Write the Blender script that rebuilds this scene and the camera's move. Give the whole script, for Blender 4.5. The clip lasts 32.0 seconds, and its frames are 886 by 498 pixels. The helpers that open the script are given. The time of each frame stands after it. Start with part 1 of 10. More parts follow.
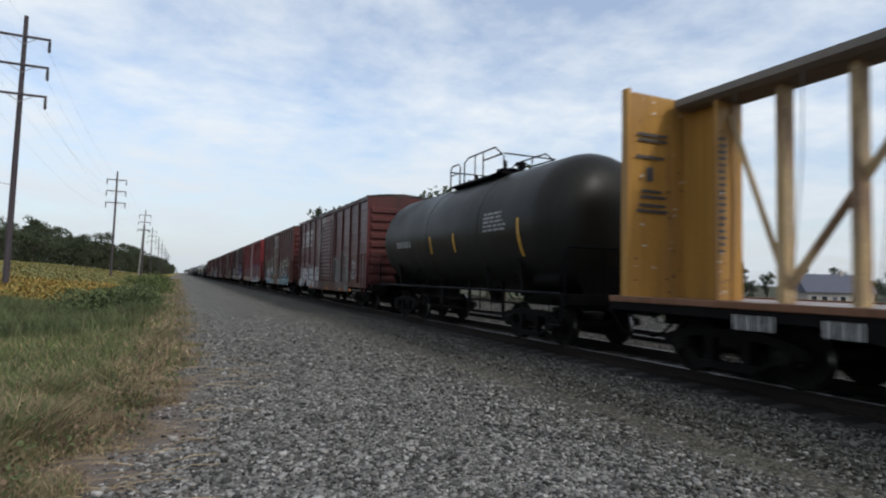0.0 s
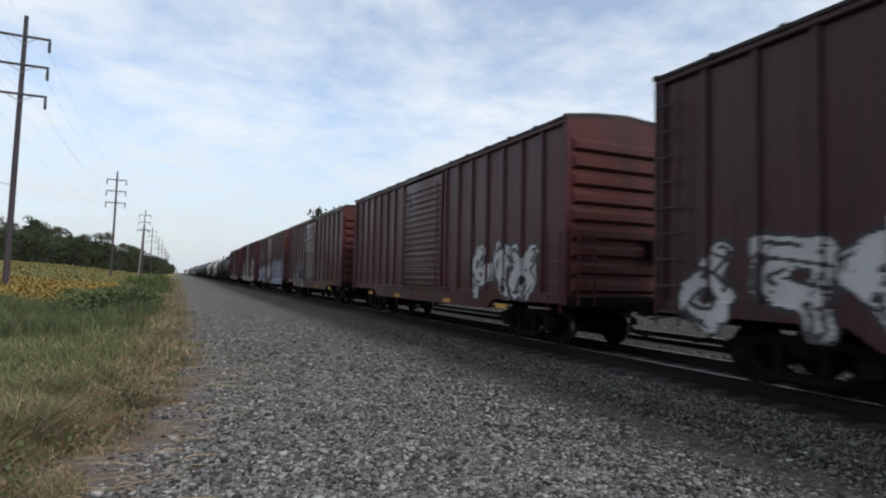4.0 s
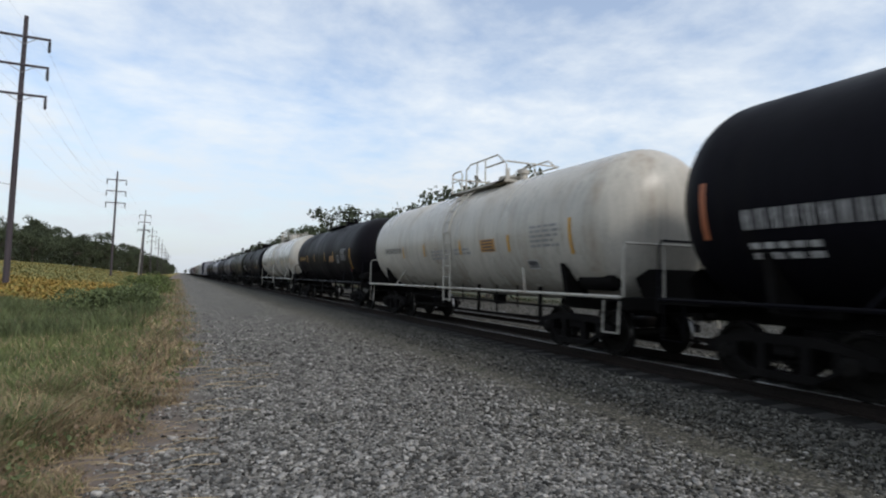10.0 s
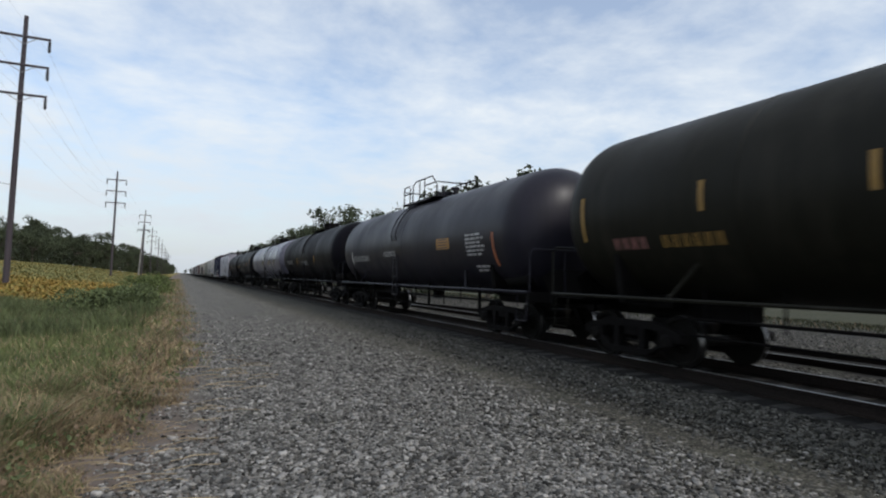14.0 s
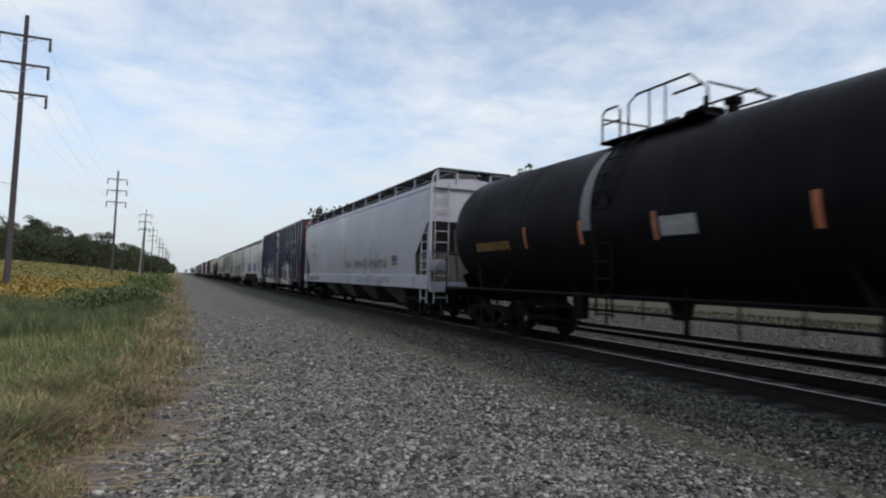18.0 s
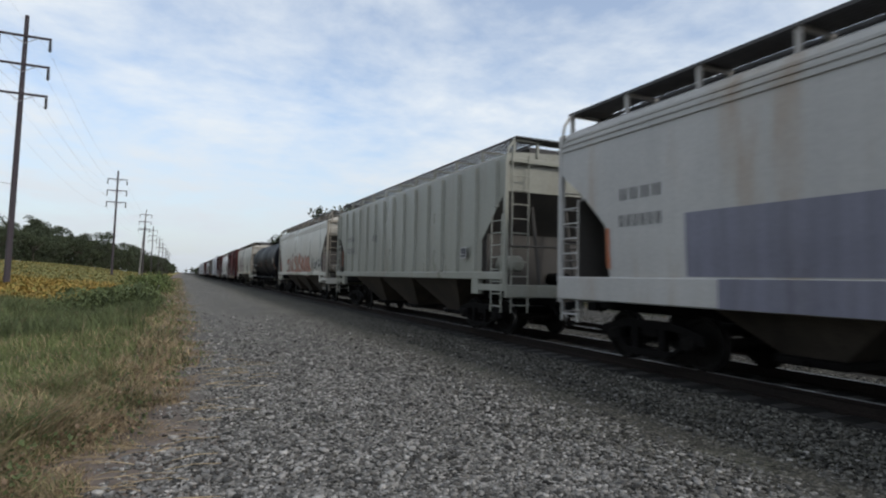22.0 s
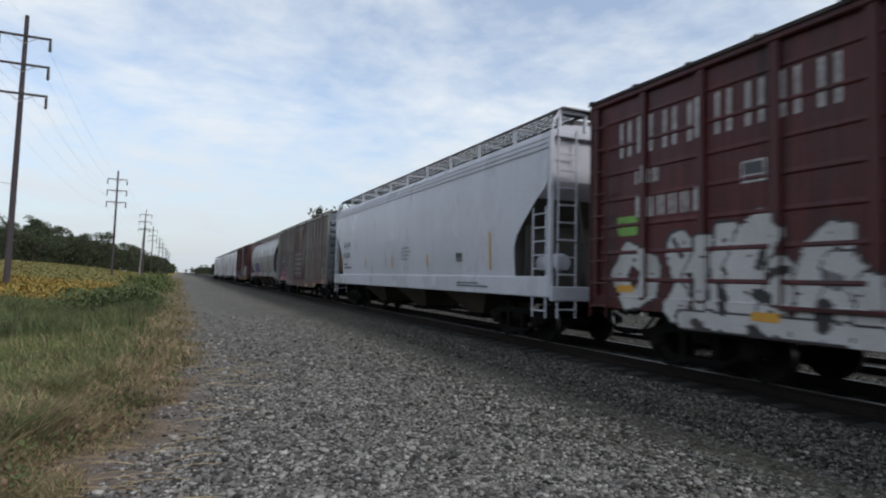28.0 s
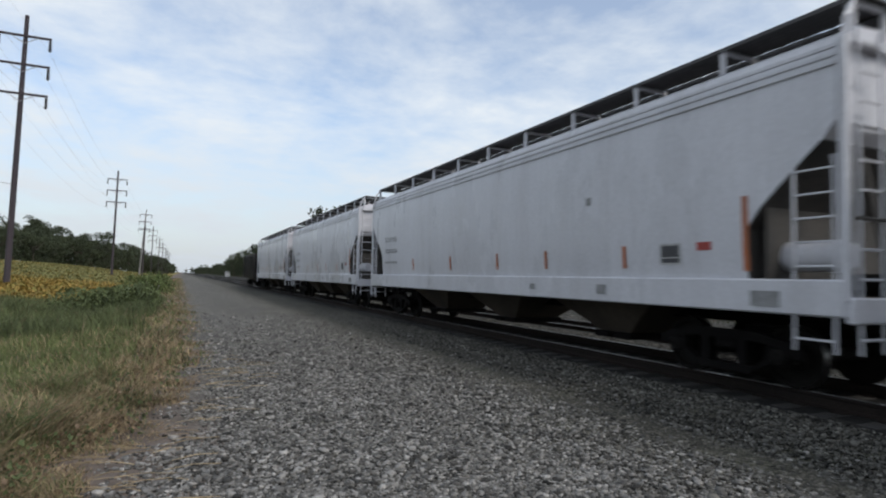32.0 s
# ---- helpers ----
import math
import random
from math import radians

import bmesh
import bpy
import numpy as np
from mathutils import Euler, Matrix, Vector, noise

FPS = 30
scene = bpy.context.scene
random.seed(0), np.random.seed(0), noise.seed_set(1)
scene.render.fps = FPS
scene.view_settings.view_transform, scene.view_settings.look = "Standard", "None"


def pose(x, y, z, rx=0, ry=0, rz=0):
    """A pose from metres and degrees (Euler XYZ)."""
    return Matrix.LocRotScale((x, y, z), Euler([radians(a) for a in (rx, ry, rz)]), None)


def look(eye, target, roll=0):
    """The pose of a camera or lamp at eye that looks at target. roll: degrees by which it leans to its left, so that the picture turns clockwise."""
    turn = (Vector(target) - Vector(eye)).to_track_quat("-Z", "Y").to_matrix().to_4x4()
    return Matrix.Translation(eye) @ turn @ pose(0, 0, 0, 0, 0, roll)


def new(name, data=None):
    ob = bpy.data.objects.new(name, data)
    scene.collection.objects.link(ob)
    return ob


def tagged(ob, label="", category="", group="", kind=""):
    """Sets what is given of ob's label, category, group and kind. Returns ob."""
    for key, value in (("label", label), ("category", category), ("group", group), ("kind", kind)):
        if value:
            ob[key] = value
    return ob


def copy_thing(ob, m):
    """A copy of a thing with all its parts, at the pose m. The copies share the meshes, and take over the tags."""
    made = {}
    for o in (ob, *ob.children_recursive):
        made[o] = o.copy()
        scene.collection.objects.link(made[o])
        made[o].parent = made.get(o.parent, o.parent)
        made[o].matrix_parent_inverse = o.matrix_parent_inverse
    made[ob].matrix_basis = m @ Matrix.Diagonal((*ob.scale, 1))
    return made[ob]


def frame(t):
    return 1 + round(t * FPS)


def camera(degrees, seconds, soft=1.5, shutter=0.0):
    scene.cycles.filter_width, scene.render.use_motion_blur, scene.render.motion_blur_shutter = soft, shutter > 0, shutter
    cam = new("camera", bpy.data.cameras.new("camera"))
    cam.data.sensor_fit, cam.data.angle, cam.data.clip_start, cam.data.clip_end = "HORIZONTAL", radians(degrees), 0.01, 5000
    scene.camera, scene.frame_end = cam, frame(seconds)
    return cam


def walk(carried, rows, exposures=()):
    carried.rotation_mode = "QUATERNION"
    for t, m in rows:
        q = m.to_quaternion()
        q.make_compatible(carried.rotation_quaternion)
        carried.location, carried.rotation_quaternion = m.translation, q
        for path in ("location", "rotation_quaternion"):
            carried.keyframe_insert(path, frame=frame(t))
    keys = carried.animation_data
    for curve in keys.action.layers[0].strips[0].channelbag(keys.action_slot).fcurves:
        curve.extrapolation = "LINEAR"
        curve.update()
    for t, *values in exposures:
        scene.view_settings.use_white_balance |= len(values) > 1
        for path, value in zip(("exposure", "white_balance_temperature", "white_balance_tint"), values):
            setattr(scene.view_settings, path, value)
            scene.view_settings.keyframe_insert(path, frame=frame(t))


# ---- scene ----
# Camera: stands still beside the line, looking along it; x to the tracks, y along them, z = 0 on the rail heads.
EYE = Vector((0.0, 0.0, 1.377))
cam = camera(75.14, 32.0, soft=2.1, shutter=0.15)


def aim(yaw, pitch, roll):
    y, p = radians(yaw), radians(pitch)
    way = Vector((math.sin(y) * math.cos(p), math.cos(y) * math.cos(p), math.sin(p)))
    return look(EYE, EYE + way, roll)


walk(cam, [(0.0, aim(24.462, 2.918, 1.225)), (14.5, aim(24.462, 2.918, 1.225)),
           (16.5, aim(24.405, 2.86, 1.225)), (32.0, aim(24.405, 2.86, 1.225))],
     exposures=[(0.0, 0.0), (3.5, 0.03), (6.0, 0.08), (10.0, 0.05), (11.8, 0.0), (32.0, -0.03)])

# ---------------------------------------------------------------- light
SUN_AZ, SUN_EL = radians(158), radians(42)
world = bpy.data.worlds.new("sky")
scene.world = world
world.use_nodes = True


def build_sky():
    nt = world.node_tree
    nt.nodes.clear()
    N, Lk = nt.nodes.new, nt.links.new
    out, bg = N("ShaderNodeOutputWorld"), N("ShaderNodeBackground")
    sky = N("ShaderNodeTexSky")
    sky.sky_type, sky.sun_disc = "NISHITA", False
    sky.sun_elevation, sky.sun_rotation = SUN_EL, SUN_AZ
    sky.air_density, sky.dust_density, sky.ozone_density = 1.0, 1.5, 1.2
    scale = N("ShaderNodeMixRGB")
    scale.blend_type = "MULTIPLY"
    scale.inputs[0].default_value = 1.0
    scale.inputs[2].default_value = (1.48, 1.47, 1.47, 1)
    Lk(sky.outputs[0], scale.inputs[1])
    tc, sep = N("ShaderNodeTexCoord"), N("ShaderNodeSeparateXYZ")
    Lk(tc.outputs["Generated"], sep.inputs[0])

    def m(op, a, b=None):
        n = N("ShaderNodeMath")
        n.operation = op
        for i, v in enumerate((a, b)):
            if v is None:
                continue
            if isinstance(v, (int, float)):
                n.inputs[i].default_value = v
            else:
                Lk(v, n.inputs[i])
        return n.outputs[0]

    up = m("MAXIMUM", sep.outputs[2], 0.0)
    den = m("ADD", up, 0.16)
    comb = N("ShaderNodeCombineXYZ")
    Lk(m("DIVIDE", sep.outputs[0], den), comb.inputs[0])
    Lk(m("DIVIDE", sep.outputs[1], den), comb.inputs[1])
    wisps, puffs = N("ShaderNodeTexNoise"), N("ShaderNodeTexNoise")
    for n, sc, det, ro, dist in ((wisps, 1.15, 9, 0.58, 0.4), (puffs, 3.2, 9, 0.6, 0.15)):
        n.inputs["Scale"].default_value, n.inputs["Detail"].default_value = sc, det
        n.inputs["Roughness"].default_value, n.inputs["Distortion"].default_value = ro, dist
        Lk(comb.outputs[0], n.inputs["Vector"])
    both = m("ADD", m("MULTIPLY", wisps.outputs[0], 0.6), m("MULTIPLY", puffs.outputs[0], 0.4))
    ramp = N("ShaderNodeValToRGB")
    ramp.color_ramp.elements[0].position, ramp.color_ramp.elements[1].position = 0.395, 0.595
    Lk(both, ramp.inputs[0])
    haze = N("ShaderNodeValToRGB")
    haze.color_ramp.elements[0].position, haze.color_ramp.elements[1].position = 0.01, 0.26
    haze.color_ramp.elements[0].color, haze.color_ramp.elements[1].color = (0.8, 0.8, 0.8, 1), (0, 0, 0, 1)
    Lk(up, haze.inputs[0])
    cover = ramp.outputs[0]
    mix = N("ShaderNodeMixRGB")
    Lk(m("ADD", m("MULTIPLY", cover, 0.7), 0.22), mix.inputs[0])
    Lk(scale.outputs[0], mix.inputs[1])
    mix.inputs[2].default_value = (6.65, 7.1, 7.5, 1)
    low = N("ShaderNodeMixRGB")
    Lk(haze.outputs[0], low.inputs[0])
    Lk(mix.outputs[0], low.inputs[1])
    low.inputs[2].default_value = (4.75, 5.2, 5.75, 1)
    Lk(low.outputs[0], bg.inputs[0])
    bg.inputs[1].default_value = 0.128
    Lk(bg.outputs[0], out.inputs[0])


build_sky()
sun = new("sun", bpy.data.lights.new("sun", "SUN"))
sun.data.energy, sun.data.angle, sun.data.color = 1.66, radians(9), (1.0, 0.965, 0.915)
sun.matrix_world = look((0, 0, 0), (-math.sin(SUN_AZ) * math.cos(SUN_EL), -math.cos(SUN_AZ) * math.cos(SUN_EL), -math.sin(SUN_EL)))

# ---------------------------------------------------------------- materials
MATS = {}


def ramp_node(nt, fac, stops):
    r = nt.nodes.new("ShaderNodeValToRGB")
    els = r.color_ramp.elements
    while len(els) < len(stops):
        els.new(0.5)
    for e, (pos, col) in zip(els, stops):
        e.position, e.color = pos, (*col, 1)
    nt.links.new(fac, r.inputs[0])
    return r.outputs[0]


def surface(name, stops, scale=(1, 1, 1), rough=0.6, metal=0.0, fine=40.0, fine_amount=0.25, bump=0.2, bump_scale=None,
            detail=6.0, per_object=0.0, per_island=0.0, stain=None, spec=0.5, rough_noise=0.15, streak=0.0):
    """A procedural surface: a coarse noise through a colour ramp, a fine grain over it, relief, and stains of their own shape."""
    if name in MATS:
        return MATS[name]
    mt = bpy.data.materials.new(name)
    mt.use_nodes = True
    nt = mt.node_tree
    N, Lk = nt.nodes.new, nt.links.new
    bsdf = nt.nodes["Principled BSDF"]
    tc, mp = N("ShaderNodeTexCoord"), N("ShaderNodeMapping")
    mp.inputs["Scale"].default_value = scale
    Lk(tc.outputs["Object"], mp.inputs[0])
    n1, n2 = N("ShaderNodeTexNoise"), N("ShaderNodeTexNoise")
    Lk(mp.outputs[0], n1.inputs["Vector"])
    n1.inputs["Scale"].default_value, n1.inputs["Detail"].default_value, n1.inputs["Roughness"].default_value = 1.0, detail, 0.62
    Lk(tc.outputs["Object"], n2.inputs["Vector"])
    n2.inputs["Scale"].default_value, n2.inputs["Detail"].default_value = fine, 4
    col = ramp_node(nt, n1.outputs[0], stops)

    def blend(kind, fac, a, b):
        x = N("ShaderNodeMixRGB")
        x.blend_type = kind
        for i, v in enumerate((fac, a, b)):
            if isinstance(v, (int, float)):
                x.inputs[i].default_value = v
            elif isinstance(v, tuple):
                x.inputs[i].default_value = (*v, 1)
            else:
                Lk(v, x.inputs[i])
        return x.outputs[0]

    if stain:
        colour, sscale, lo, hi, amount = stain
        mp2, n3 = N("ShaderNodeMapping"), N("ShaderNodeTexNoise")
        mp2.inputs["Scale"].default_value = sscale
        mp2.inputs["Location"].default_value = (3.1, 7.7, 1.3)
        Lk(tc.outputs["Object"], mp2.inputs[0])
        Lk(mp2.outputs[0], n3.inputs["Vector"])
        n3.inputs["Scale"].default_value, n3.inputs["Detail"].default_value, n3.inputs["Roughness"].default_value = 1.0, 7, 0.6
        k = ramp_node(nt, n3.outputs[0], [(lo, (0, 0, 0)), (hi, (amount, amount, amount))])
        col = blend("MIX", k, col, colour)
    if streak:
        # narrow runs of rain-washed grime
        mp3, n5 = N("ShaderNodeMapping"), N("ShaderNodeTexNoise")
        mp3.inputs["Scale"].default_value = (7.5, 7.5, 0.32)
        Lk(tc.outputs["Object"], mp3.inputs[0])
        Lk(mp3.outputs[0], n5.inputs["Vector"])
        n5.inputs["Scale"].default_value, n5.inputs["Detail"].default_value = 1.0, 5
        col = blend("MULTIPLY", 1.0, col, ramp_node(nt, n5.outputs[0], [(0.36, (1 - streak,) * 3), (0.5, (1.0,) * 3), (0.68, (1 + 0.6 * streak,) * 3)]))
    grain = ramp_node(nt, n2.outputs[0], [(0.3, (1 - fine_amount,) * 3), (0.7, (1 + fine_amount,) * 3)])
    col = blend("MULTIPLY", 1.0, col, grain)
    if per_object or per_island:
        if per_object:
            rnd = N("ShaderNodeObjectInfo").outputs["Random"]
        else:
            rnd = N("ShaderNodeNewGeometry").outputs["Random Per Island"]
        a = per_object or per_island
        steps = a if isinstance(a, tuple) else ((0.0, 1 - a), (1.0, 1 + a))
        shade = ramp_node(nt, rnd, [(p, (v,) * 3) for p, v in steps])
        col = blend("MULTIPLY", 1.0, col, shade)
    Lk(col, bsdf.inputs["Base Color"])
    bsdf.inputs["Metallic"].default_value = metal
    bsdf.inputs["Specular IOR Level"].default_value = spec
    rr = ramp_node(nt, n1.outputs[0], [(0.3, (max(0.03, rough - rough_noise),) * 3), (0.7, (min(1, rough + rough_noise),) * 3)])
    Lk(rr, bsdf.inputs["Roughness"])
    if bump:
        b = N("ShaderNodeBump")
        b.inputs["Strength"].default_value, b.inputs["Distance"].default_value = bump, 0.02
        if bump_scale:
            n4 = N("ShaderNodeTexNoise")
            n4.inputs["Scale"].default_value, n4.inputs["Detail"].default_value = bump_scale, 5
            Lk(tc.outputs["Object"], n4.inputs["Vector"])
            Lk(n4.outputs[0], b.inputs["Height"])
        else:
            Lk(n2.outputs[0], b.inputs["Height"])
        Lk(b.outputs[0], bsdf.inputs["Normal"])
    MATS[name] = mt
    return mt


def paint(name, rgb, rough=0.5, dirt=(0.10, 0.085, 0.07), dirt_amount=0.55, rust=None, spec=0.22, vary=0.18, streak=0.12, grain=0.06):
    """Weathered paint on steel: uneven fading, streaks that run down, and blotches of dirt or rust."""
    rgb = tuple(c * 0.84 for c in rgb)
    lo = tuple(c * (1 - vary) for c in rgb)
    hi = tuple(min(1, c * (1 + vary)) for c in rgb)
    st = (rust or dirt, (1.6, 1.6, 0.28), 0.5, 0.72, dirt_amount)
    return surface(name, [(0.3, lo), (0.55, rgb), (0.75, hi)], scale=(0.55, 0.55, 0.25), rough=rough * 0.62, fine=18, fine_amount=grain,
                   bump=0.08, bump_scale=9, stain=st, spec=spec, streak=streak)


def plain(name, rgb, rough=0.6, metal=0.0, vary=0.15, scale=6.0):
    return surface(name, [(0.3, tuple(c * (1 - vary) for c in rgb)), (0.7, tuple(min(1, c * (1 + vary)) for c in rgb))],
                   scale=(scale,) * 3, rough=rough, metal=metal, fine=60, fine_amount=0.08, bump=0.1)


STONE = surface("loose_stone", [(0.3, (0.126, 0.122, 0.114)), (0.7, (0.218, 0.21, 0.196))], scale=(3,) * 3, rough=0.9, fine=90, fine_amount=0.25,
                bump=0.2, per_island=((0.0, 0.16), (0.2, 0.42), (0.5, 0.88), (0.82, 1.4), (0.95, 1.8), (1.0, 2.3)), spec=0.15)
STONE_DARK = surface("darker_stone", [(0.3, (0.066, 0.064, 0.056)), (0.7, (0.12, 0.115, 0.101))], scale=(3,) * 3, rough=0.9, fine=90, fine_amount=0.25,
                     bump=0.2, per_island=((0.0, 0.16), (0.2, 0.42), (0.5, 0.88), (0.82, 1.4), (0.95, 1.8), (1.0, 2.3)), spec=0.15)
RAIL_STEEL = surface("rail_steel", [(0.3, (0.012, 0.01, 0.009)), (0.7, (0.026, 0.02, 0.017))], scale=(4, 0.6, 4), rough=0.85, metal=0.0, bump=0.2, spec=0.1)
RAIL_HEAD = plain("polished_rail", (0.3, 0.3, 0.3), rough=0.4, metal=0.9)
TIE_WOOD = surface("creosoted_wood", [(0.3, (0.013, 0.012, 0.011)), (0.7, (0.038, 0.034, 0.03))], scale=(1, 12, 12), rough=0.9, bump=0.5, per_object=0.3)
# grime darkened further: shade beneath the car bodies is put into its colour
UNDER = surface("grimy_steel_shade", [(0.3, (0.0045, 0.004, 0.004)), (0.7, (0.011, 0.01, 0.0095))], scale=(2.5,) * 3, rough=0.8, bump=0.25, spec=0.06)
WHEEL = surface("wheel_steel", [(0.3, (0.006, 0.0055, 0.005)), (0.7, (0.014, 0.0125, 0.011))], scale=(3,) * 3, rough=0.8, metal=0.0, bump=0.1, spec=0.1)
TREAD = plain("polished_tread", (0.15, 0.15, 0.15), rough=0.35, metal=1.0)
POLE_WOOD = surface("weathered_pole_wood", [(0.3, (0.028, 0.022, 0.027)), (0.7, (0.062, 0.05, 0.057))], scale=(9, 9, 0.35), rough=0.85, fine=30, bump=0.4)
BARK = surface("bark", [(0.3, (0.05, 0.042, 0.034)), (0.7, (0.12, 0.10, 0.08))], scale=(6, 6, 1.2), rough=0.95, bump=0.6)


def leaves(name, dark, light, spread=0.35):
    return surface(name, [(0.25, dark), (0.75, light)], scale=(0.35,) * 3, rough=0.75, fine=3.0, fine_amount=0.3, bump=0, per_island=spread, spec=0.25)


LEAF = leaves("leaves", (0.0264, 0.0348, 0.0216), (0.066, 0.0816, 0.0408))
LEAF_LIGHT = leaves("leaves_pale", (0.05, 0.075, 0.025), (0.12, 0.15, 0.05))
GRASS_GREEN = leaves("grass_green", (0.058, 0.082, 0.03), (0.155, 0.185, 0.068))
LAWN = leaves("far_verge_blades", (0.018, 0.023, 0.011), (0.042, 0.046, 0.021))
GRASS_DRY = leaves("grass_dry", (0.2, 0.15, 0.085), (0.42, 0.33, 0.2))
GRASS_BROWN = leaves("grass_brown", (0.11, 0.078, 0.052), (0.25, 0.175, 0.115))
CROP_YELLOW = leaves("crop_yellow", (0.221, 0.152, 0.0414), (0.322, 0.212, 0.0552), 0.15)
CROP_PALE = leaves("crop_pale", (0.129, 0.134, 0.0486), (0.202, 0.194, 0.081), 0.15)
CROP_GREEN = leaves("crop_green", (0.138, 0.138, 0.0368), (0.212, 0.198, 0.0552), 0.15)


# ---------------------------------------------------------------- geometry helpers
class Geo:
    """Collects faces for one mesh."""

    def __init__(self):
        self.v, self.f, self.mi = [], [], []

    def add(self, verts, faces, mi=0):
        k = len(self.v)
        self.v.extend(verts)
        self.f.extend([tuple(i + k for i in f) for f in faces])
        self.mi.extend([mi] * len(faces))
        return self

    def box(self, x0, x1, y0, y1, z0, z1, c=0.0, mi=0):
        if x0 > x1:
            x0, x1 = x1, x0
        if y0 > y1:
            y0, y1 = y1, y0
        c = min(c, (x1 - x0) * 0.4, (y1 - y0) * 0.4, (z1 - z0) * 0.4)
        if c <= 0:
            self.add([(x, y, z) for z in (z0, z1) for y in (y0, y1) for x in (x0, x1)],
                     [(0, 2, 3, 1), (4, 5, 7, 6), (0, 1, 5, 4), (2, 6, 7, 3), (0, 4, 6, 2), (1, 3, 7, 5)], mi)
            return self
        # chamfered along every edge
        bm = bmesh.new()
        r = bmesh.ops.create_cube(bm, size=1.0)
        for v in r["verts"]:
            v.co = Vector(((x0 + x1) / 2 + v.co.x * (x1 - x0), (y0 + y1) / 2 + v.co.y * (y1 - y0), (z0 + z1) / 2 + v.co.z * (z1 - z0)))
        bmesh.ops.bevel(bm, geom=bm.edges[:], offset=c, segments=1, affect="EDGES")
        bm.verts.index_update()
        self.add([tuple(v.co) for v in bm.verts], [tuple(v.index for v in f.verts) for f in bm.faces], mi)
        bm.free()
        return self

    def prism(self, prof, a, b, axis="y", mi=0):
        """A closed outline, anticlockwise seen against the axis, drawn out from a to b."""
        n = len(prof)
        put = {"y": lambda p, s: (p[0], s, p[1]), "x": lambda p, s: (s, p[0], p[1]), "z": lambda p, s: (p[0], p[1], s)}[axis]
        vs = [put(p, a) for p in prof] + [put(p, b) for p in prof]
        fs = [(i, (i + 1) % n, n + (i + 1) % n, n + i) for i in range(n)]
        fs += [tuple(range(n - 1, -1, -1)), tuple(range(n, 2 * n))]
        self.add(vs, fs, mi)
        return self

    def tube(self, pts, r, n=6, mi=0, caps=True, closed=False):
        pts = [Vector(p) for p in pts]
        k0 = len(self.v)
        up0 = Vector((0.123, 0.31, 0.94))
        m = len(pts)
        rr = r if isinstance(r, (list, tuple)) else [r] * m
        for i, p in enumerate(pts):
            d = (pts[(i + 1) % m] - pts[i - 1]) if closed else (pts[min(i + 1, m - 1)] - pts[max(i - 1, 0)])
            d.normalize()
            a = d.cross(up0).normalized()
            b = d.cross(a)
            for j in range(n):
                t = 2 * math.pi * j / n
                self.v.append(tuple(p + (a * math.cos(t) + b * math.sin(t)) * rr[i]))
        segs = m if closed else m - 1
        for i in range(segs):
            for j in range(n):
                i2 = (i + 1) % m
                self.f.append((k0 + i * n + j, k0 + i2 * n + j, k0 + i2 * n + (j + 1) % n, k0 + i * n + (j + 1) % n))
                self.mi.append(mi)
        if caps and not closed:
            self.f.append(tuple(k0 + j for j in range(n)))
            self.f.append(tuple(k0 + (m - 1) * n + j for j in range(n - 1, -1, -1)))
            self.mi += [mi, mi]
        return self

    def lathe(self, prof, centre, axis="y", n=40, mi=0):
        """prof: (along, radius) from end to end; radius 0 closes the end."""
        cx, cy, cz = centre
        rings = []
        for s, r in prof:
            if r <= 1e-6:
                p = {"y": (cx, cy + s, cz), "x": (cx + s, cy, cz), "z": (cx, cy, cz + s)}[axis]
                rings.append([len(self.v)])
                self.v.append(p)
                continue
            ids = []
            for j in range(n):
                t = 2 * math.pi * j / n
                a, b = r * math.cos(t), r * math.sin(t)
                p = {"y": (cx + b, cy + s, cz + a), "x": (cx + s, cy + a, cz + b), "z": (cx + a, cy + b, cz + s)}[axis]
                ids.append(len(self.v))
                self.v.append(p)
            rings.append(ids)
        for A, B in zip(rings, rings[1:]):
            for j in range(n):
                j2 = (j + 1) % n
                if len(A) == 1 and len(B) == 1:
                    continue
                if len(A) == 1:
                    f = (A[0], B[j2], B[j])
                elif len(B) == 1:
                    f = (A[j], A[j2], B[0])
                else:
                    f = (A[j], A[j2], B[j2], B[j])
                self.f.append(f)
                self.mi.append(mi)
        return self

    def mirror_x(self):
        """Adds the same faces on the other side of x = 0."""
        k = len(self.v)
        self.v.extend([(-x, y, z) for x, y, z in self.v[:k]])
        fs = list(self.f)
        self.f.extend([tuple(i + k for i in reversed(f)) for f in fs])
        self.mi.extend(list(self.mi))
        return self

    def mesh(self, name, mats, smooth=None):
        me = bpy.data.meshes.new(name)
        me.from_pydata(self.v, [], self.f)
        for mm in mats:
            me.materials.append(mm)
        if len(mats) > 1:
            me.polygons.foreach_set("material_index", self.mi)
        me.validate()
        if smooth:
            me.polygons.foreach_set("use_smooth", [True] * len(me.polygons))
            me.set_sharp_from_angle(angle=radians(smooth))
        me.update()
        return me


def part(name, geo, material, parent, label="", smooth=None, at=None):
    """Links geometry as one mesh object under a thing or under a part."""
    mats = list(material) if isinstance(material, (list, tuple)) else [material]
    me = geo if isinstance(geo, bpy.types.Mesh) else geo.mesh(name, mats, smooth)
    ob = new(name, me)
    ob.parent = parent
    if at is not None:
        ob.location = at
    if label:
        tagged(ob, label)
    return ob


def thing(name, label, category, group="", at=(0, 0, 0)):
    ob = new(name)
    ob.empty_display_size = 0.2
    ob.location = at
    return tagged(ob, label, category, group)


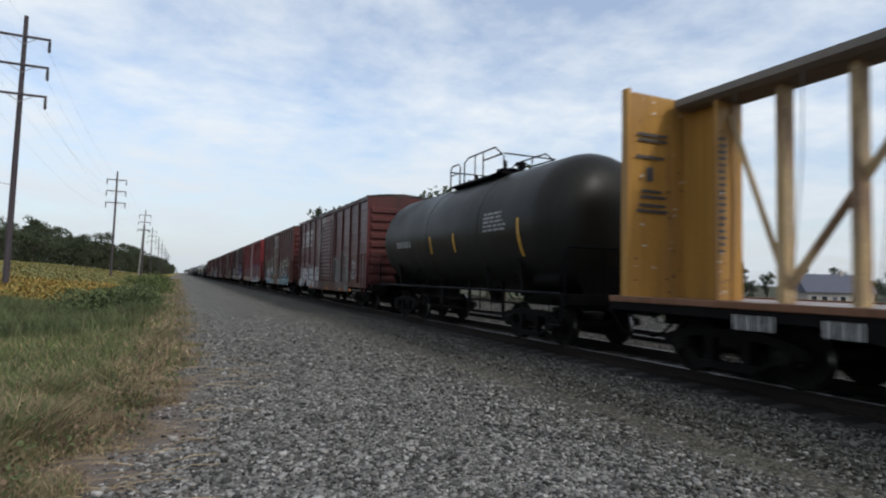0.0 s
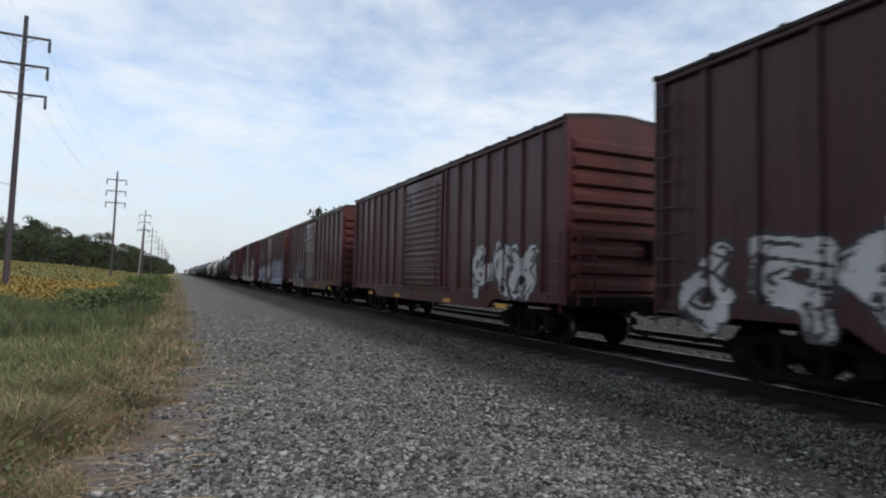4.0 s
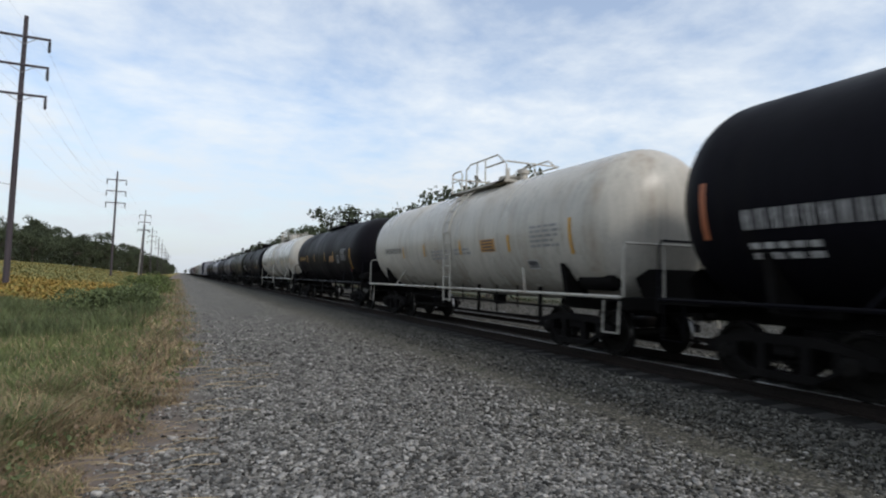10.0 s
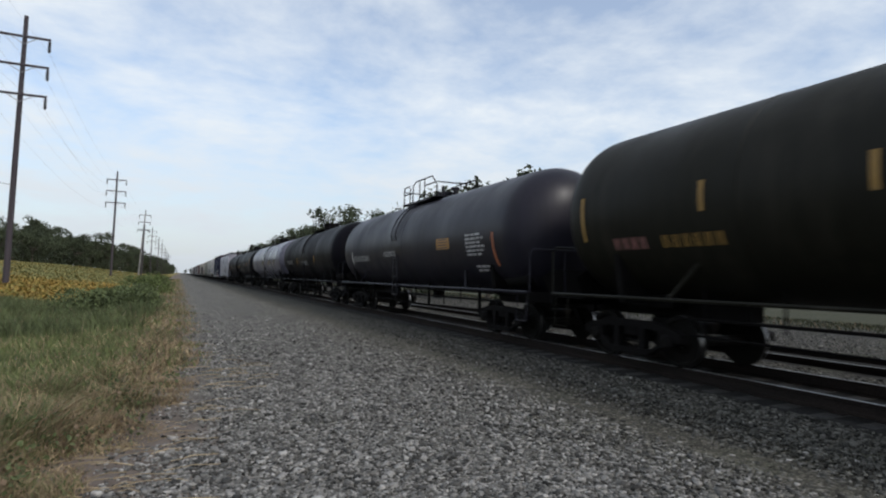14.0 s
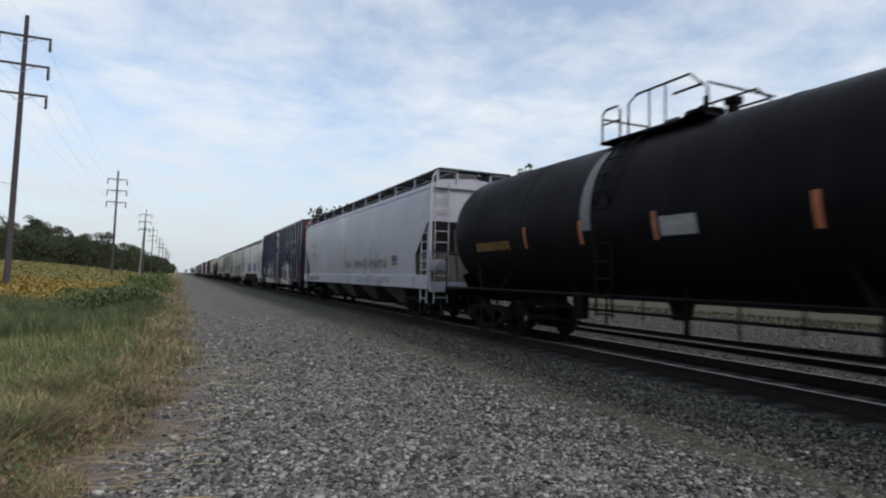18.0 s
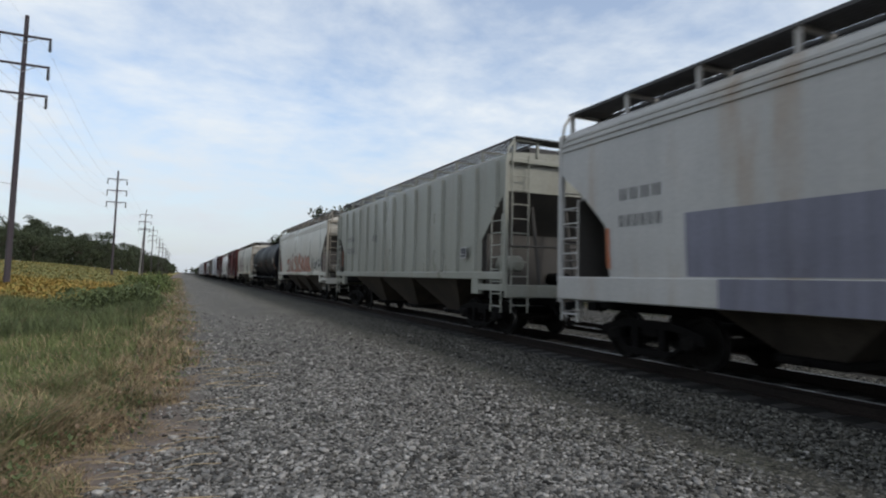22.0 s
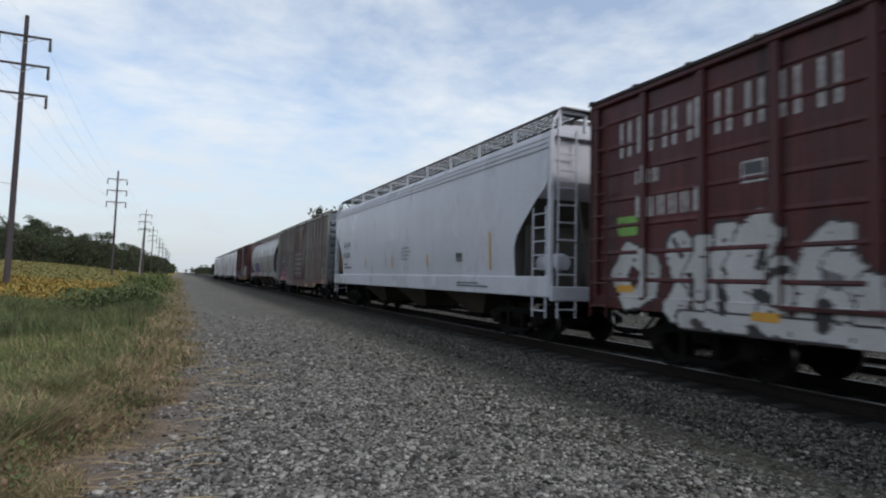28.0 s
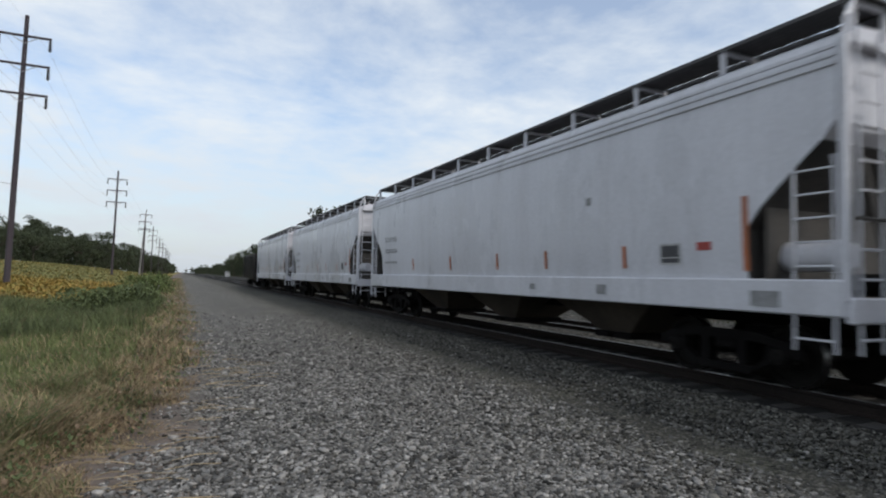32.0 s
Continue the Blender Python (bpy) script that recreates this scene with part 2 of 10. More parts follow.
def solid(name, geo, material, label, category="", group="", kind="", smooth=None, at=None):
    mats = list(material) if isinstance(material, (list, tuple)) else [material]
    ob = new(name, geo.mesh(name, mats, smooth))
    if at is not None:
        ob.location = at
    return tagged(ob, label, category, group, kind)


# ---------------------------------------------------------------- ground
TRACK_X, TRACK2_X, GAUGE_HALF = 8.297, 12.2, 0.755
GROUND_Z = -0.24


def smoothstep(a, b, x):
    t = np.clip((x - a) / (b - a), 0, 1)
    return t * t * (3 - 2 * t)


def ground_height(x, y):
    """The lie of the land: level gravel by the line, a shallow swale, a field that climbs away on one side."""
    x, y = np.asarray(x, float), np.asarray(y, float)
    z = np.full(np.broadcast(x, y).shape, GROUND_Z)
    left = smoothstep(-1.2, -3.2, x)
    z = z - 0.22 * left * smoothstep(-9.0, -4.0, x)
    rise = smoothstep(-5.0, -34.0, x) * (2.7 - 2.05 * smoothstep(165, 370, y)) + smoothstep(-34, -120, x) * 1.0
    z = z + rise
    z = z + 0.05 * smoothstep(5.2, 6.9, x) * (1 - smoothstep(14.0, 16.0, x)) - 0.06 * smoothstep(3.6, 5.0, x) * (1 - smoothstep(5.05, 5.7, x))
    z = z - 0.15 * smoothstep(15.5, 19.5, x) - 2.7 * smoothstep(28.0, 48.0, x)
    z = z + 0.05 * np.sin(x * 0.9 + 1.3) * np.sin(y * 0.35) * np.clip(np.abs(x - 5) / 14, 0.08, 1) * 0.8
    return z


def axis_steps(far_lo, near_lo, near_hi, far_hi, step, grow=1.25):
    out = list(np.arange(near_lo, near_hi + 1e-6, step))
    s, v = step, near_hi
    while v < far_hi:
        s *= grow
        v += s
        out.append(v)
    s, v = step, near_lo
    while v > far_lo:
        s *= grow
        v -= s
        out.insert(0, v)
    return np.array(out)


def zone_material():
    """The ground's own surface: crushed stone by the tracks, bare soil and thatch under the grass, tilled soil in the field."""
    mt = bpy.data.materials.new("ground_stone_and_soil")
    mt.use_nodes = True
    nt = mt.node_tree
    N, Lk = nt.nodes.new, nt.links.new
    bsdf = nt.nodes["Principled BSDF"]
    tc, sep = N("ShaderNodeTexCoord"), N("ShaderNodeSeparateXYZ")
    P = tc.outputs["Object"]
    Lk(P, sep.inputs[0])

    def m(op, a, b):
        n = N("ShaderNodeMath")
        n.operation = op
        for i, v in enumerate((a, b)):
            if isinstance(v, (int, float)):
                n.inputs[i].default_value = v
            else:
                Lk(v, n.inputs[i])
        return n.outputs[0]

    def noise_at(scale, detail=5, rough=0.6):
        n = N("ShaderNodeTexNoise")
        n.inputs["Scale"].default_value, n.inputs["Detail"].default_value, n.inputs["Roughness"].default_value = scale, detail, rough
        Lk(P, n.inputs["Vector"])
        return n.outputs[0]

    def mix(fac, a, b, kind="MIX"):
        x = N("ShaderNodeMixRGB")
        x.blend_type = kind
        for i, v in enumerate((fac, a, b)):
            if isinstance(v, (int, float)):
                x.inputs[i].default_value = v
            elif isinstance(v, tuple):
                x.inputs[i].default_value = (*v, 1)
            else:
                Lk(v, x.inputs[i])
        return x.outputs[0]

    vor = N("ShaderNodeTexVoronoi")
    vor.inputs["Scale"].default_value = 33
    vor.distance = "MANHATTAN"
    Lk(P, vor.inputs["Vector"])
    vsep = N("ShaderNodeSeparateColor")
    Lk(vor.outputs["Color"], vsep.inputs[0])
    stones = ramp_node(nt, vsep.outputs[0], [(0.0, (0.06, 0.058, 0.053)), (0.4, (0.115, 0.112, 0.103)), (0.82, (0.165, 0.159, 0.148)), (0.94, (0.22, 0.208, 0.192)), (1.0, (0.36, 0.345, 0.325))])
    gaps = ramp_node(nt, vor.outputs["Distance"], [(0.5, (1, 1, 1)), (1.0, (0.42, 0.41, 0.39))])
    stones = mix(1.0, stones, gaps, "MULTIPLY")
    big = ramp_node(nt, noise_at(0.55), [(0.32, (0.98, 0.98, 0.97)), (0.68, (1.38, 1.36, 1.33))])
    stones = mix(1.0, stones, big, "MULTIPLY")
    mottle = ramp_node(nt, noise_at(5.0, 4), [(0.35, (0.72, 0.72, 0.72)), (0.65, (1.28, 1.27, 1.26))])
    stones = mix(1.0, stones, mottle, "MULTIPLY")
    # stone darkens towards the tracks; moss and weeds grow in it
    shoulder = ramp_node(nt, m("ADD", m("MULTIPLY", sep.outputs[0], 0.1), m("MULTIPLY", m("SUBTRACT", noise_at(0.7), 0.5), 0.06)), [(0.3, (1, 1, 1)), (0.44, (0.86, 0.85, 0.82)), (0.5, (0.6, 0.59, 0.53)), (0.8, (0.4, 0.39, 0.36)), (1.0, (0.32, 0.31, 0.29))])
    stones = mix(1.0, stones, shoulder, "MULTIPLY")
    stone_tone = ramp_node(nt, noise_at(0.8, 6), [(0.55, (0, 0, 0)), (0.72, (0.5, 0.5, 0.5))])
    stones = mix(stone_tone, stones, (0.085, 0.09, 0.055))
    # oily band along each track, shade under the train put into its colour
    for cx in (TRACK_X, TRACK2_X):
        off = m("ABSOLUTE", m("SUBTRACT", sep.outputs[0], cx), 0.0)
        oil_shade = ramp_node(nt, m("ADD", m("MULTIPLY", off, 0.42), m("MULTIPLY", m("SUBTRACT", noise_at(1.3), 0.5), 0.5)), [(0.54, (0.92, 0.92, 0.92)), (0.70, (0, 0, 0))] if cx == TRACK_X else [(0.36, (0.6, 0.6, 0.6)), (0.5, (0, 0, 0))])
        stones = mix(oil_shade, stones, (0.011, 0.0105, 0.01))
    soil = ramp_node(nt, noise_at(1.6), [(0.3, (0.075, 0.06, 0.047)), (0.5, (0.135, 0.108, 0.09)), (0.7, (0.2, 0.165, 0.142))])
    edge = m("ADD", sep.outputs[0], m("MULTIPLY", m("SUBTRACT", noise_at(0.9, 6), 0.5), 1.7))
    k = ramp_node(nt, m("ADD", m("MULTIPLY", edge, 0.5), 0.5), [(0.44, (0, 0, 0)), (0.84, (1, 1, 1))])
    col = mix(k, soil, stones)
    turf = ramp_node(nt, noise_at(0.6), [(0.3, (0.026, 0.029, 0.015)), (0.7, (0.055, 0.054, 0.029))])
    far = m("ADD", sep.outputs[0], m("MULTIPLY", m("SUBTRACT", noise_at(0.5, 6), 0.5), 1.6))
    k2 = ramp_node(nt, m("MULTIPLY", far, 0.03), [(0.74, (0, 0, 0)), (0.84, (1, 1, 1))])
    col = mix(k2, col, turf)
    k3 = ramp_node(nt, m("ADD", m("MULTIPLY", far, -0.05), 0.0), [(0.12, (0, 0, 0)), (0.3, (1, 1, 1))])
    col = mix(k3, col, turf)
    # thatch and stalks under the standing crop
    crop = ramp_node(nt, noise_at(0.25, 4), [(0.35, (0.13, 0.13, 0.04)), (0.6, (0.26, 0.18, 0.05))])
    k4 = mix(1.0, ramp_node(nt, m("MULTIPLY", sep.outputs[1], 0.01), [(0.31, (0, 0, 0)), (0.35, (1, 1, 1))]), ramp_node(nt, m("MULTIPLY", far, -0.1), [(0.32, (0, 0, 0)), (0.42, (1, 1, 1))]), "MULTIPLY")
    col = mix(k4, col, crop)
    Lk(col, bsdf.inputs["Base Color"])
    bsdf.inputs["Roughness"].default_value = 0.92
    bsdf.inputs["Specular IOR Level"].default_value = 0.2
    b = N("ShaderNodeBump")
    b.inputs["Strength"].default_value, b.inputs["Distance"].default_value = 0.4, 0.015
    hgt = m("SUBTRACT", 1.0, vor.outputs["Distance"])
    Lk(m("ADD", hgt, m("MULTIPLY", noise_at(60), 0.4)), b.inputs["Height"])
    Lk(b.outputs[0], bsdf.inputs["Normal"])
    return mt


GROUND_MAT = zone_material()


def build_ground():
    xs = axis_steps(-2600, -36, 20, 2600, 0.7)
    ys = axis_steps(-400, -6, 60, 4200, 0.8)
    X, Y = np.meshgrid(xs, ys)
    Z = ground_height(X, Y)
    n, g = len(xs), Geo()
    g.v = np.stack([X, Y, Z], -1).reshape(-1, 3).tolist()
    g.f = [(j * n + i, j * n + i + 1, (j + 1) * n + i + 1, (j + 1) * n + i) for j in range(len(ys) - 1) for i in range(n - 1)]
    g.mi = [0] * len(g.f)
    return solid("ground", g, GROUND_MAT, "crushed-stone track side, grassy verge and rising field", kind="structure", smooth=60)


build_ground()


def mesh_from_arrays(name, verts, loops, sizes, mats, mi=None):
    me = bpy.data.meshes.new(name)
    me.vertices.add(len(verts))
    me.vertices.foreach_set("co", np.ascontiguousarray(verts, dtype=np.float32).ravel())
    me.loops.add(len(loops))
    me.loops.foreach_set("vertex_index", np.ascontiguousarray(loops, dtype=np.int32))
    me.polygons.add(len(sizes))
    starts = np.concatenate([[0], np.cumsum(sizes)[:-1]]).astype(np.int32)
    me.polygons.foreach_set("loop_start", starts)
    for mm in mats:
        me.materials.append(mm)
    if mi is not None:
        me.polygons.foreach_set("material_index", np.ascontiguousarray(mi, dtype=np.int32))
    me.update(calc_edges=True)
    return me


def rand_dirs(rng, n):
    v = rng.normal(size=(n, 3))
    return v / np.linalg.norm(v, axis=1, keepdims=True)


def leaf_cards(name, centres, sizes, mats, rng, flat=0.0, mi=None):
    """Small bent leaves, four-cornered, turned at random; flat > 0 lays them more level."""
    n = len(centres)
    nrm = rand_dirs(rng, n)
    nrm[:, 2] = nrm[:, 2] * (1 - flat) + flat
    nrm /= np.linalg.norm(nrm, axis=1, keepdims=True)
    a = np.cross(nrm, rand_dirs(rng, n))
    a /= np.linalg.norm(a, axis=1, keepdims=True) + 1e-9
    b = np.cross(nrm, a)
    s = np.asarray(sizes)[:, None]
    w = s * rng.uniform(0.45, 0.8, (n, 1))
    c = np.asarray(centres)
    v = np.stack([c - a * s * 0.5, c + b * w * 0.5 + nrm * s * 0.1, c + a * s * 0.5, c - b * w * 0.5 + nrm * s * 0.1], 1).reshape(-1, 3)
    return mesh_from_arrays(name, v, np.arange(4 * n), np.full(n, 4), mats, mi)


def blade_mesh(name, base, height, width, lean, mats, rng, mi=None):
    """Grass blades: a quad with a tip, bent over."""
    n = len(base)
    ang = rng.uniform(0, 2 * np.pi, n)
    side = np.stack([np.cos(ang), np.sin(ang), np.zeros(n)], 1)
    la = rng.uniform(0, 2 * np.pi, n)
    bend = np.stack([np.cos(la), np.sin(la), np.zeros(n)], 1) * (lean * height)[:, None]
    up = np.zeros((n, 3))
    up[:, 2] = height
    w = (side * width[:, None]) / 2
    p0, p1 = base - w, base + w
    mid = base + up * 0.55 + bend * 0.3
    p2, p3 = mid + w * 0.8, mid - w * 0.8
    tip = base + up + bend
    v = np.stack([p0, p1, p2, p3, tip], 1).reshape(-1, 3)
    k = np.arange(n)[:, None] * 5
    quad, tri = k + np.array([[0, 1, 2, 3]]), k + np.array([[3, 2, 4]])
    loops = np.concatenate([quad, tri], 1).ravel()
    sizes = np.tile([4, 3], n)
    m2 = None if mi is None else np.repeat(mi, 2)
    return mesh_from_arrays(name, v, loops, sizes, mats, m2)


def verge_edge(y):
    """Where the grass gives way to crushed stone."""
    y = np.asarray(y, float)
    return -0.62 + 0.85 * smoothstep(5.0, 10.0, y) + 0.22 * np.sin(y * 1.7) * np.sin(y * 0.63 + 1) + 0.12 * np.sin(y * 4.1)


def stuff(name, me, label):
    ob = new(name, me)
    return tagged(ob, label, kind="stuff")


def build_stones():
    rng = np.random.default_rng(3)
    n = 135000
    d = 2.4 * (27.0 / 2.4) ** rng.random(n)
    a = np.radians(rng.uniform(-16, 66, n))
    x, y = d * np.sin(a), d * np.cos(a)
    keep = (x > verge_edge(y) + 0.75 * rng.random(n) ** 0.6 * (1 - smoothstep(9, 13, y)) - 0.05) & (x < 6.9) & (d < 27 - 17 * rng.random(n) ** 0.7)
    x, y = x[keep], y[keep]
    # the same stone between and beyond the tracks
    m = 20000
    far_x = np.where(rng.random(m) < 0.35, rng.uniform(9.5, 11.0, m), rng.uniform(13.4, 22.0, m))
    x, y = np.concatenate([x, far_x]), np.concatenate([y, 4.0 * (45.0 / 4.0) ** rng.random(m)])
    d = np.hypot(x, y)
    n = len(x)
    z = ground_height(x, y)
    size = rng.uniform(0.0075, 0.02, n) * (1 + d / 60) * (1 + 0.6 * (rng.random(n) > 0.93))
    corner = np.array([(-1, -1, -1), (1, -1, -1), (1, 1, -1), (-1, 1, -1), (-1, -1, 1), (1, -1, 1), (1, 1, 1), (-1, 1, 1)], float)
    v = corner[None] * rng.uniform(0.55, 1.0, (n, 8, 3))
    v *= size[:, None, None] * rng.uniform(0.55, 1.45, (n, 1, 3)) * np.array([1, 1, 0.5])
    q = rng.uniform(0, 2 * np.pi, n)
    t = rng.uniform(-0.45, 0.45, n)
    cq, sq, ct, st = np.cos(q), np.sin(q), np.cos(t), np.sin(t)
    x1 = v[..., 0] * ct[:, None] - v[..., 2] * st[:, None]
    z1 = v[..., 0] * st[:, None] + v[..., 2] * ct[:, None]
    y1 = v[..., 1]
    x2 = x1 * cq[:, None] - y1 * sq[:, None]
    y2 = x1 * sq[:, None] + y1 * cq[:, None]
    pts = np.stack([x2 + x[:, None], y2 + y[:, None], z1 + (z + size * 0.35)[:, None]], -1).reshape(-1, 3)
    faces = np.array([(0, 3, 2, 1), (4, 5, 6, 7), (0, 1, 5, 4), (1, 2, 6, 5), (2, 3, 7, 6), (3, 0, 4, 7)])
    loops = (np.arange(n)[:, None, None] * 8 + faces[None]).reshape(-1)
    # stones take the darker tone towards the tracks and beyond them
    stone_tone = (x + 0.35 * np.sin(y * 1.1) * np.sin(y * 0.37 + 2) + rng.normal(0, 0.8, n) > 4.5).astype(int)
    stuff("loose_stones", mesh_from_arrays("loose_stones", pts, loops, np.full(n * 6, 4), [STONE, STONE_DARK], np.repeat(stone_tone, 6)), "angular grey crushed stones lying on the track side")


build_stones()


def lumps(x, y, s, k=0.0):
    """Smooth wandering values between -1 and 1, for uneven growth."""
    return 0.5 * np.sin(x * s + 1.7 + k + 1.3 * np.sin(y * s * 0.63 + k)) * np.sin(y * s * 0.81 + 0.6 + 1.1 * np.sin(x * s * 0.47 + 2 * k)) + 0.5 * np.sin(x * s * 2.3 + y * s * 1.1 + k) * np.sin(y * s * 2.7 - x * s * 0.9 + 3 * k)


WEED_LEAF = leaves("weed_leaves", (0.05, 0.07, 0.03), (0.12, 0.145, 0.06))
MEADOW = leaves("meadow_blades", (0.0828, 0.0994, 0.0405), (0.17, 0.179, 0.0782))
SWALE = leaves("swale_blades", (0.0552, 0.0736, 0.0313), (0.12, 0.138, 0.0607))


def build_grass():
    rng = np.random.default_rng(5)
    # tufts along the verge, with bare gaps between them
    n = 19000
    y = 2.6 * (32.0 / 2.6) ** rng.random(n)
    x = verge_edge(y) - np.abs(rng.normal(0, 1, n)) * (0.45 + 0.22 * y) * 0.62
    deep = verge_edge(y) - x
    keep = (x > -13) & ((y < 9.5) | (deep < 0.4 + 0.6 * rng.random(n) ** 2 * 14 / y)) & ((y < 9.5) | (rng.random(n) < 0.55)) & (lumps(x, y, 2.4) > rng.uniform(-1.0, 0.35, n) - 0.6 * smoothstep(0.5, 1.6, deep))
    x, y = x[keep], y[keep]
    n = len(x)
    per = 12
    bx = np.repeat(x, per) + rng.normal(0, 0.06, n * per) * np.repeat(0.7 + y / 12, per)
    by = np.repeat(y, per) + rng.normal(0, 0.06, n * per) * np.repeat(0.7 + y / 12, per)
    tall = np.repeat(rng.uniform(0.08, 0.36, n) * (1.05 + 0.75 * lumps(x, y, 1.5, 2.0)), per)
    fringe = np.clip((verge_edge(by) - bx) / 0.9, 0.25, 1)
    hgt = np.maximum(tall, 0.03) * fringe * rng.uniform(0.6, 1.25, n * per) * (1 - 0.35 * smoothstep(12, 20, by))
    base = np.stack([bx, by, ground_height(bx, by) - 0.02], 1)
    dry_p = np.clip(0.93 - 0.36 * (verge_edge(by) - bx) / (1 + 0.06 * by) + 0.38 * lumps(bx, by, 1.9, 4.0), 0.05, 0.97)
    u = rng.random(n * per)
    patch = lumps(bx, by, 1.2, 1.0)
    mi = np.where(u < dry_p * 0.5, 1, np.where(u < dry_p * 0.9 + 0.05 + 0.14 * patch, 2, 0))
    w = rng.uniform(0.003, 0.008, n * per) * (1 + by / 9)
    stuff("verge_grass", blade_mesh("verge_grass", base, hgt, w, rng.uniform(0.2, 1.5, n * per), [GRASS_GREEN, GRASS_DRY, GRASS_BROWN], rng, mi), "rough verge grass, part green and part dried to straw")
    # broad-leaved weeds among the tufts
    n = 170
    y = 3.4 * (15.0 / 3.4) ** rng.random(n)
    x = verge_edge(y) - 0.15 - np.abs(rng.normal(0, 1, n)) * (0.35 + 0.12 * y)
    per = 26
    hgt = np.repeat(rng.uniform(0.12, 0.34, n), per)
    c = np.stack([np.repeat(x, per) + rng.normal(0, 0.06, n * per), np.repeat(y, per) + rng.normal(0, 0.06, n * per), np.zeros(n * per)], 1)
    c[:, 2] = ground_height(c[:, 0], c[:, 1]) + hgt * rng.random(n * per)
    stuff("verge_weeds", leaf_cards("verge_weeds", c, rng.uniform(0.02, 0.06, n * per), [WEED_LEAF, GRASS_BROWN], rng, 0.2, (rng.random(n * per) < 0.22).astype(int)), "small broad-leaved weeds among the verge grass")
    # the tawny strip that runs on beside the stone, thinning out over it
    n = 11000
    y = 11.0 * (160.0 / 11.0) ** rng.random(n)
    x = verge_edge(y) + 0.55 - rng.random(n) ** 0.8 * (1.7 + 0.012 * y)
    base = np.stack([x, y, ground_height(x, y) - 0.02], 1)
    fringe = np.clip((verge_edge(y) + 0.6 - x) / 1.2, 0.12, 1)
    u = rng.random(n)
    mi = np.where(u < 0.36 + 0.25 * lumps(x, y, 0.6, 1.5), 2, np.where(u < 0.6, 1, 0))
    stuff("verge_grass", blade_mesh("verge_grass", base, rng.uniform(0.05, 0.3, n) * fringe, rng.uniform(0.01, 0.026, n) * (1 + y / 60), rng.uniform(0.2, 1.2, n), [GRASS_GREEN, GRASS_DRY, GRASS_BROWN], rng, mi), "tawny dry grass strip beside the stone")
    # the verge goes on behind the camera
    n = 14000
    y = rng.uniform(-14, 2.7, n)
    x = -0.75 - np.abs(rng.normal(0, 1.8, n))
    base = np.stack([x, y, ground_height(x, y) - 0.02], 1)
    stuff("verge_grass", blade_mesh("verge_grass", base, rng.uniform(0.05, 0.25, n), rng.uniform(0.006, 0.014, n), rng.uniform(0.2, 1.4, n), [GRASS_GREEN, GRASS_DRY, GRASS_BROWN], rng, rng.integers(0, 3, n)), "rough verge grass behind the camera's stand")
    # tall soft weeds in the swale, and a darker thicket in them
    n = 52000
    y = rng.uniform(17.5, 33, n)
    x = -1.2 - rng.random(n) * 17 - 0.5 * np.sin(y)
    top = 0.55 + 0.2 * lumps(x, y, 0.7, 1.0)
    base = np.stack([x, y, ground_height(x, y) - 0.02], 1)
    mi = np.where(rng.random(n) < 0.1 + 0.2 * lumps(x, y, 0.5, 3.0), 1, 0)
    mi = np.where(rng.random(n) < 0.03, 2, mi)
    stuff("swale_weeds", blade_mesh("swale_weeds", base, top * rng.uniform(0.55, 1.1, n), rng.uniform(0.012, 0.035, n), rng.uniform(0.1, 0.8, n), [SWALE, WEED_LEAF, GRASS_BROWN], rng, mi), "tall soft green weeds in the swale")
    n = 7000
    cx = rng.choice([-1.5, -2.2, -2.9, -3.8], n, p=[0.3, 0.3, 0.25, 0.15])
    x = cx + rng.normal(0, 0.42, n)
    y = 27.0 + rng.normal(0, 0.9, n)
    z = ground_height(x, y) + 1.15 * np.sqrt(rng.random(n)) * np.exp(-((x - cx) / 1.1) ** 2)
    stuff("swale_thicket", leaf_cards("swale_thicket", np.stack([x, y, z], 1), rng.uniform(0.05, 0.15, n), [WEED_LEAF], rng), "low dark green thicket in the swale")
    n = 40000
    y = rng.uniform(9.0, 20.0, n)
    x = -0.8 - rng.random(n) * 10
    base = np.stack([x, y, ground_height(x, y) - 0.02], 1)
    stuff("meadow_grass", blade_mesh("meadow_grass", base, rng.uniform(0.1, 0.28, n), rng.uniform(0.01, 0.026, n), rng.uniform(0.1, 0.8, n), [MEADOW, GRASS_DRY, GRASS_GREEN], rng, np.where(rng.random(n) < 0.12, 1, np.where(rng.random(n) < 0.5, 2, 0))), "short pale green meadow grass")
    # the crop: yellowing leaves over green
    n = 160000
    y = 31.0 * (230.0 / 31.0) ** rng.random(n)
    x = -2.6 - rng.random(n) * np.minimum(44, 8 + y * 0.42)
    z = ground_height(x, y) + (0.25 + 0.4 * rng.random(n) ** 0.5) * (0.25 + 0.75 * smoothstep(31, 42, y))
    yellow = 0.76 + 0.22 * lumps(x, y, 0.16, 0.5) - 0.62 * smoothstep(48, 70, y)
    mi = (rng.random(n) < np.clip(yellow, 0.06, 0.85)).astype(int)
    mi = np.where((mi == 0) & (rng.random(n) < smoothstep(46, 66, y)), 2, mi)
    stuff("field_crop", leaf_cards("field_crop", np.stack([x, y, z], 1), rng.uniform(0.07, 0.15, n) * (1 + y / 80), [CROP_GREEN, CROP_YELLOW, CROP_PALE], rng, 0.75, mi), "ripening low field crop, yellow over green")
    # grass beyond the second track
    n = 30000
    y = 4.0 * (200.0 / 4.0) ** rng.random(n)
    x = 23.0 + 1.5 * np.sin(y * 0.21) + rng.random(n) ** 0.8 * (9 + 0.05 * y)
    base = np.stack([x, y, ground_height(x, y) - 0.02], 1)
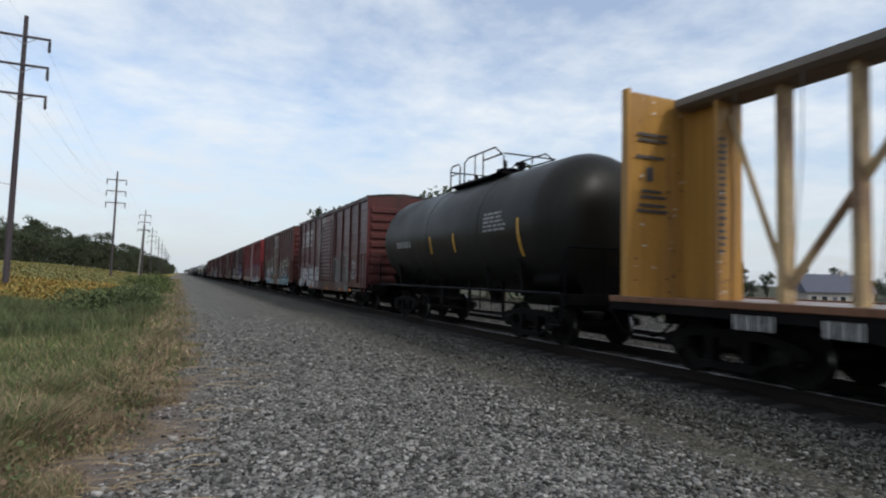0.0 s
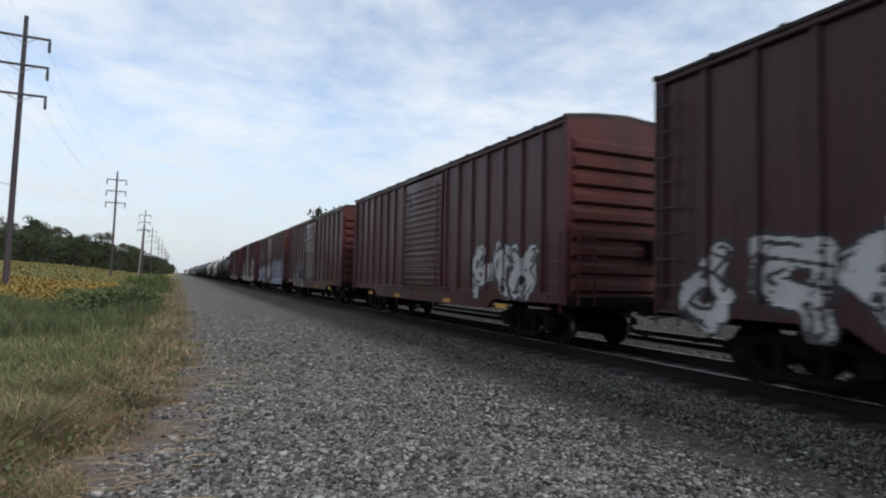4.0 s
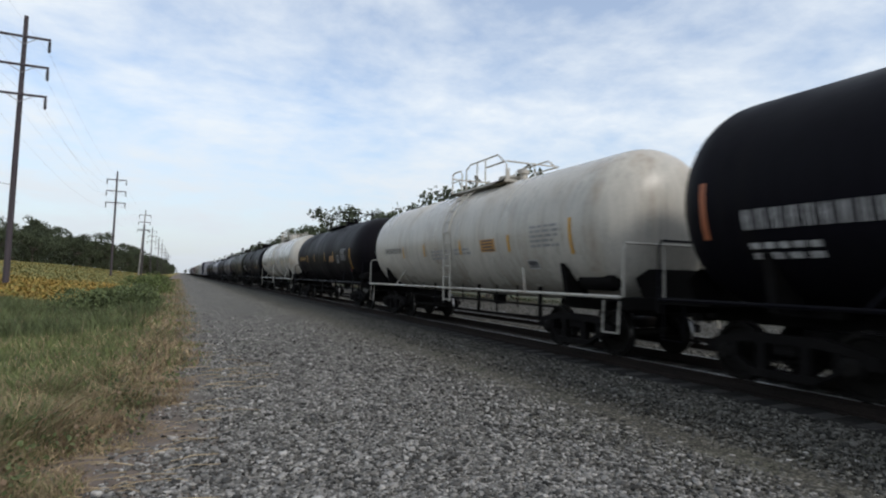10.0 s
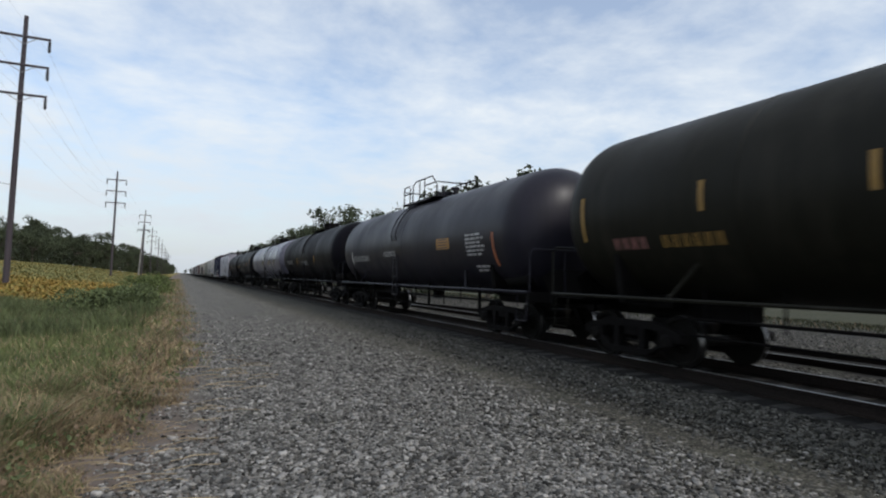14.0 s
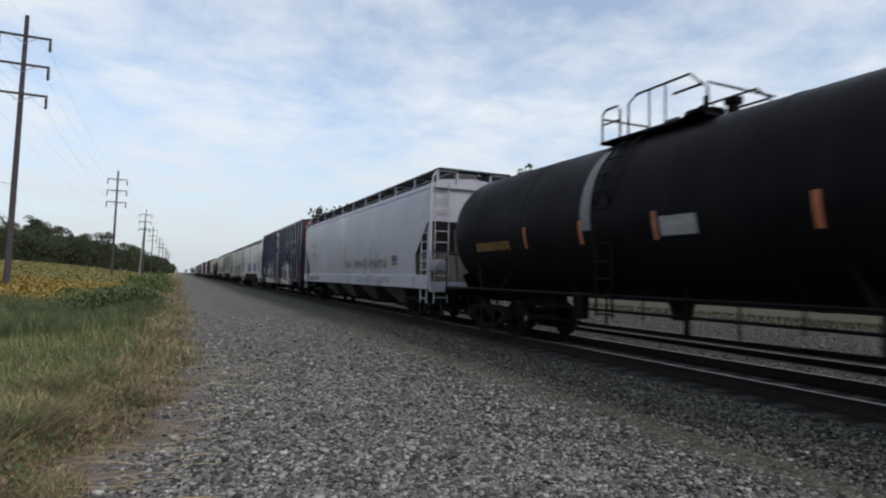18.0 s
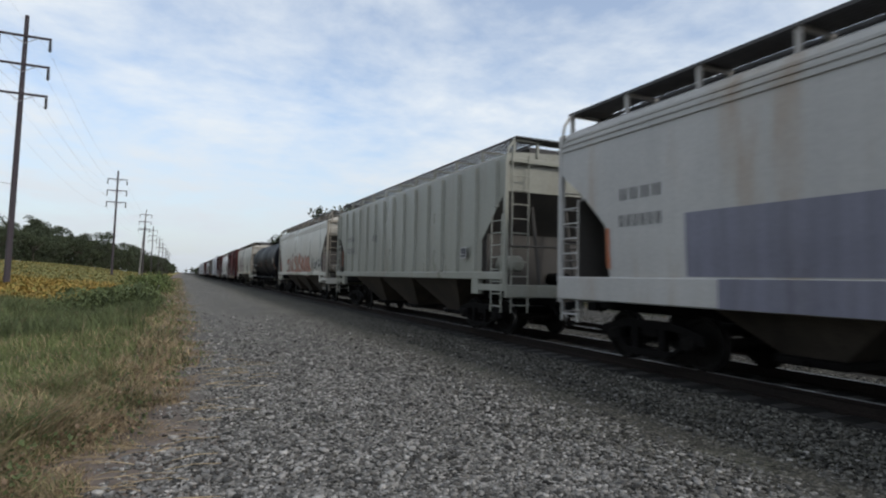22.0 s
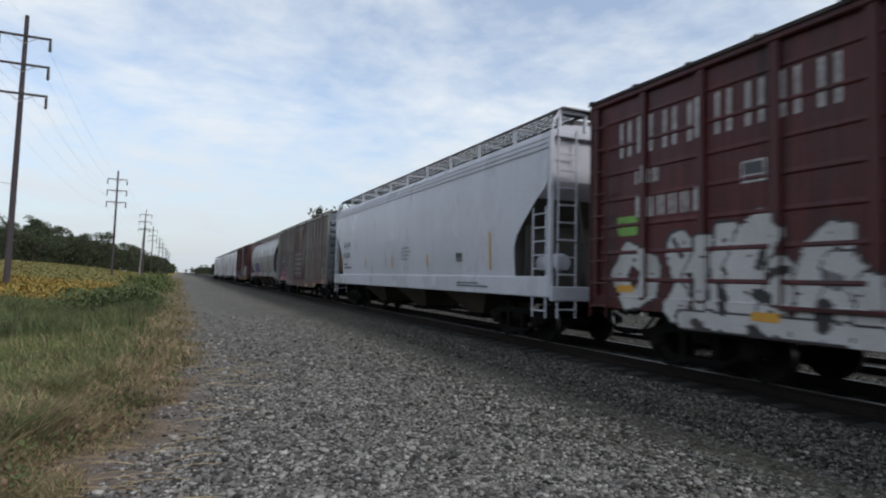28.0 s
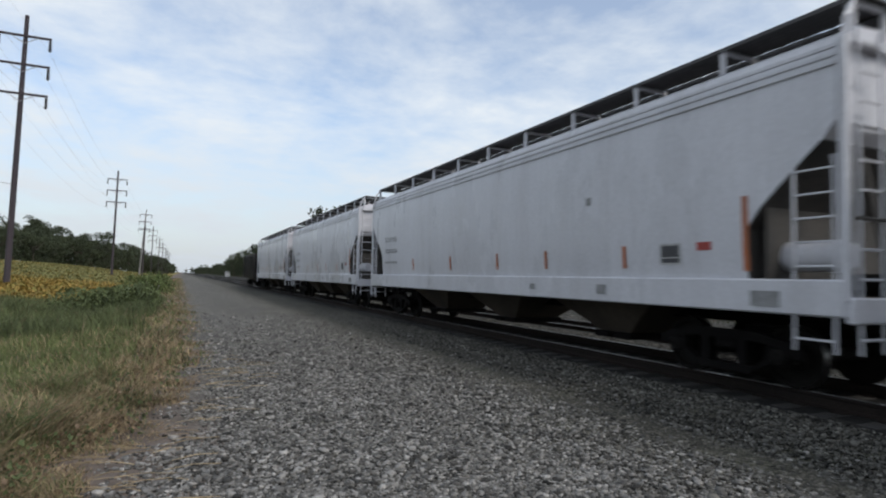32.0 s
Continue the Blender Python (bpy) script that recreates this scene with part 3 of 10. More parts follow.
    stuff("far_verge_grass", blade_mesh("far_verge_grass", base, rng.uniform(0.05, 0.2, n), rng.uniform(0.012, 0.03, n) * (1 + y / 40), rng.uniform(0.1, 0.7, n), [LAWN, GRASS_BROWN], rng, (rng.random(n) < 0.12).astype(int)), "rough green grass beyond the second track")
    # straws blown onto the stone
    g = Geo()
    rnd = random.Random(8)
    for k in range(95):
        yy = 4.2 + 7.8 * rnd.random() ** 1.6
        xx = float(verge_edge(yy)) + rnd.uniform(-0.25, 1.0) * (0.35 + yy / 16)
        a = rnd.uniform(-0.5, 0.5) + (math.pi if rnd.random() < 0.5 else 0)
        ln = rnd.uniform(0.15, 0.55)
        z = GROUND_Z + 0.03
        g.tube([(xx, yy, z), (xx + ln * 0.5 * math.cos(a), yy + ln * 0.5 * math.sin(a), z + 0.02), (xx + ln * math.cos(a), yy + ln * math.sin(a), z)], rnd.uniform(0.002, 0.0042), 4)
    tagged(solid("dry_straws", g, GRASS_DRY, "pale dry straws scattered on the stone"), kind="stuff")


build_grass()


# ---------------------------------------------------------------- trees and bushes
def tree_thing(kind, seed, height, spread, leaf, n_leaf=1500, bare=False, name="tree", label="", group=""):
    rng = np.random.default_rng(seed)
    rnd = random.Random(seed)
    t = thing(name, label, "tree", group)
    g = Geo()
    th = height * (0.45 if not bare else 0.6)
    r = height * 0.018 + 0.04
    pts = [(0.0, 0.0, -0.3)]
    for k in range(1, 6):
        pts.append((rnd.uniform(-1, 1) * 0.03 * height * k / 5, rnd.uniform(-1, 1) * 0.03 * height * k / 5, th * k / 5))
    g.tube(pts, [r * (1.25 - 0.17 * k) for k in range(6)], 7)
    tips = []
    for k in range(9 if not bare else 15):
        a = k * 2.4 + rnd.uniform(-0.4, 0.4)
        z0 = th * rnd.uniform(0.5, 1.0)
        ln = spread * rnd.uniform(0.45, 0.95)
        zt = z0 + height * rnd.uniform(0.12, 0.42)
        mid = (ln * 0.5 * math.cos(a), ln * 0.5 * math.sin(a), z0 + (zt - z0) * 0.4)
        tip = (ln * math.cos(a), ln * math.sin(a), min(zt, height * 0.95))
        g.tube([(0, 0, z0), mid, tip], [r * 0.45, r * 0.3, r * 0.08], 5)
        tips.append(tip)
        if bare:
            for j in range(6):
                b = a + rnd.uniform(-0.9, 0.9)
                l2 = ln * rnd.uniform(0.25, 0.5)
                e = (mid[0] + l2 * math.cos(b), mid[1] + l2 * math.sin(b), mid[2] + l2 * rnd.uniform(0.4, 1.2))
                g.tube([mid, e], [r * 0.2, 0.012], 4)
    part("trunk", g, BARK, t)
    blobs = []
    for k in range(36):
        if k < len(tips):
            c = np.array(tips[k])
        else:
            a, q = rng.uniform(0, 2 * np.pi), rng.random() ** 0.5
            c = np.array([spread * 0.75 * q * math.cos(a), spread * 0.75 * q * math.sin(a), height * rng.uniform(0.08, 0.93)])
            lim = 1.0 - abs(c[2] / height - 0.5) * 0.7
            c[:2] *= lim
        blobs.append((c, spread * rng.uniform(0.2, 0.42)))
    n = n_leaf if not bare else 160
    pick = rng.integers(0, len(blobs), n)
    cen = np.array([blobs[i][0] for i in pick])
    rad = np.array([blobs[i][1] for i in pick])
    p = cen + rand_dirs(rng, n) * (rad * rng.random(n) ** 0.4)[:, None] * np.array([1, 1, 0.75])
    p[:, 2] = np.clip(p[:, 2], height * 0.02, height)
    part("crown", leaf_cards("crown", p, rng.uniform(0.3, 0.65, n) * (0.38 if bare else 1) * (height / 12) ** 0.5, [leaf], rng), None, t)
    return t


def build_trees():
    rnd = random.Random(21)
    protos = [tree_thing("t", 100 + k, hh, sp, LEAF, 2600, label="broad dark green tree in full leaf", group="trees of the wood edge") for k, (hh, sp) in enumerate(((11, 4.2), (13, 5.0), (9.5, 4.4), (12, 3.8), (8, 3.9)))]
    used = [False] * len(protos)

    def put(k, x, y, s, label=None):
        z = float(ground_height(x, y)) - 0.1
        m = pose(x, y, z, 0, 0, rnd.uniform(0, 360)) @ Matrix.Diagonal((s, s, s * rnd.uniform(0.92, 1.1), 1))
        if not used[k]:
            used[k] = True
            ob = protos[k]
            ob.matrix_basis = m
        else:
            ob = copy_thing(protos[k], pose(0, 0, 0))
            ob.matrix_basis = m
        if label:
            tagged(ob, label)
        return ob

    # wood beyond the field
    y = 92.0
    while y < 760:
        for row in range(2):
            x = -33 + 20 * float(smoothstep(190, 430, y)) + 3 * float(smoothstep(430, 760, y)) - row * 7 + rnd.uniform(-2.5, 2.5)
            s = (0.62 + 0.42 * smoothstep(135, 205, y) - 0.2 * smoothstep(300, 600, y)) * rnd.uniform(0.8, 1.15)
            put(rnd.randrange(5), x, y + rnd.uniform(-3, 3) + row * 3, float(s))
        y += 6.5 if y < 250 else 10 if y < 450 else 15
    # hedge trees beyond the second track
    y = 42.0
    while y < 1000:
        x = 25.5 + rnd.uniform(-2, 3)
        k = rnd.randrange(5)
        put(k, x, y, rnd.uniform(10.2, 11.3) / (11, 13, 9.5, 12, 8)[k] if y < 90 else rnd.uniform(0.9, 1.18) * (0.98 if y < 125 else 1.02 if y < 260 else 1.02 - 0.3 * float(smoothstep(260, 420, y))))
        y += rnd.uniform(5, 8) if y < 220 else rnd.uniform(9, 13) if y < 500 else rnd.uniform(17, 24)
    # far clumps where the line runs out, and behind the house
    for k in range(26):
        x = rnd.uniform(-60, -10) if k % 2 else rnd.uniform(16, 70)
        put(rnd.randrange(5), x, 780 + k * 22 + rnd.uniform(-20, 20), rnd.uniform(0.6, 0.9))
    for k in range(36):
        put(rnd.randrange(5), -330 + 20 * k + rnd.uniform(-6, 6), 1430 + rnd.uniform(-60, 60), rnd.uniform(0.7, 1.1))
    for k in range(44):
        a = k / 43
        put(rnd.randrange(5), 185 + 14 * math.sin(k * 1.7), -60 + 260 * a + rnd.uniform(-4, 4), rnd.uniform(0.75, 1.15))
    b = tree_thing("b", 140, 11.5, 3.6, LEAF_LIGHT, bare=True, label="thin half-bare tree beside the line")
    b.matrix_basis = pose(24.5, 63, float(ground_height(24.5, 63)) - 0.1)
    b2 = tree_thing("b", 141, 12.5, 3.0, LEAF_LIGHT, bare=True, label="thin half-bare tree beside the line")
    b2.matrix_basis = pose(24.0, 112, float(ground_height(24.0, 112)) - 0.1)
    # bushes on the verge
    for x, y, s, lab in ((-1.95, 28.5, 1.0, "dark green round bush at the field's edge"), (-1.6, 47, 1.25, "leafy green bush beside the stone track"), (-3.4, 60, 1.4, "leafy green bush beside the field"), (-3.0, 85, 1.6, "leafy green bush beside the field")):
        rng = np.random.default_rng(int(y))
        t = thing("bush", lab, "bush")
        g = Geo()
        for k in range(7):
            a = k * 0.9
            g.tube([(0, 0, -0.05), (0.35 * math.cos(a) * s, 0.35 * math.sin(a) * s, 0.5 * s), (0.7 * math.cos(a) * s, 0.7 * math.sin(a) * s, 0.8 * s)], [0.02, 0.014, 0.006], 4)
        part("stems", g, BARK, t)
        n = 1500
        p = rand_dirs(rng, n) * (rng.random((n, 1)) ** 0.35) * np.array([1.15, 1.15, 0.6]) * s
        p += 0.12 * s * np.sin(p[:, [1, 2, 0]] * 6)
        p[:, 2] = np.abs(p[:, 2] + 0.5 * s)
        part("foliage", leaf_cards("foliage", p, rng.uniform(0.07, 0.16, n) * s, [LEAF if y < 40 else LEAF_LIGHT], rng), None, t)
        t.location = (x, y, float(ground_height(x, y)))


build_trees()


# ---------------------------------------------------------------- power line
POLE_PALE = surface("pale_pole_wood", [(0.3, (0.14, 0.135, 0.13)), (0.7, (0.24, 0.23, 0.225))], scale=(9, 9, 0.35), rough=0.85, fine=30, bump=0.4)


def build_poles():
    ys = [43 + 61 * k for k in range(9)]
    ARM_Z, TOP = (15.85, 14.05, 12.2), 17.2
    INS = plain("dark_insulator", (0.03, 0.028, 0.03), rough=0.4)
    tips = []
    for k, y in enumerate(ys):
        x = -9.55 + (-0.11, -0.37, -0.14, -0.1, 0.1, 0, 0.1, 0, 0)[k]
        base = float(ground_height(x, y))
        lean = (0.28, 0.26, 1.1, 0.25, 0.3, 0.2, 0.3, 0.1, 0.2)[k]
        t = thing("power_pole", "tall weathered wooden power pole with three crossarms", "power pole", "poles of the power line", at=(x, y, base))
        zs = [z - base for z in ARM_Z]
        top = TOP - base
        part("pole", Geo().tube([(0, 0, -0.5), (lean * 0.5, 0, top * 0.5), (lean, 0, top)], [0.18, 0.155, 0.115], 12), (POLE_PALE if k == 2 else POLE_WOOD), t, smooth=60)
        for z in zs:
            cx = lean * z / top
            arm = part("crossarm", Geo().box(cx - 1.4, cx + 1.4, -0.2, -0.08, z - 0.065, z + 0.065, 0.01), POLE_WOOD, t)
            g = Geo()
            for s in (-1, 1):
                g.tube([(cx + s * 0.75, -0.22, z - 0.05), (cx, -0.22, z - 0.5)], 0.022, 5)
            part("brace", g, GALV, arm)
            for s in (-1, 1):
                prof = [(0, 0.02)]
                for j in range(6):
                    prof += [(-0.05 - 0.11 * j, 0.03), (-0.09 - 0.11 * j, 0.1), (-0.12 - 0.11 * j, 0.1)]
                prof += [(-0.75, 0.03), (-0.75, 0)]
                part("insulator", Geo().lathe([(a, b) for a, b in prof][::-1], (cx + s * 1.33, -0.14, z - 0.06), "z", 10), INS, arm)
                tips.append((k, x + cx + s * 1.33, y - 0.14, base + z - 0.82))
        if k == 0:
            part("bracket", Geo().tube([(0.1, 0, 6.6), (-0.75, 0, 6.75)], 0.02, 5).tube([(0.12, 0, 5.6), (0.35, 0, 5.55)], 0.02, 5), GALV, t)
    line = thing("power_line", "thin sagging conductors strung from pole to pole", "power line")
    by = {}
    for k, *p in tips:
        by.setdefault(k, []).append(Vector(p))
    for j in range(6):
        pts = []
        for k in range(-1, len(ys)):
            a = by[max(k, 0)][j] if k >= 0 else by[0][j] - Vector((0, 61, 0))
            if k + 1 >= len(ys):
                break
            b = by[k + 1][j]
            for q in range(10):
                u = q / 10
                pts.append(a.lerp(b, u) - Vector((0, 0, 1.3 * 4 * u * (1 - u))))
        pts.append(by[len(ys) - 1][j])
        part("conductor", Geo().tube(pts, 0.0055, 4), WIRE, line)
    # a thinner bare pole in the same row
    t = thing("service_pole", "slim dark bare wooden pole", "power pole", at=(-8.3, 152, float(ground_height(-8.3, 152))))
    part("pole", Geo().tube([(0, 0, -0.4), (0.25, 0, 12.6)], [0.2, 0.14], 10), POLE_WOOD, t)
    part("crossarm", Geo().box(-0.9, 1.4, -0.07, 0.07, 11.2, 11.32, 0.01), POLE_WOOD, t)


GALV = plain("galvanised_steel", (0.3, 0.3, 0.31), rough=0.5, metal=0.7)
WIRE = plain("weathered_wire", (0.3, 0.3, 0.31), rough=0.6, metal=0.4)
build_poles()


# ---------------------------------------------------------------- house and shed in the distance
def build_buildings():
    wall = surface("pale_siding", [(0.3, (0.3, 0.27, 0.24)), (0.7, (0.4, 0.36, 0.32))], scale=(0.5, 0.5, 6), rough=0.8)
    roof = surface("blue_grey_shingles", [(0.3, (0.055, 0.06, 0.085)), (0.7, (0.1, 0.105, 0.14))], scale=(1, 1, 4), rough=0.8)
    glass = plain("dark_window_glass", (0.02, 0.022, 0.025), rough=0.1)
    t = thing("house", "low pale house with a blue-grey shingled roof", "house", at=(150, 92, float(ground_height(150, 92))))
    t.matrix_basis = pose(143, 88, float(ground_height(143, 88)), 0, 0, -32)
    part("wall", Geo().box(-7.2, 7.2, -4.5, 4.5, -0.3, 3.2), wall, t)
    part("roof", Geo().prism([(-5.1, 3.05), (5.1, 3.05), (0, 7.4)][::-1], -7.8, 7.8, "x"), roof, t)
    part("chimney", Geo().box(2.0, 2.8, -0.4, 0.4, 5.2, 8.2, 0.02), wall, t)
    for x in (-5.8, -3.5, 0.5, 3.2, 5.8):
        w = part("window", Geo().box(x - 0.7, x + 0.7, -4.58, -4.48, 0.9, 2.3, 0.01), LETTER_SILL, t)
        part("pane", Geo().box(x - 0.6, x + 0.6, -4.61, -4.585, 1.0, 2.2), glass, w)
    part("door", Geo().box(-1.7, -0.8, -4.58, -4.48, 0, 2.05, 0.01), roof, t)
    s = thing("equipment_cabinet", "white trackside equipment cabinet near the crossing", "cabinet", at=(22.5, 325, float(ground_height(22.5, 325))))
    part("body", Geo().box(-1.2, 1.2, -1.0, 1.0, -0.1, 2.7, 0.04), LETTER_SILL, s)
    part("lid", Geo().box(-1.35, 1.35, -1.15, 1.15, 2.7, 2.85, 0.03), GALV, s)
    part("door", Geo().box(-0.9, 0.9, -1.05, -1.0, 0.2, 2.4, 0.01), LETTER_SILL, s)


LETTER_SILL = plain("white_painted_metal", (0.6, 0.6, 0.59), rough=0.5)
build_buildings()


# ---------------------------------------------------------------- rolling stock
GROUP = "cars of the passing freight train"
REFLECT_Y = plain("reflector_yellow", (0.5, 0.26, 0.03), rough=0.45)
REFLECT_W = plain("reflector_white", (0.62, 0.6, 0.56), rough=0.45)
LETTER_W = surface("faded_white_lettering", [(0.3, (0.2, 0.195, 0.19)), (0.6, (0.46, 0.45, 0.44))], scale=(7,) * 3, rough=0.7, bump=0.05)
LETTER_K = plain("dark_lettering", (0.05, 0.05, 0.055), rough=0.6)
LETTER_G = surface("grey_lettering", [(0.3, (0.16, 0.16, 0.16)), (0.7, (0.3, 0.3, 0.3))], scale=(9,) * 3, rough=0.7, bump=0.05)
LETTER_O = plain("rust_orange_lettering", (0.1, 0.04, 0.014), rough=0.7)
LETTER_Y = plain("yellow_lettering", (0.26, 0.15, 0.035), rough=0.6)
GRATE = plain("grating_steel", (0.05, 0.048, 0.048), rough=0.7)


def spray(name, rgb):
    return surface("spray_" + name, [(0.3, tuple(c * 0.72 for c in rgb)), (0.65, rgb)], scale=(1.3, 1.3, 0.7), rough=0.55, fine=25, fine_amount=0.08,
                   bump=0.04, stain=((0.12, 0.1, 0.09), (2.5, 2.5, 0.5), 0.55, 0.78, 0.5))


INK = spray("ink", (0.022, 0.022, 0.025))
RED_FIELD = plain("placard_red", (0.36, 0.035, 0.045), rough=0.5)
NOTICE = plain("notice_orange", (0.4, 0.2, 0.05), rough=0.6)
SHARED = {}


def shared(key, make, material, smooth=None):
    if key not in SHARED:
        mats = list(material) if isinstance(material, (list, tuple)) else [material]
        SHARED[key] = make().mesh(key if isinstance(key, str) else key[0], mats, smooth)
    return SHARED[key]


def geo_side_frame():
    g = Geo()
    w0, w1 = -0.07, 0.07
    top = [(-1.18, 0.42), (-1.16, 0.56), (-0.98, 0.63), (-0.5, 0.73), (0.5, 0.73), (0.98, 0.63), (1.16, 0.56), (1.18, 0.42), (1.02, 0.42), (0.98, 0.53), (0.5, 0.60), (-0.5, 0.60), (-0.98, 0.53), (-1.02, 0.42)]
    n = len(top)
    g.prism(top[::-1], w0, w1, "x")
    g.prism([(-0.46, 0.15), (0.46, 0.15), (0.5, 0.25), (-0.5, 0.25)], w0 * 1.25, w1 * 1.25, "x")
    for s in (-1, 1):
        g.prism([(s * 0.24, 0.24), (s * 0.37, 0.24), (s * 0.37, 0.62), (s * 0.24, 0.62)][::s], w0, w1, "x")
        g.prism([(s * 0.44, 0.16), (s * 0.5, 0.26), (s * 0.93, 0.55), (s * 1.0, 0.47)][::s], w0, w1, "x")
        g.prism([(s * 0.68, 0.32), (s * 0.76, 0.32), (s * 0.76, 0.56), (s * 0.68, 0.56)][::s], w0, w1, "x")
        g.box(w0 * 1.3, w1 * 1.3, s * 0.86 - 0.13, s * 0.86 + 0.13, 0.34, 0.54, 0.02)
    return g


def geo_spring():
    g = Geo()
    g.tube([(0.05 * math.cos(k * 0.9), 0.05 * math.sin(k * 0.9), 0.26 + k * 0.0115) for k in range(25)], 0.013, 4)
    return g


def geo_wheelset():
    g = Geo()
    g.lathe([(-1.12, 0), (-1.12, 0.075), (-0.8, 0.08), (-0.7, 0.1), (-0.4, 0.085), (0.4, 0.085), (0.7, 0.1), (0.8, 0.08), (1.12, 0.075), (1.12, 0)], (0, 0, 0), "x", 14)
    for s in (-1, 1):
        prof = [(s * 0.68, 0.13), (s * 0.69, 0.33), (s * 0.675, 0.36), (s * 0.675, 0.445), (s * 0.70, 0.448), (s * 0.72, 0.423)]
        prof2 = [(s * 0.72, 0.423), (s * 0.8, 0.418)]
        prof3 = [(s * 0.8, 0.418), (s * 0.815, 0.405), (s * 0.815, 0.355), (s * 0.765, 0.33), (s * 0.745, 0.20), (s * 0.80, 0.14), (s * 0.80, 0.1)]
        if s < 0:
            g.lathe(prof[::-1], (0, 0, 0), "x", 32)
            g.lathe(prof2[::-1], (0, 0, 0), "x", 32, 1)
            g.lathe(prof3[::-1], (0, 0, 0), "x", 32)
        else:
            g.lathe(prof, (0, 0, 0), "x", 32)
            g.lathe(prof2, (0, 0, 0), "x", 32, 1)
            g.lathe(prof3, (0, 0, 0), "x", 32)
        g.lathe([(s * 1.0, 0.12), (s * 1.12, 0.12), (s * 1.15, 0.09), (s * 1.15, 0)][::s], (0, 0, 0), "x", 16)
        for k in range(3):
            a = k * 2.094
            y, z = 0.06 * math.cos(a), 0.06 * math.sin(a)
            g.box(s * 1.14, s * 1.175, y - 0.02, y + 0.02, z - 0.02, z + 0.02)
    return g


def geo_bolster():
    g = Geo()
    g.box(-1.06, 1.06, -0.2, 0.2, 0.44, 0.66, 0.04)
    g.lathe([(0, 0.0), (0, 0.36), (0.13, 0.36), (0.13, 0)], (0, 0, 0.63), "z", 20)
    for s in (-1, 1):
        g.box(-0.75, 0.75, s * 0.36, s * 0.46, 0.32, 0.42, 0.02)
        for x in (-0.72, 0.72):
            g.box(x - 0.05, x + 0.05, s * 0.4, s * 0.47, 0.3, 0.5, 0.01)
    return g


WHEELS = []


def truck(car, y):
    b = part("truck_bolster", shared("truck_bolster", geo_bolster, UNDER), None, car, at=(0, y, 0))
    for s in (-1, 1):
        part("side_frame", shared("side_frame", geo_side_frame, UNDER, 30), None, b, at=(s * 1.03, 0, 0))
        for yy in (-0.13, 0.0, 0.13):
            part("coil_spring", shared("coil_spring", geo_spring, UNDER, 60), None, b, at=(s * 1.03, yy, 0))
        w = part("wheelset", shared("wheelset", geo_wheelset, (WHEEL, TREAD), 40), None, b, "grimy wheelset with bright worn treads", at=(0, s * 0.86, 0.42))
        WHEELS.append((w, car, s * 0.86))


def geo_coupler():
    g = Geo()
    g.box(-0.09, 0.09, 0, 0.5, 0.79, 0.97, 0.02)
    g.prism([(-0.17, 0.45), (0.14, 0.45), (0.17, 0.62), (0.06, 0.70), (0.02, 0.62), (-0.06, 0.60), (-0.09, 0.74), (-0.19, 0.72)], 0.74, 1.02, "z")
    g.lathe([(-0.2, 0), (-0.2, 0.035), (0.16, 0.035), (0.16, 0)], (0.09, 0.6, 0.9), "z", 10)
    return g


def geo_hose():
    g = Geo()
    g.tube([(0.3, 0.1, 0.75), (0.32, 0.25, 0.72), (0.31, 0.38, 0.58), (0.25, 0.52, 0.42), (0.16, 0.66, 0.37)], 0.025, 6)
    g.box(0.1, 0.2, 0.62, 0.74, 0.33, 0.41, 0.01)
    return g


def couplers(car, half, reach=1.0):
    for s in (-1, 1):
        for nm, mk in (("coupler", geo_coupler), ("air_hose", geo_hose)):
            o = part(nm, shared(nm, mk, UNDER, 40), None, car)
            o.matrix_basis = pose(0, s * half, 0, 0, 0, 0 if s > 0 else 180) @ Matrix.Diagonal((1, reach, 1, 1))


def ladder_geo(p0, p1, across, rungs, r=0.016, stile=0.02):
    """Two stiles from p0 up to p1, the second one set off by 'across', and rungs between."""
    g = Geo()
    p0, p1, a = Vector(p0), Vector(p1), Vector(across)
    for q in (Vector((0, 0, 0)), a):
        g.tube([p0 + q, p1 + q], stile, 5)
    for k in range(rungs):
        p = p0.lerp(p1, (k + 0.5) / rungs)
        g.tube([p, p + a], r, 5)
    return g


# -- marks laid on a car's near side, following its surface: face(y, z) gives x there
def marks(car, name, rects, material, face, label="", lift=0.006, cell=0.16):
    if name != "panel_border" and len(rects) > 1:
        return [marks(car, "text_line" if name in ("data_panel", "lettering") else name, [r], material, face, label, lift, cell) for r in rects]
    g = Geo()
    dy = car.get("shift", 0.0)
    for y0, y1, z0, z1 in rects:
        y0, y1 = y0 + dy, y1 + dy
        ny, nz = max(1, math.ceil((y1 - y0) / cell)), max(1, math.ceil((z1 - z0) / cell))
        for i in range(ny):
            for j in range(nz):
                a, b = y0 + (y1 - y0) * i / ny, y0 + (y1 - y0) * (i + 1) / ny
                c, d = z0 + (z1 - z0) * j / nz, z0 + (z1 - z0) * (j + 1) / nz
                m = (a + b) / 2
                x0, x1 = face(m, c) - lift, face(m, d) - lift
                g.add([(x0, b, c), (x0, a, c), (x1, a, d), (x1, b, d)], [(0, 1, 2, 3)])
    return part(name, g, material, car, label)


def bars(y0, y1, z0, z1, n, gap=0.6):
    """Lettering as plain bars: n of them, from y1 (first) down to y0."""
    w = (y1 - y0) / n
    return [(y0 + k * w + w * gap / 2, y0 + (k + 1) * w - w * gap / 2, z0, z1) for k in range(n)]


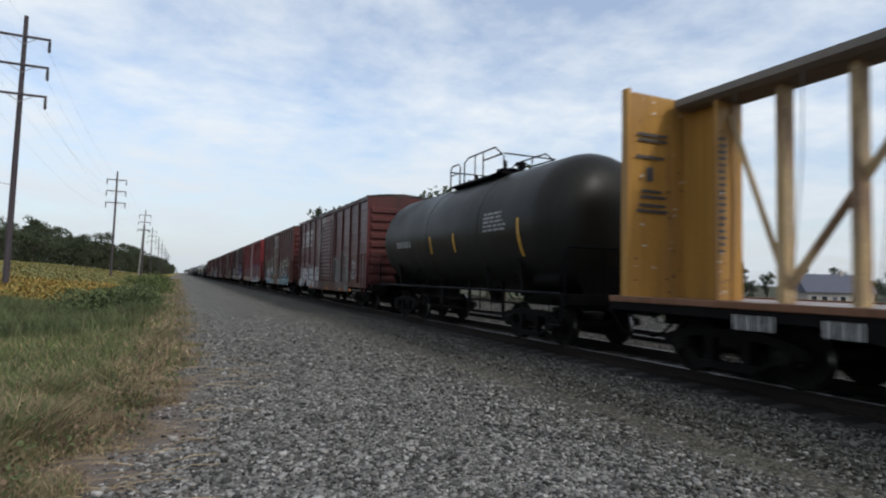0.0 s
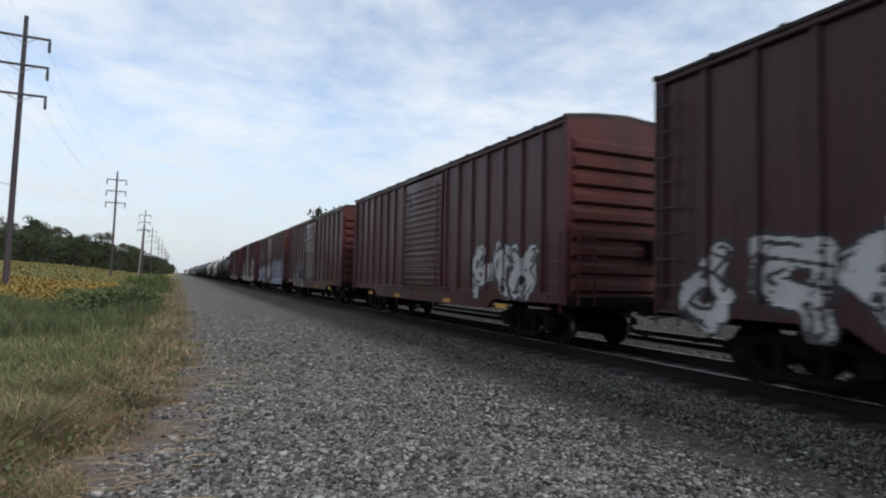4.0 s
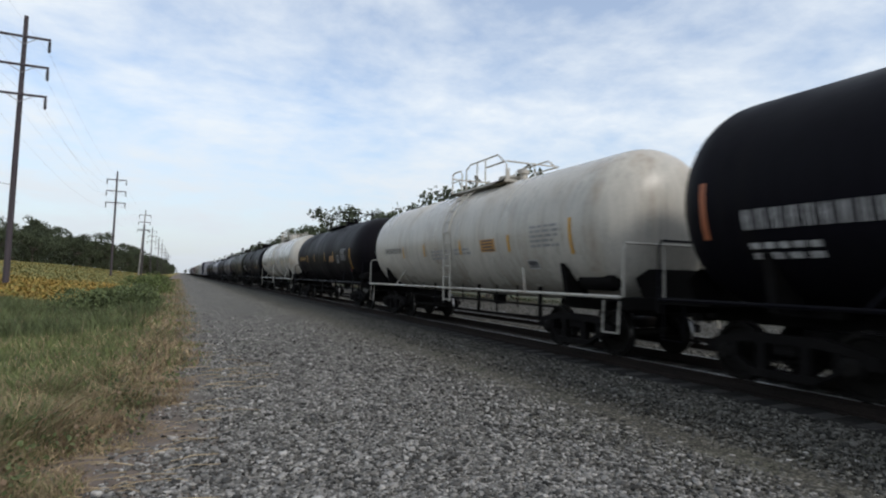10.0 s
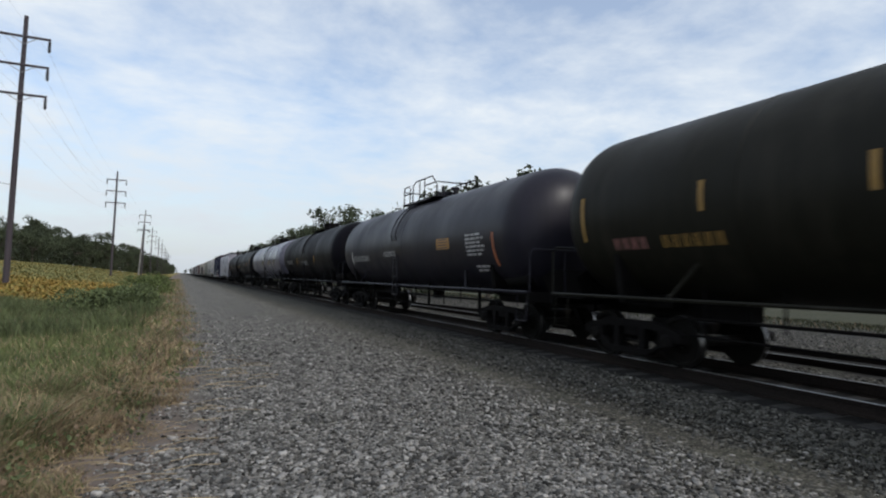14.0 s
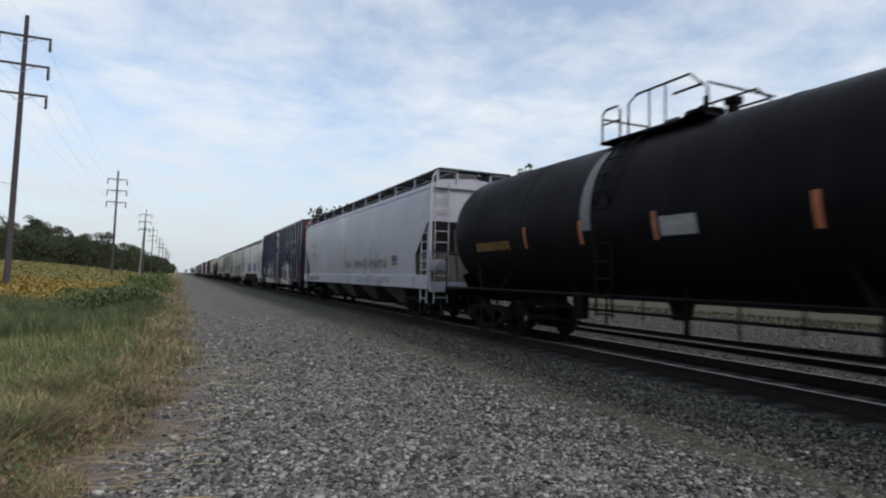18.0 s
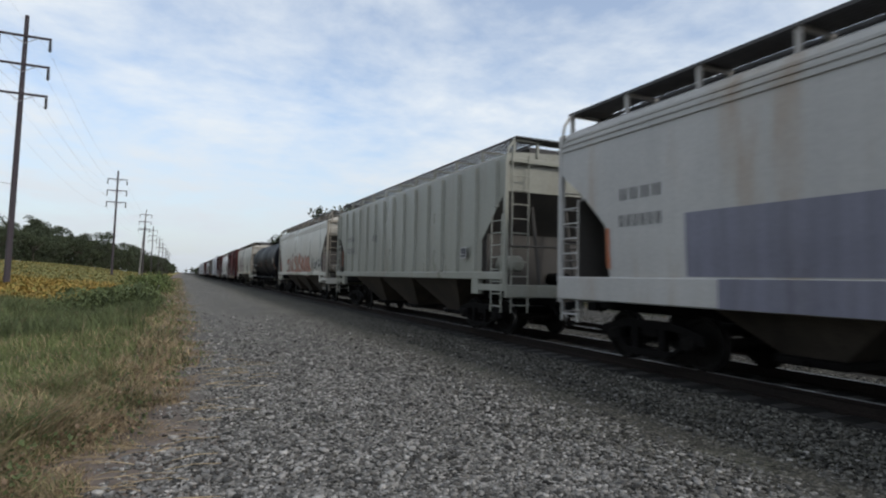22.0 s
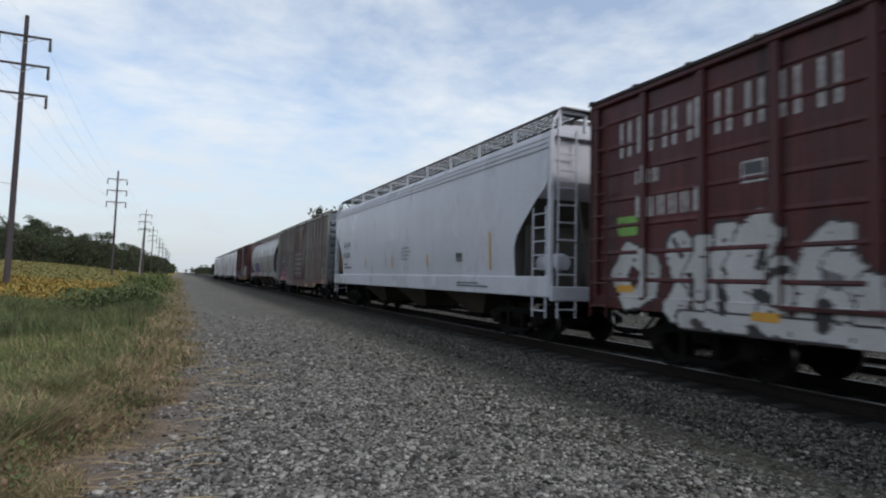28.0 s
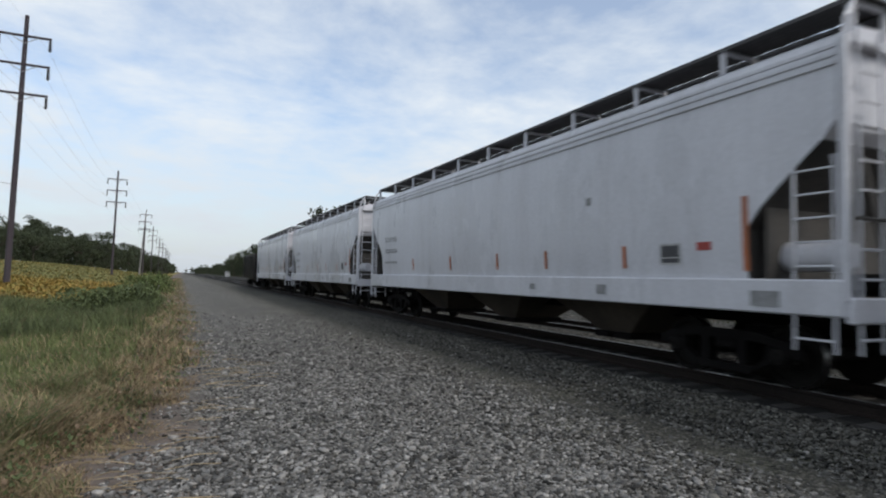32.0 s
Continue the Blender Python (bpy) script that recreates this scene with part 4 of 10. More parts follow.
def lines(y0, y1, z0, z1, n, seed=1):
    rnd = random.Random(seed)
    h = (z1 - z0) / n
    out = []
    for k in range(n):
        y = y1
        end = y0 + (y1 - y0) * rnd.uniform(0, 0.35)
        while y > end + 0.02:
            w = rnd.uniform(0.12, 0.3) * min(1.0, (y1 - y0))
            out.append((max(end, y - w), y, z0 + k * h + h * 0.25, z0 + (k + 1) * h - h * 0.2))
            y -= w + 0.05
    return out


def arc(cx, cz, rx, rz, a0, a1, n=9):
    return [(cx + rx * math.cos(math.radians(a0 + (a1 - a0) * k / n)), cz + rz * math.sin(math.radians(a0 + (a1 - a0) * k / n))) for k in range(n + 1)]


# strokes in a unit box, u to the reader's right, v up
STROKES = {
    "M": [[(0.02, 0), (0.1, 1), (0.45, 0.35), (0.8, 1), (0.95, 0)]],
    "R": [[(0.1, 0), (0.1, 1)], [(0.1, 0.95)] + arc(0.45, 0.73, 0.4, 0.25, 90, -90) + [(0.1, 0.5)], [(0.4, 0.48), (0.95, 0)]],
    "S": [arc(0.5, 0.75, 0.4, 0.25, 40, 265) + arc(0.5, 0.25, 0.42, 0.26, 85, -150)],
    "A": [[(0.0, 0), (0.5, 1), (0.95, 0)], [(0.2, 0.36), (0.8, 0.36)]],
    "o": [arc(0.5, 0.5, 0.38, 0.45, 0, 360, 14)],
    "u": [[(0.1, 1), (0.12, 0.4)] + arc(0.5, 0.35, 0.38, 0.32, 180, 360) + [(0.9, 1)]],
    "n": [[(0.08, 0), (0.1, 0.6)] + arc(0.5, 0.62, 0.4, 0.35, 180, 0) + [(0.92, 0)]],
    "k": [[(0.12, 0), (0.16, 1)], [(0.9, 0.95), (0.25, 0.45), (0.95, 0.02)]],
    "e": [[(0.2, 0.52), (0.85, 0.55)], arc(0.52, 0.5, 0.4, 0.46, 10, 320)],
    "z": [[(0.08, 0.92), (0.9, 0.98), (0.12, 0.06), (0.95, 0.02)]],
    "w": [[(0.03, 1), (0.25, 0.05), (0.5, 0.7), (0.75, 0.05), (0.97, 1)]],
    "t": [[(0.05, 0.9), (0.95, 0.95)], [(0.5, 0.9), (0.42, 0.0)]],
    "b": [[(0.12, 0), (0.12, 1)], [(0.12, 0.95)] + arc(0.45, 0.75, 0.38, 0.22, 90, -90) + arc(0.48, 0.27, 0.42, 0.26, 90, -90)],
}


def pointed(rnd):
    """Strokes of one sprayed shape with sharp bends: a zigzag stem and one or two spurs."""
    sx = rnd.uniform(0.25, 0.7)
    d = rnd.choice((-1, 1))
    out = [[(sx - d * 0.3, 0.0), (sx + d * rnd.uniform(0.1, 0.3), 0.42), (sx - d * rnd.uniform(0.05, 0.3), 0.55), (sx + d * rnd.uniform(0.0, 0.3), 1.0)]]
    for _ in range(rnd.choice((1, 2, 2))):
        z = rnd.uniform(0.1, 0.85)
        out.append([(sx, z), (sx - d * 0.4, z + rnd.uniform(-0.1, 0.2)), (sx - d * rnd.uniform(0.2, 0.6), z + rnd.uniform(-0.35, 0.3))])
    return out


def scrawl(rnd):
    """Strokes of one sprayed shape that is no letter: a wavering stem, a hook or loop, and a kicked-out arm."""
    sx = rnd.uniform(0.2, 0.75)
    lean = rnd.uniform(-0.18, 0.18)
    out = [[(sx - lean, 0.0), (sx + rnd.uniform(-0.12, 0.12), 0.35), (sx + rnd.uniform(-0.12, 0.12), 0.7), (sx + lean, 1.0)]]
    a0 = rnd.uniform(0, 360)
    out.append(arc(rnd.uniform(0.35, 0.65), rnd.uniform(0.3, 0.7), rnd.uniform(0.25, 0.42), rnd.uniform(0.22, 0.36), a0, a0 + rnd.uniform(150, 300)))
    if rnd.random() < 0.75:
        z = rnd.uniform(0.1, 0.9)
        d = rnd.choice((-1, 1))
        out.append([(sx, z), (sx + d * 0.3, z + rnd.uniform(-0.15, 0.15)), (sx + d * 0.6, z + rnd.uniform(-0.3, 0.3))])
    return out


def lay_paint(car, idx, mats, y1, z0, cell, face, label, name):
    """Lays a grid of painted cells on the near side; idx gives each cell's material, or -1."""
    # each connected patch of paint is a part; specks are left out
    todo = set(zip(*[q.tolist() for q in np.nonzero(idx >= 0)]))
    patches = []
    while todo:
        stack, patch = [todo.pop()], []
        while stack:
            i, j = stack.pop()
            patch.append((i, j))
            for q in ((i + 1, j), (i - 1, j), (i, j + 1), (i, j - 1)):
                if q in todo:
                    todo.remove(q)
                    stack.append(q)
        if len(patch) > 5:
            patches.append(sorted(patch))
    patches.sort(key=lambda p: (-len(p), p[0]))
    big = [p for p in patches if len(p) > 26]
    if not big:
        big = [sum(patches, [])]
    out = None
    for patch in big:
        verts, faces, mi = [], [], []
        for i, j in patch:
            a, c = y1 - i * cell, z0 + j * cell
            b, d = a - cell, c + cell
            x0 = face((a + b) / 2, c) - 0.005
            x1 = face((a + b) / 2, d) - 0.005
            k = len(verts)
            verts += [(x0, a, c), (x0, b, c), (x1, b, d), (x1, a, d)]
            faces.append((k, k + 1, k + 2, k + 3))
            mi.append(int(idx[i, j]))
            if i + 1 < idx.shape[0] and idx[i + 1, j] >= 0:
                # the paint runs round the sides of posts
                x2, x3 = face(b - cell / 2, c) - 0.005, face(b - cell / 2, d) - 0.005
                if abs(x2 - x0) > 0.01:
                    verts += [(x2, b, c), (x3, b, d)]
                    faces.append((k + 1, k + 4, k + 5, k + 2))
                    mi.append(int(idx[i, j]))
        g = Geo()
        g.v, g.f, g.mi = verts, faces, mi
        out = part(name, g, mats, car, label)
    return out


def mural(car, face, label, bodies, rim=None, over=(), cell=0.03, seed=1, wide=1.0, name="graffiti"):
    """A sprayed piece drawn stroke by stroke: (material, half width, points along the car and up). rim: material and width of the outline round each body; a body of width 0 is a filled outline; wide: how far the bodies are drawn out lengthwise."""
    pts = [p for _, w, path in list(bodies) + list(over) for p in path]
    pad = max(w for _, w, _ in list(bodies) + list(over)) * wide + (rim[1] * wide if rim else 0) + 0.05
    y0, y1 = min(p[0] for p in pts) - pad, max(p[0] for p in pts) + pad
    z0, z1 = max(0.69, min(p[1] for p in pts) - pad), max(p[1] for p in pts) + pad
    ny, nz = int((y1 - y0) / cell), int((z1 - z0) / cell)
    Y, Z = np.meshgrid(y1 - (np.arange(ny) + 0.5) * cell, z0 + (np.arange(nz) + 0.5) * cell, indexing="ij")
    wob = np.sin(Y * 8.1 + seed) * np.sin(Z * 9.7 + 2 * seed) + 0.6 * np.sin(Y * 23 + Z * 17)
    mats, idx = [], np.full(Y.shape, -1)

    def slot(material):
        if material not in mats:
            mats.append(material)
        return mats.index(material)

    def reach(path, k=1.0):
        d = np.full(Y.shape, 9.0)
        for (ay, az), (by, bz) in zip(path, path[1:]):
            dy, dz = by - ay, bz - az
            t = np.clip(((Y - ay) * dy + (Z - az) * dz) / (dy * dy + dz * dz + 1e-9), 0, 1)
            d = np.minimum(d, np.hypot((Y - ay - t * dy) / k, Z - az - t * dz))
        return d

    def filled(path):
        inside = np.zeros(Y.shape, bool)
        for (ay, az), (by, bz) in zip(path, path[1:] + path[:1]):
            inside ^= ((az > Z) != (bz > Z)) & (Y < ay + (Z - az) * (by - ay) / (bz - az + 1e-9))
        return np.where(inside, -1.0, reach(path + path[:1]))
    for material, w, path in bodies:
        d = reach(path, wide) + 0.12 * w * wob if w else filled(path)
        if rim:
            idx[d < w + rim[1]] = slot(rim[0])
        idx[d < w] = slot(material)
        if not w and rim and material in (S_WHITE, S_SAND):
            # sketched dark slashes inside the fill
            a = 0.9 * path[0][0] + 2.3 * path[0][1] + seed
            slash = np.mod(Y * math.cos(a) + Z * math.sin(a) + 0.05 * np.sin(Z * 9 + a), 0.26)
            idx[(d < 0) & (slash < 0.028) & (np.sin(Y * 4.3 + Z * 5.1 + a) > 0.15)] = slot(S_STONE)
    for material, w, path in over:
        idx[reach(path) + 0.15 * w * wob < w] = slot(material)
    flake = np.sin(Y * 9.1 + seed) * np.sin(Z * 12.7 - seed) + 0.6 * np.sin(Y * 31 + Z * 17) * np.sin(Z * 37 - Y * 13 + seed)
    idx[flake > 1.26] = -1
    return lay_paint(car, idx, mats, y1, z0, cell, face, label, name)


def graffiti(car, y0, y1, z0, z1, layers, face, label, n=6, seed=1, word=None, fat=0.12, rim=0.05, slant=0.1, cell=0.03, lower=None, cloud=None, jitter=0.12, gleam=None, sharp=False, spikes=False, name="graffiti"):
    """Sprayed lettering on the near side: swollen strokes with a rim, cut into small cells that follow posts and curves.
    layers: (rim, fill) materials; lower: a second fill below half height; cloud: a patch behind; gleam: a highlight in the fills."""
    rnd = random.Random(seed)
    y0, y1 = y0 + car.get("shift", 0.0), y1 + car.get("shift", 0.0)
    W, Hh = y1 - y0, z1 - z0
    ny, nz = int(W / cell), int(Hh / cell)
    U, V = np.meshgrid((np.arange(ny) + 0.5) * cell, (np.arange(nz) + 0.5) * cell, indexing="ij")
    glyphs = list(word) if word else [pointed(rnd) if sharp else [[(rnd.uniform(0.3, 0.6), 0.0), (rnd.uniform(0.4, 0.6), rnd.uniform(0.5, 1.0))]] if spikes else scrawl(rnd) for _ in range(n)]
    n = len(glyphs)
    rim = rim * (1.5 if fat >= 0.2 else 1.15)
    pad = fat + rim
    lw = (W - 2 * pad) / n
    wob = 0.25 * fat * (np.sin(U * 7.1 + seed) * np.sin(V * 9.3 + seed * 2) + 0.5 * np.sin(U * 23 + V * 11))
    mats = [layers[0], layers[1]]
    idx = np.full(U.shape, -1)
    if cloud:
        mats.append(cloud)
        edge = np.minimum(np.minimum(U, W - U), np.minimum(V, Hh - V)) / (0.32 * Hh)
        noisy = edge + 0.3 * np.sin(U * 3.1 + seed) * np.sin(V * 5.2 + 1) + 0.15 * np.sin(U * 11 + V * 7)
        idx[noisy > 0.28] = 2
    low = gl = -1
    if lower:
        mats.append(lower)
        low = len(mats) - 1
    if gleam:
        mats.append(gleam)
        gl = len(mats) - 1
    mats.append(INK)
    ink = len(mats) - 1
    # letter by letter, each lapping over the one before
    for k, ch in enumerate(glyphs):
        gw = lw * (1.0 if word else rnd.uniform(1.3, 1.65) if fat > 0.07 else rnd.uniform(1.0, 1.25))
        gx = pad + k * lw - (gw - lw) / 2
        bot = 0.6 * pad + 0.5 * Hh * rnd.uniform(0, jitter)
        top = Hh - 0.7 * pad - Hh * rnd.uniform(0, jitter * 1.4)
        tilt = rnd.uniform(-0.1, 0.1) + slant
        thick = fat * (rnd.uniform(0.8, 0.95) if word else rnd.uniform(0.72, 0.92) if fat >= 0.2 else rnd.uniform(0.95, 1.2))
        core = np.full(U.shape, 9.0)
        for path in (STROKES[ch] if word else ch):
            pts = [(gx + gw * (0.1 + 0.8 * a) + tilt * (top - bot) * (b - 0.5), bot + (top - bot) * b) for a, b in path]
            for (ax, az), (bx, bz) in zip(pts, pts[1:]):
                dx, dz = bx - ax, bz - az
                l2 = dx * dx + dz * dz + 1e-9
                t = np.clip(((U - ax) * dx + (V - az) * dz) / l2, 0, 1)
                core = np.minimum(core, np.hypot(U - ax - t * dx, V - az - t * dz))
        dist = core + wob * 0.6
        idx[dist < thick + rim] = 0
        fill = dist < thick
        idx[fill] = 1
        if low >= 0:
            idx[fill & (V < Hh * 0.45 + 0.12 * Hh * np.sin(U * 4 + seed))] = low
        if gl >= 0:
            idx[fill & (np.abs(core - thick * 0.45) < thick * 0.16) & (np.sin(U * 5 + V * 3 + seed) > 0.1)] = gl
        if thick > 0.09 and not word:
            # sketched lines inside the fill: contours and slashes
            lw2 = 0.03 + 0.05 * thick
            idx[fill & (np.abs(core - thick * 0.6 - 0.03 * np.sin(V * 13 + k)) < lw2) & (np.sin(U * 6.3 - V * 4.1 + 2 * k + seed) > -0.1)] = ink
            ang = rnd.uniform(0.3, 2.6)
            slash = np.mod(U * math.cos(ang) + V * math.sin(ang) + 0.05 * np.sin(V * 6 + k), rnd.uniform(0.3, 0.48))
            idx[fill & (slash < lw2 * 1.5) & (np.sin(U * 4.3 + V * 5.1 + k) > 0.1)] = ink
    # flaked and rubbed places
    flake = np.sin(U * 9.1 + seed) * np.sin(V * 12.7 - seed) + 0.6 * np.sin(U * 31 + V * 17) * np.sin(V * 37 - U * 13 + seed)
    idx[flake > 1.18] = -1
    return lay_paint(car, idx, mats, y1, z0, cell, face, label, name)


def hazard_placard(car, face, y, z, r=0.19):
    """A square sign on its corner: red field, white foot with a dark bar."""
    y += car.get("shift", 0.0)

    def quad(pts, lift):
        return Geo().add([(face(y, z + b * r) - lift, y + a * r, z + b * r) for a, b in pts], [tuple(range(len(pts)))])
    sign = part("hazard_placard", quad([(0, -1), (-1, 0), (0, 1), (1, 0)], 0.012), LETTER_W, car, "red and white diamond-shaped hazard placard")
    part("red_field", quad([(-0.62, -0.3), (-0.92, 0), (0, 0.92), (0.92, 0), (0.62, -0.3)], 0.017), RED_FIELD, sign)
    part("text_bar", quad([(0.45, 0.0), (-0.45, 0.0), (-0.45, 0.16), (0.45, 0.16)], 0.021), LETTER_W, sign)
    part("number_bar", quad([(0.14, -0.66), (-0.14, -0.66), (-0.14, -0.44), (0.14, -0.44)], 0.017), LETTER_K, sign)


def notice(car, face, y0, y1, z0, z1, label):
    """A stencilled orange or yellow panel with rows of dark lettering."""
    marks(car, "placard", [(y0, y1, z0, z1)], NOTICE, face, label)
    n = 4
    for k in range(n):
        b = z0 + (z1 - z0) * (k + 0.3) / n
        m = 0.06 + 0.05 * (k % 2)
        marks(car, "text_line", [(y0 + m, y1 - m, b, b + (z1 - z0) * 0.42 / n)], LETTER_K, face, lift=0.01)


# ---------------------------------------------------------------- boxcars
GRIMY_END = paint("paint_grimy_end", (0.085, 0.024, 0.022), rough=0.8, dirt=(0.026, 0.015, 0.013), dirt_amount=0.8)


def boxcar(S0, S1, colour, label, style="post", door="corr", door_at=(-1.5, 1.45), door_colour=None, roof_colour=None, posts=6, eave=4.62, end_colour=None, lap=False, post_colour=None):
    L = S1 - S0
    h = L / 2
    car = thing("boxcar", label, "boxcar", GROUP)
    roof_m = roof_colour or colour
    dm = door_colour or colour
    pm = post_colour or colour
    POST, PANEL, sill = -1.52, -1.45, 0.98
    d0, d1 = door_at
    # where the posts stand
    left = [d1 + 0.16 + (h - 0.12 - d1 - 0.16) * k / posts for k in range(posts + 1)]
    right = [d0 - 0.16 - (h - 0.12 + d0 - 0.16) * k / posts for k in range(posts + 1)]
    width = 0.085 if style == "post" else 0.13

    def face(y, z):
        if z < 1.13:
            return -1.503
        if d0 < y < d1:
            return -1.50
        for p in left + right:
            if abs(y - p) < width / 2 + 0.005:
                return POST
        return PANEL

    car["half"] = h
    # under the floor
    g = Geo()
    g.box(-0.17, 0.17, -h + 0.05, h - 0.05, 0.72, 1.0)
    for y in (-h * 0.5, -h * 0.17, h * 0.17, h * 0.5):
        g.box(-1.4, 1.4, y - 0.06, y + 0.06, 0.82, 1.0)
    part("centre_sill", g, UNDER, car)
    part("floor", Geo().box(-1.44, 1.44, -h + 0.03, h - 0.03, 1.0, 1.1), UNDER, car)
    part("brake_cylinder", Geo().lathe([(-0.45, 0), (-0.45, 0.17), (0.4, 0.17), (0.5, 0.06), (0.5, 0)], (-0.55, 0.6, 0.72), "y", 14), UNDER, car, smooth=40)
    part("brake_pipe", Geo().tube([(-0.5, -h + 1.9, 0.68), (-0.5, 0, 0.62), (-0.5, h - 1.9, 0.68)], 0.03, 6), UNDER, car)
    for y in (-h + 2.05, h - 2.05):
        truck(car, y)
    couplers(car, h)
    # sides
    for s in (1, -1):
        # s = 1 is the side towards the gravel road
        def X(x):
            return x if s > 0 else -x
        for a, b in ((-h + 0.03, d0 + 0.01), (d1 - 0.01, h - 0.03)):
            g = Geo()
            g.box(X(PANEL), X(PANEL + 0.05), a, b, sill, eave - 0.05)
            panel = part("side_panel", g, colour, car)
            if lap:
                for z in np.arange(sill + 0.45, eave - 0.2, 0.46):
                    part("panel_ridge", Geo().prism([(X(PANEL) - s * 0.018, z - 0.03), (X(PANEL) - s * 0.0, z - 0.06), (X(PANEL), z + 0.03)][::s], a + 0.05, b - 0.05, "y"), colour, panel)
        g = Geo()
        cut = h - 3.2
        g.prism([(-h + 0.02, 1.12), (-h + 0.02, 0.92), (-cut - 0.35, 0.92), (-cut, 0.68), (cut, 0.68), (cut + 0.35, 0.92), (h - 0.02, 0.92), (h - 0.02, 1.12)], X(-1.50), X(-1.40), "x")
        part("side_sill", g, colour, car)
        part("top_chord", Geo().box(X(-1.535), X(-1.40), -h + 0.01, h - 0.01, eave - 0.13, eave - 0.005, 0.02), pm, car)
        for p in left + right:
            key = ("post", style, pm.name, eave)
            if style == "post":
                mk = lambda: Geo().prism([(-1.45, -0.06), (-1.515, -0.035), (-1.515, 0.035), (-1.45, 0.06)], 1.08, eave - 0.12, "z")
            else:
                mk = lambda: Geo().box(-1.515, -1.45, -0.065, 0.065, 1.08, eave - 0.12, 0.012)
            o = part("side_post", shared(key, mk, pm), None, car)
            o.matrix_basis = pose(0, p, 0, 0, 0, 0 if s > 0 else 180)
        # the sliding door
        g = Geo()
        g.box(X(-1.495), X(-1.42), d0, d1, 1.16, eave - 0.2)
        dr = part("sliding_door", g, dm, car)
        if door == "corr":
            z = 1.3
            while z < eave - 0.42:
                part("door_rib", Geo().prism([(X(-1.495), z), (X(-1.53), z + 0.035), (X(-1.53), z + 0.075), (X(-1.495), z + 0.11)][::-s], d0 + 0.12, d1 - 0.12, "y"), dm, dr)
                z += 0.185
        else:
            for z in (1.3, 2.0, 2.7, 3.4, 4.05):
                part("door_rib", Geo().prism([(X(-1.495), z), (X(-1.545), z + 0.03), (X(-1.545), z + 0.06), (X(-1.495), z + 0.12)][::-s], d0 + 0.06, d1 - 0.06, "y"), dm, dr)
        for y in (d0, d1 - 0.09):
            part("door_stile", Geo().box(X(-1.54), X(-1.45), y, y + 0.09, 1.12, eave - 0.16, 0.01), dm, dr)
        for y in (d0 + 0.28, d1 - 0.3):
            part("lock_rod", Geo().tube([(X(-1.57), y, 1.15), (X(-1.57), y, eave - 0.4)], 0.02, 6), dm, dr)
        part("door_track", Geo().box(X(-1.56), X(-1.46), d0 - 2.6 * 0.2, d1 + 2.4, 1.06, 1.12, 0.01), colour, car)
        # side ladders at the corners
        for y in (-h + 0.1, h - 0.52):
            n = 9 if y * s > 0 else 4
            part("side_ladder", ladder_geo((X(-1.58), y, 0.75), (X(-1.58), y, 4.3 if n == 9 else 2.35), (0, 0.42, 0), n), pm, car)
    # ends, pressed with ribs
    for s in (-1, 1):
        y = s * h
        g = Geo()
        g.box(-1.44, 1.44, min(y, y - s * 0.06), max(y, y - s * 0.06), 0.92, eave - 0.02)
        g.prism([(-1.44, eave - 0.03), (1.44, eave - 0.03), (0.0, eave + 0.14)], min(y, y - s * 0.06), max(y, y - s * 0.06), "y")
        wall = part("end_wall", g, end_colour or GRIMY_END, car)
        k = 9
        for i in range(k):
            g = Geo()
            z = 1.28 + i * (eave - 1.62) / (k - 0.4)
            hh = 0.14
            g.add([(-1.42, y, z - hh), (1.42, y, z - hh), (1.36, y + s * 0.08, z - 0.075), (-1.36, y + s * 0.08, z - 0.075),
                   (-1.42, y, z + hh), (1.42, y, z + hh), (1.36, y + s * 0.08, z + 0.06), (-1.36, y + s * 0.08, z + 0.06)],
                  [(0, 1, 2, 3), (3, 2, 6, 7), (7, 6, 5, 4), (0, 3, 7, 4), (1, 5, 6, 2)])
            part("end_rib", g, end_colour or GRIMY_END, wall)
        for x in (-1.49, 1.49):
            part("corner_post", Geo().box(x - 0.045, x + 0.045, y - 0.06 if s > 0 else y - 0.01, y + 0.01 if s > 0 else y + 0.06, 0.9, eave, 0.015), pm, car)
        part("end_sill", Geo().box(-1.45, 1.45, min(y, y + s * 0.1), max(y, y + s * 0.1), 0.86, 1.08, 0.02), UNDER, car)
        part("end_ladder", ladder_geo((s * 0.95, y + s * 0.17, 0.9), (s * 0.95, y + s * 0.17, 2.4), (s * 0.4, 0, 0), 4), colour, car)
        part("uncoupling_lever", Geo().tube([(-s * 1.4, y + s * 0.2, 0.8), (-s * 0.6, y + s * 0.22, 0.86), (-s * 0.12, y + s * 0.3, 1.0)], 0.015, 5), UNDER, car)
    bw = part("brake_wheel", Geo().tube([(0.6 + 0.27 * math.cos(a), -h - 0.22, 2.0 + 0.27 * math.sin(a)) for a in np.linspace(0, 2 * math.pi, 17)[:-1]], 0.018, 5, closed=True)
              .box(0.34, 0.86, -h - 0.235, -h - 0.205, 1.985, 2.015).box(0.585, 0.615, -h - 0.235, -h - 0.205, 1.74, 2.26), UNDER, car)
    part("brake_housing", Geo().box(0.42, 0.78, -h - 0.2, -h, 1.85, 2.2, 0.03), UNDER, bw)
    # roof
    g = Geo()
    prof = [(-1.56, eave - 0.04), (-1.56, eave + 0.012), (-0.8, eave + 0.11), (0, eave + 0.165), (0.8, eave + 0.11), (1.56, eave + 0.012), (1.56, eave - 0.04), (0, eave + 0.1)]
    g.prism(prof[::-1], -h, h, "y")
    nr = round(L / 1.08)
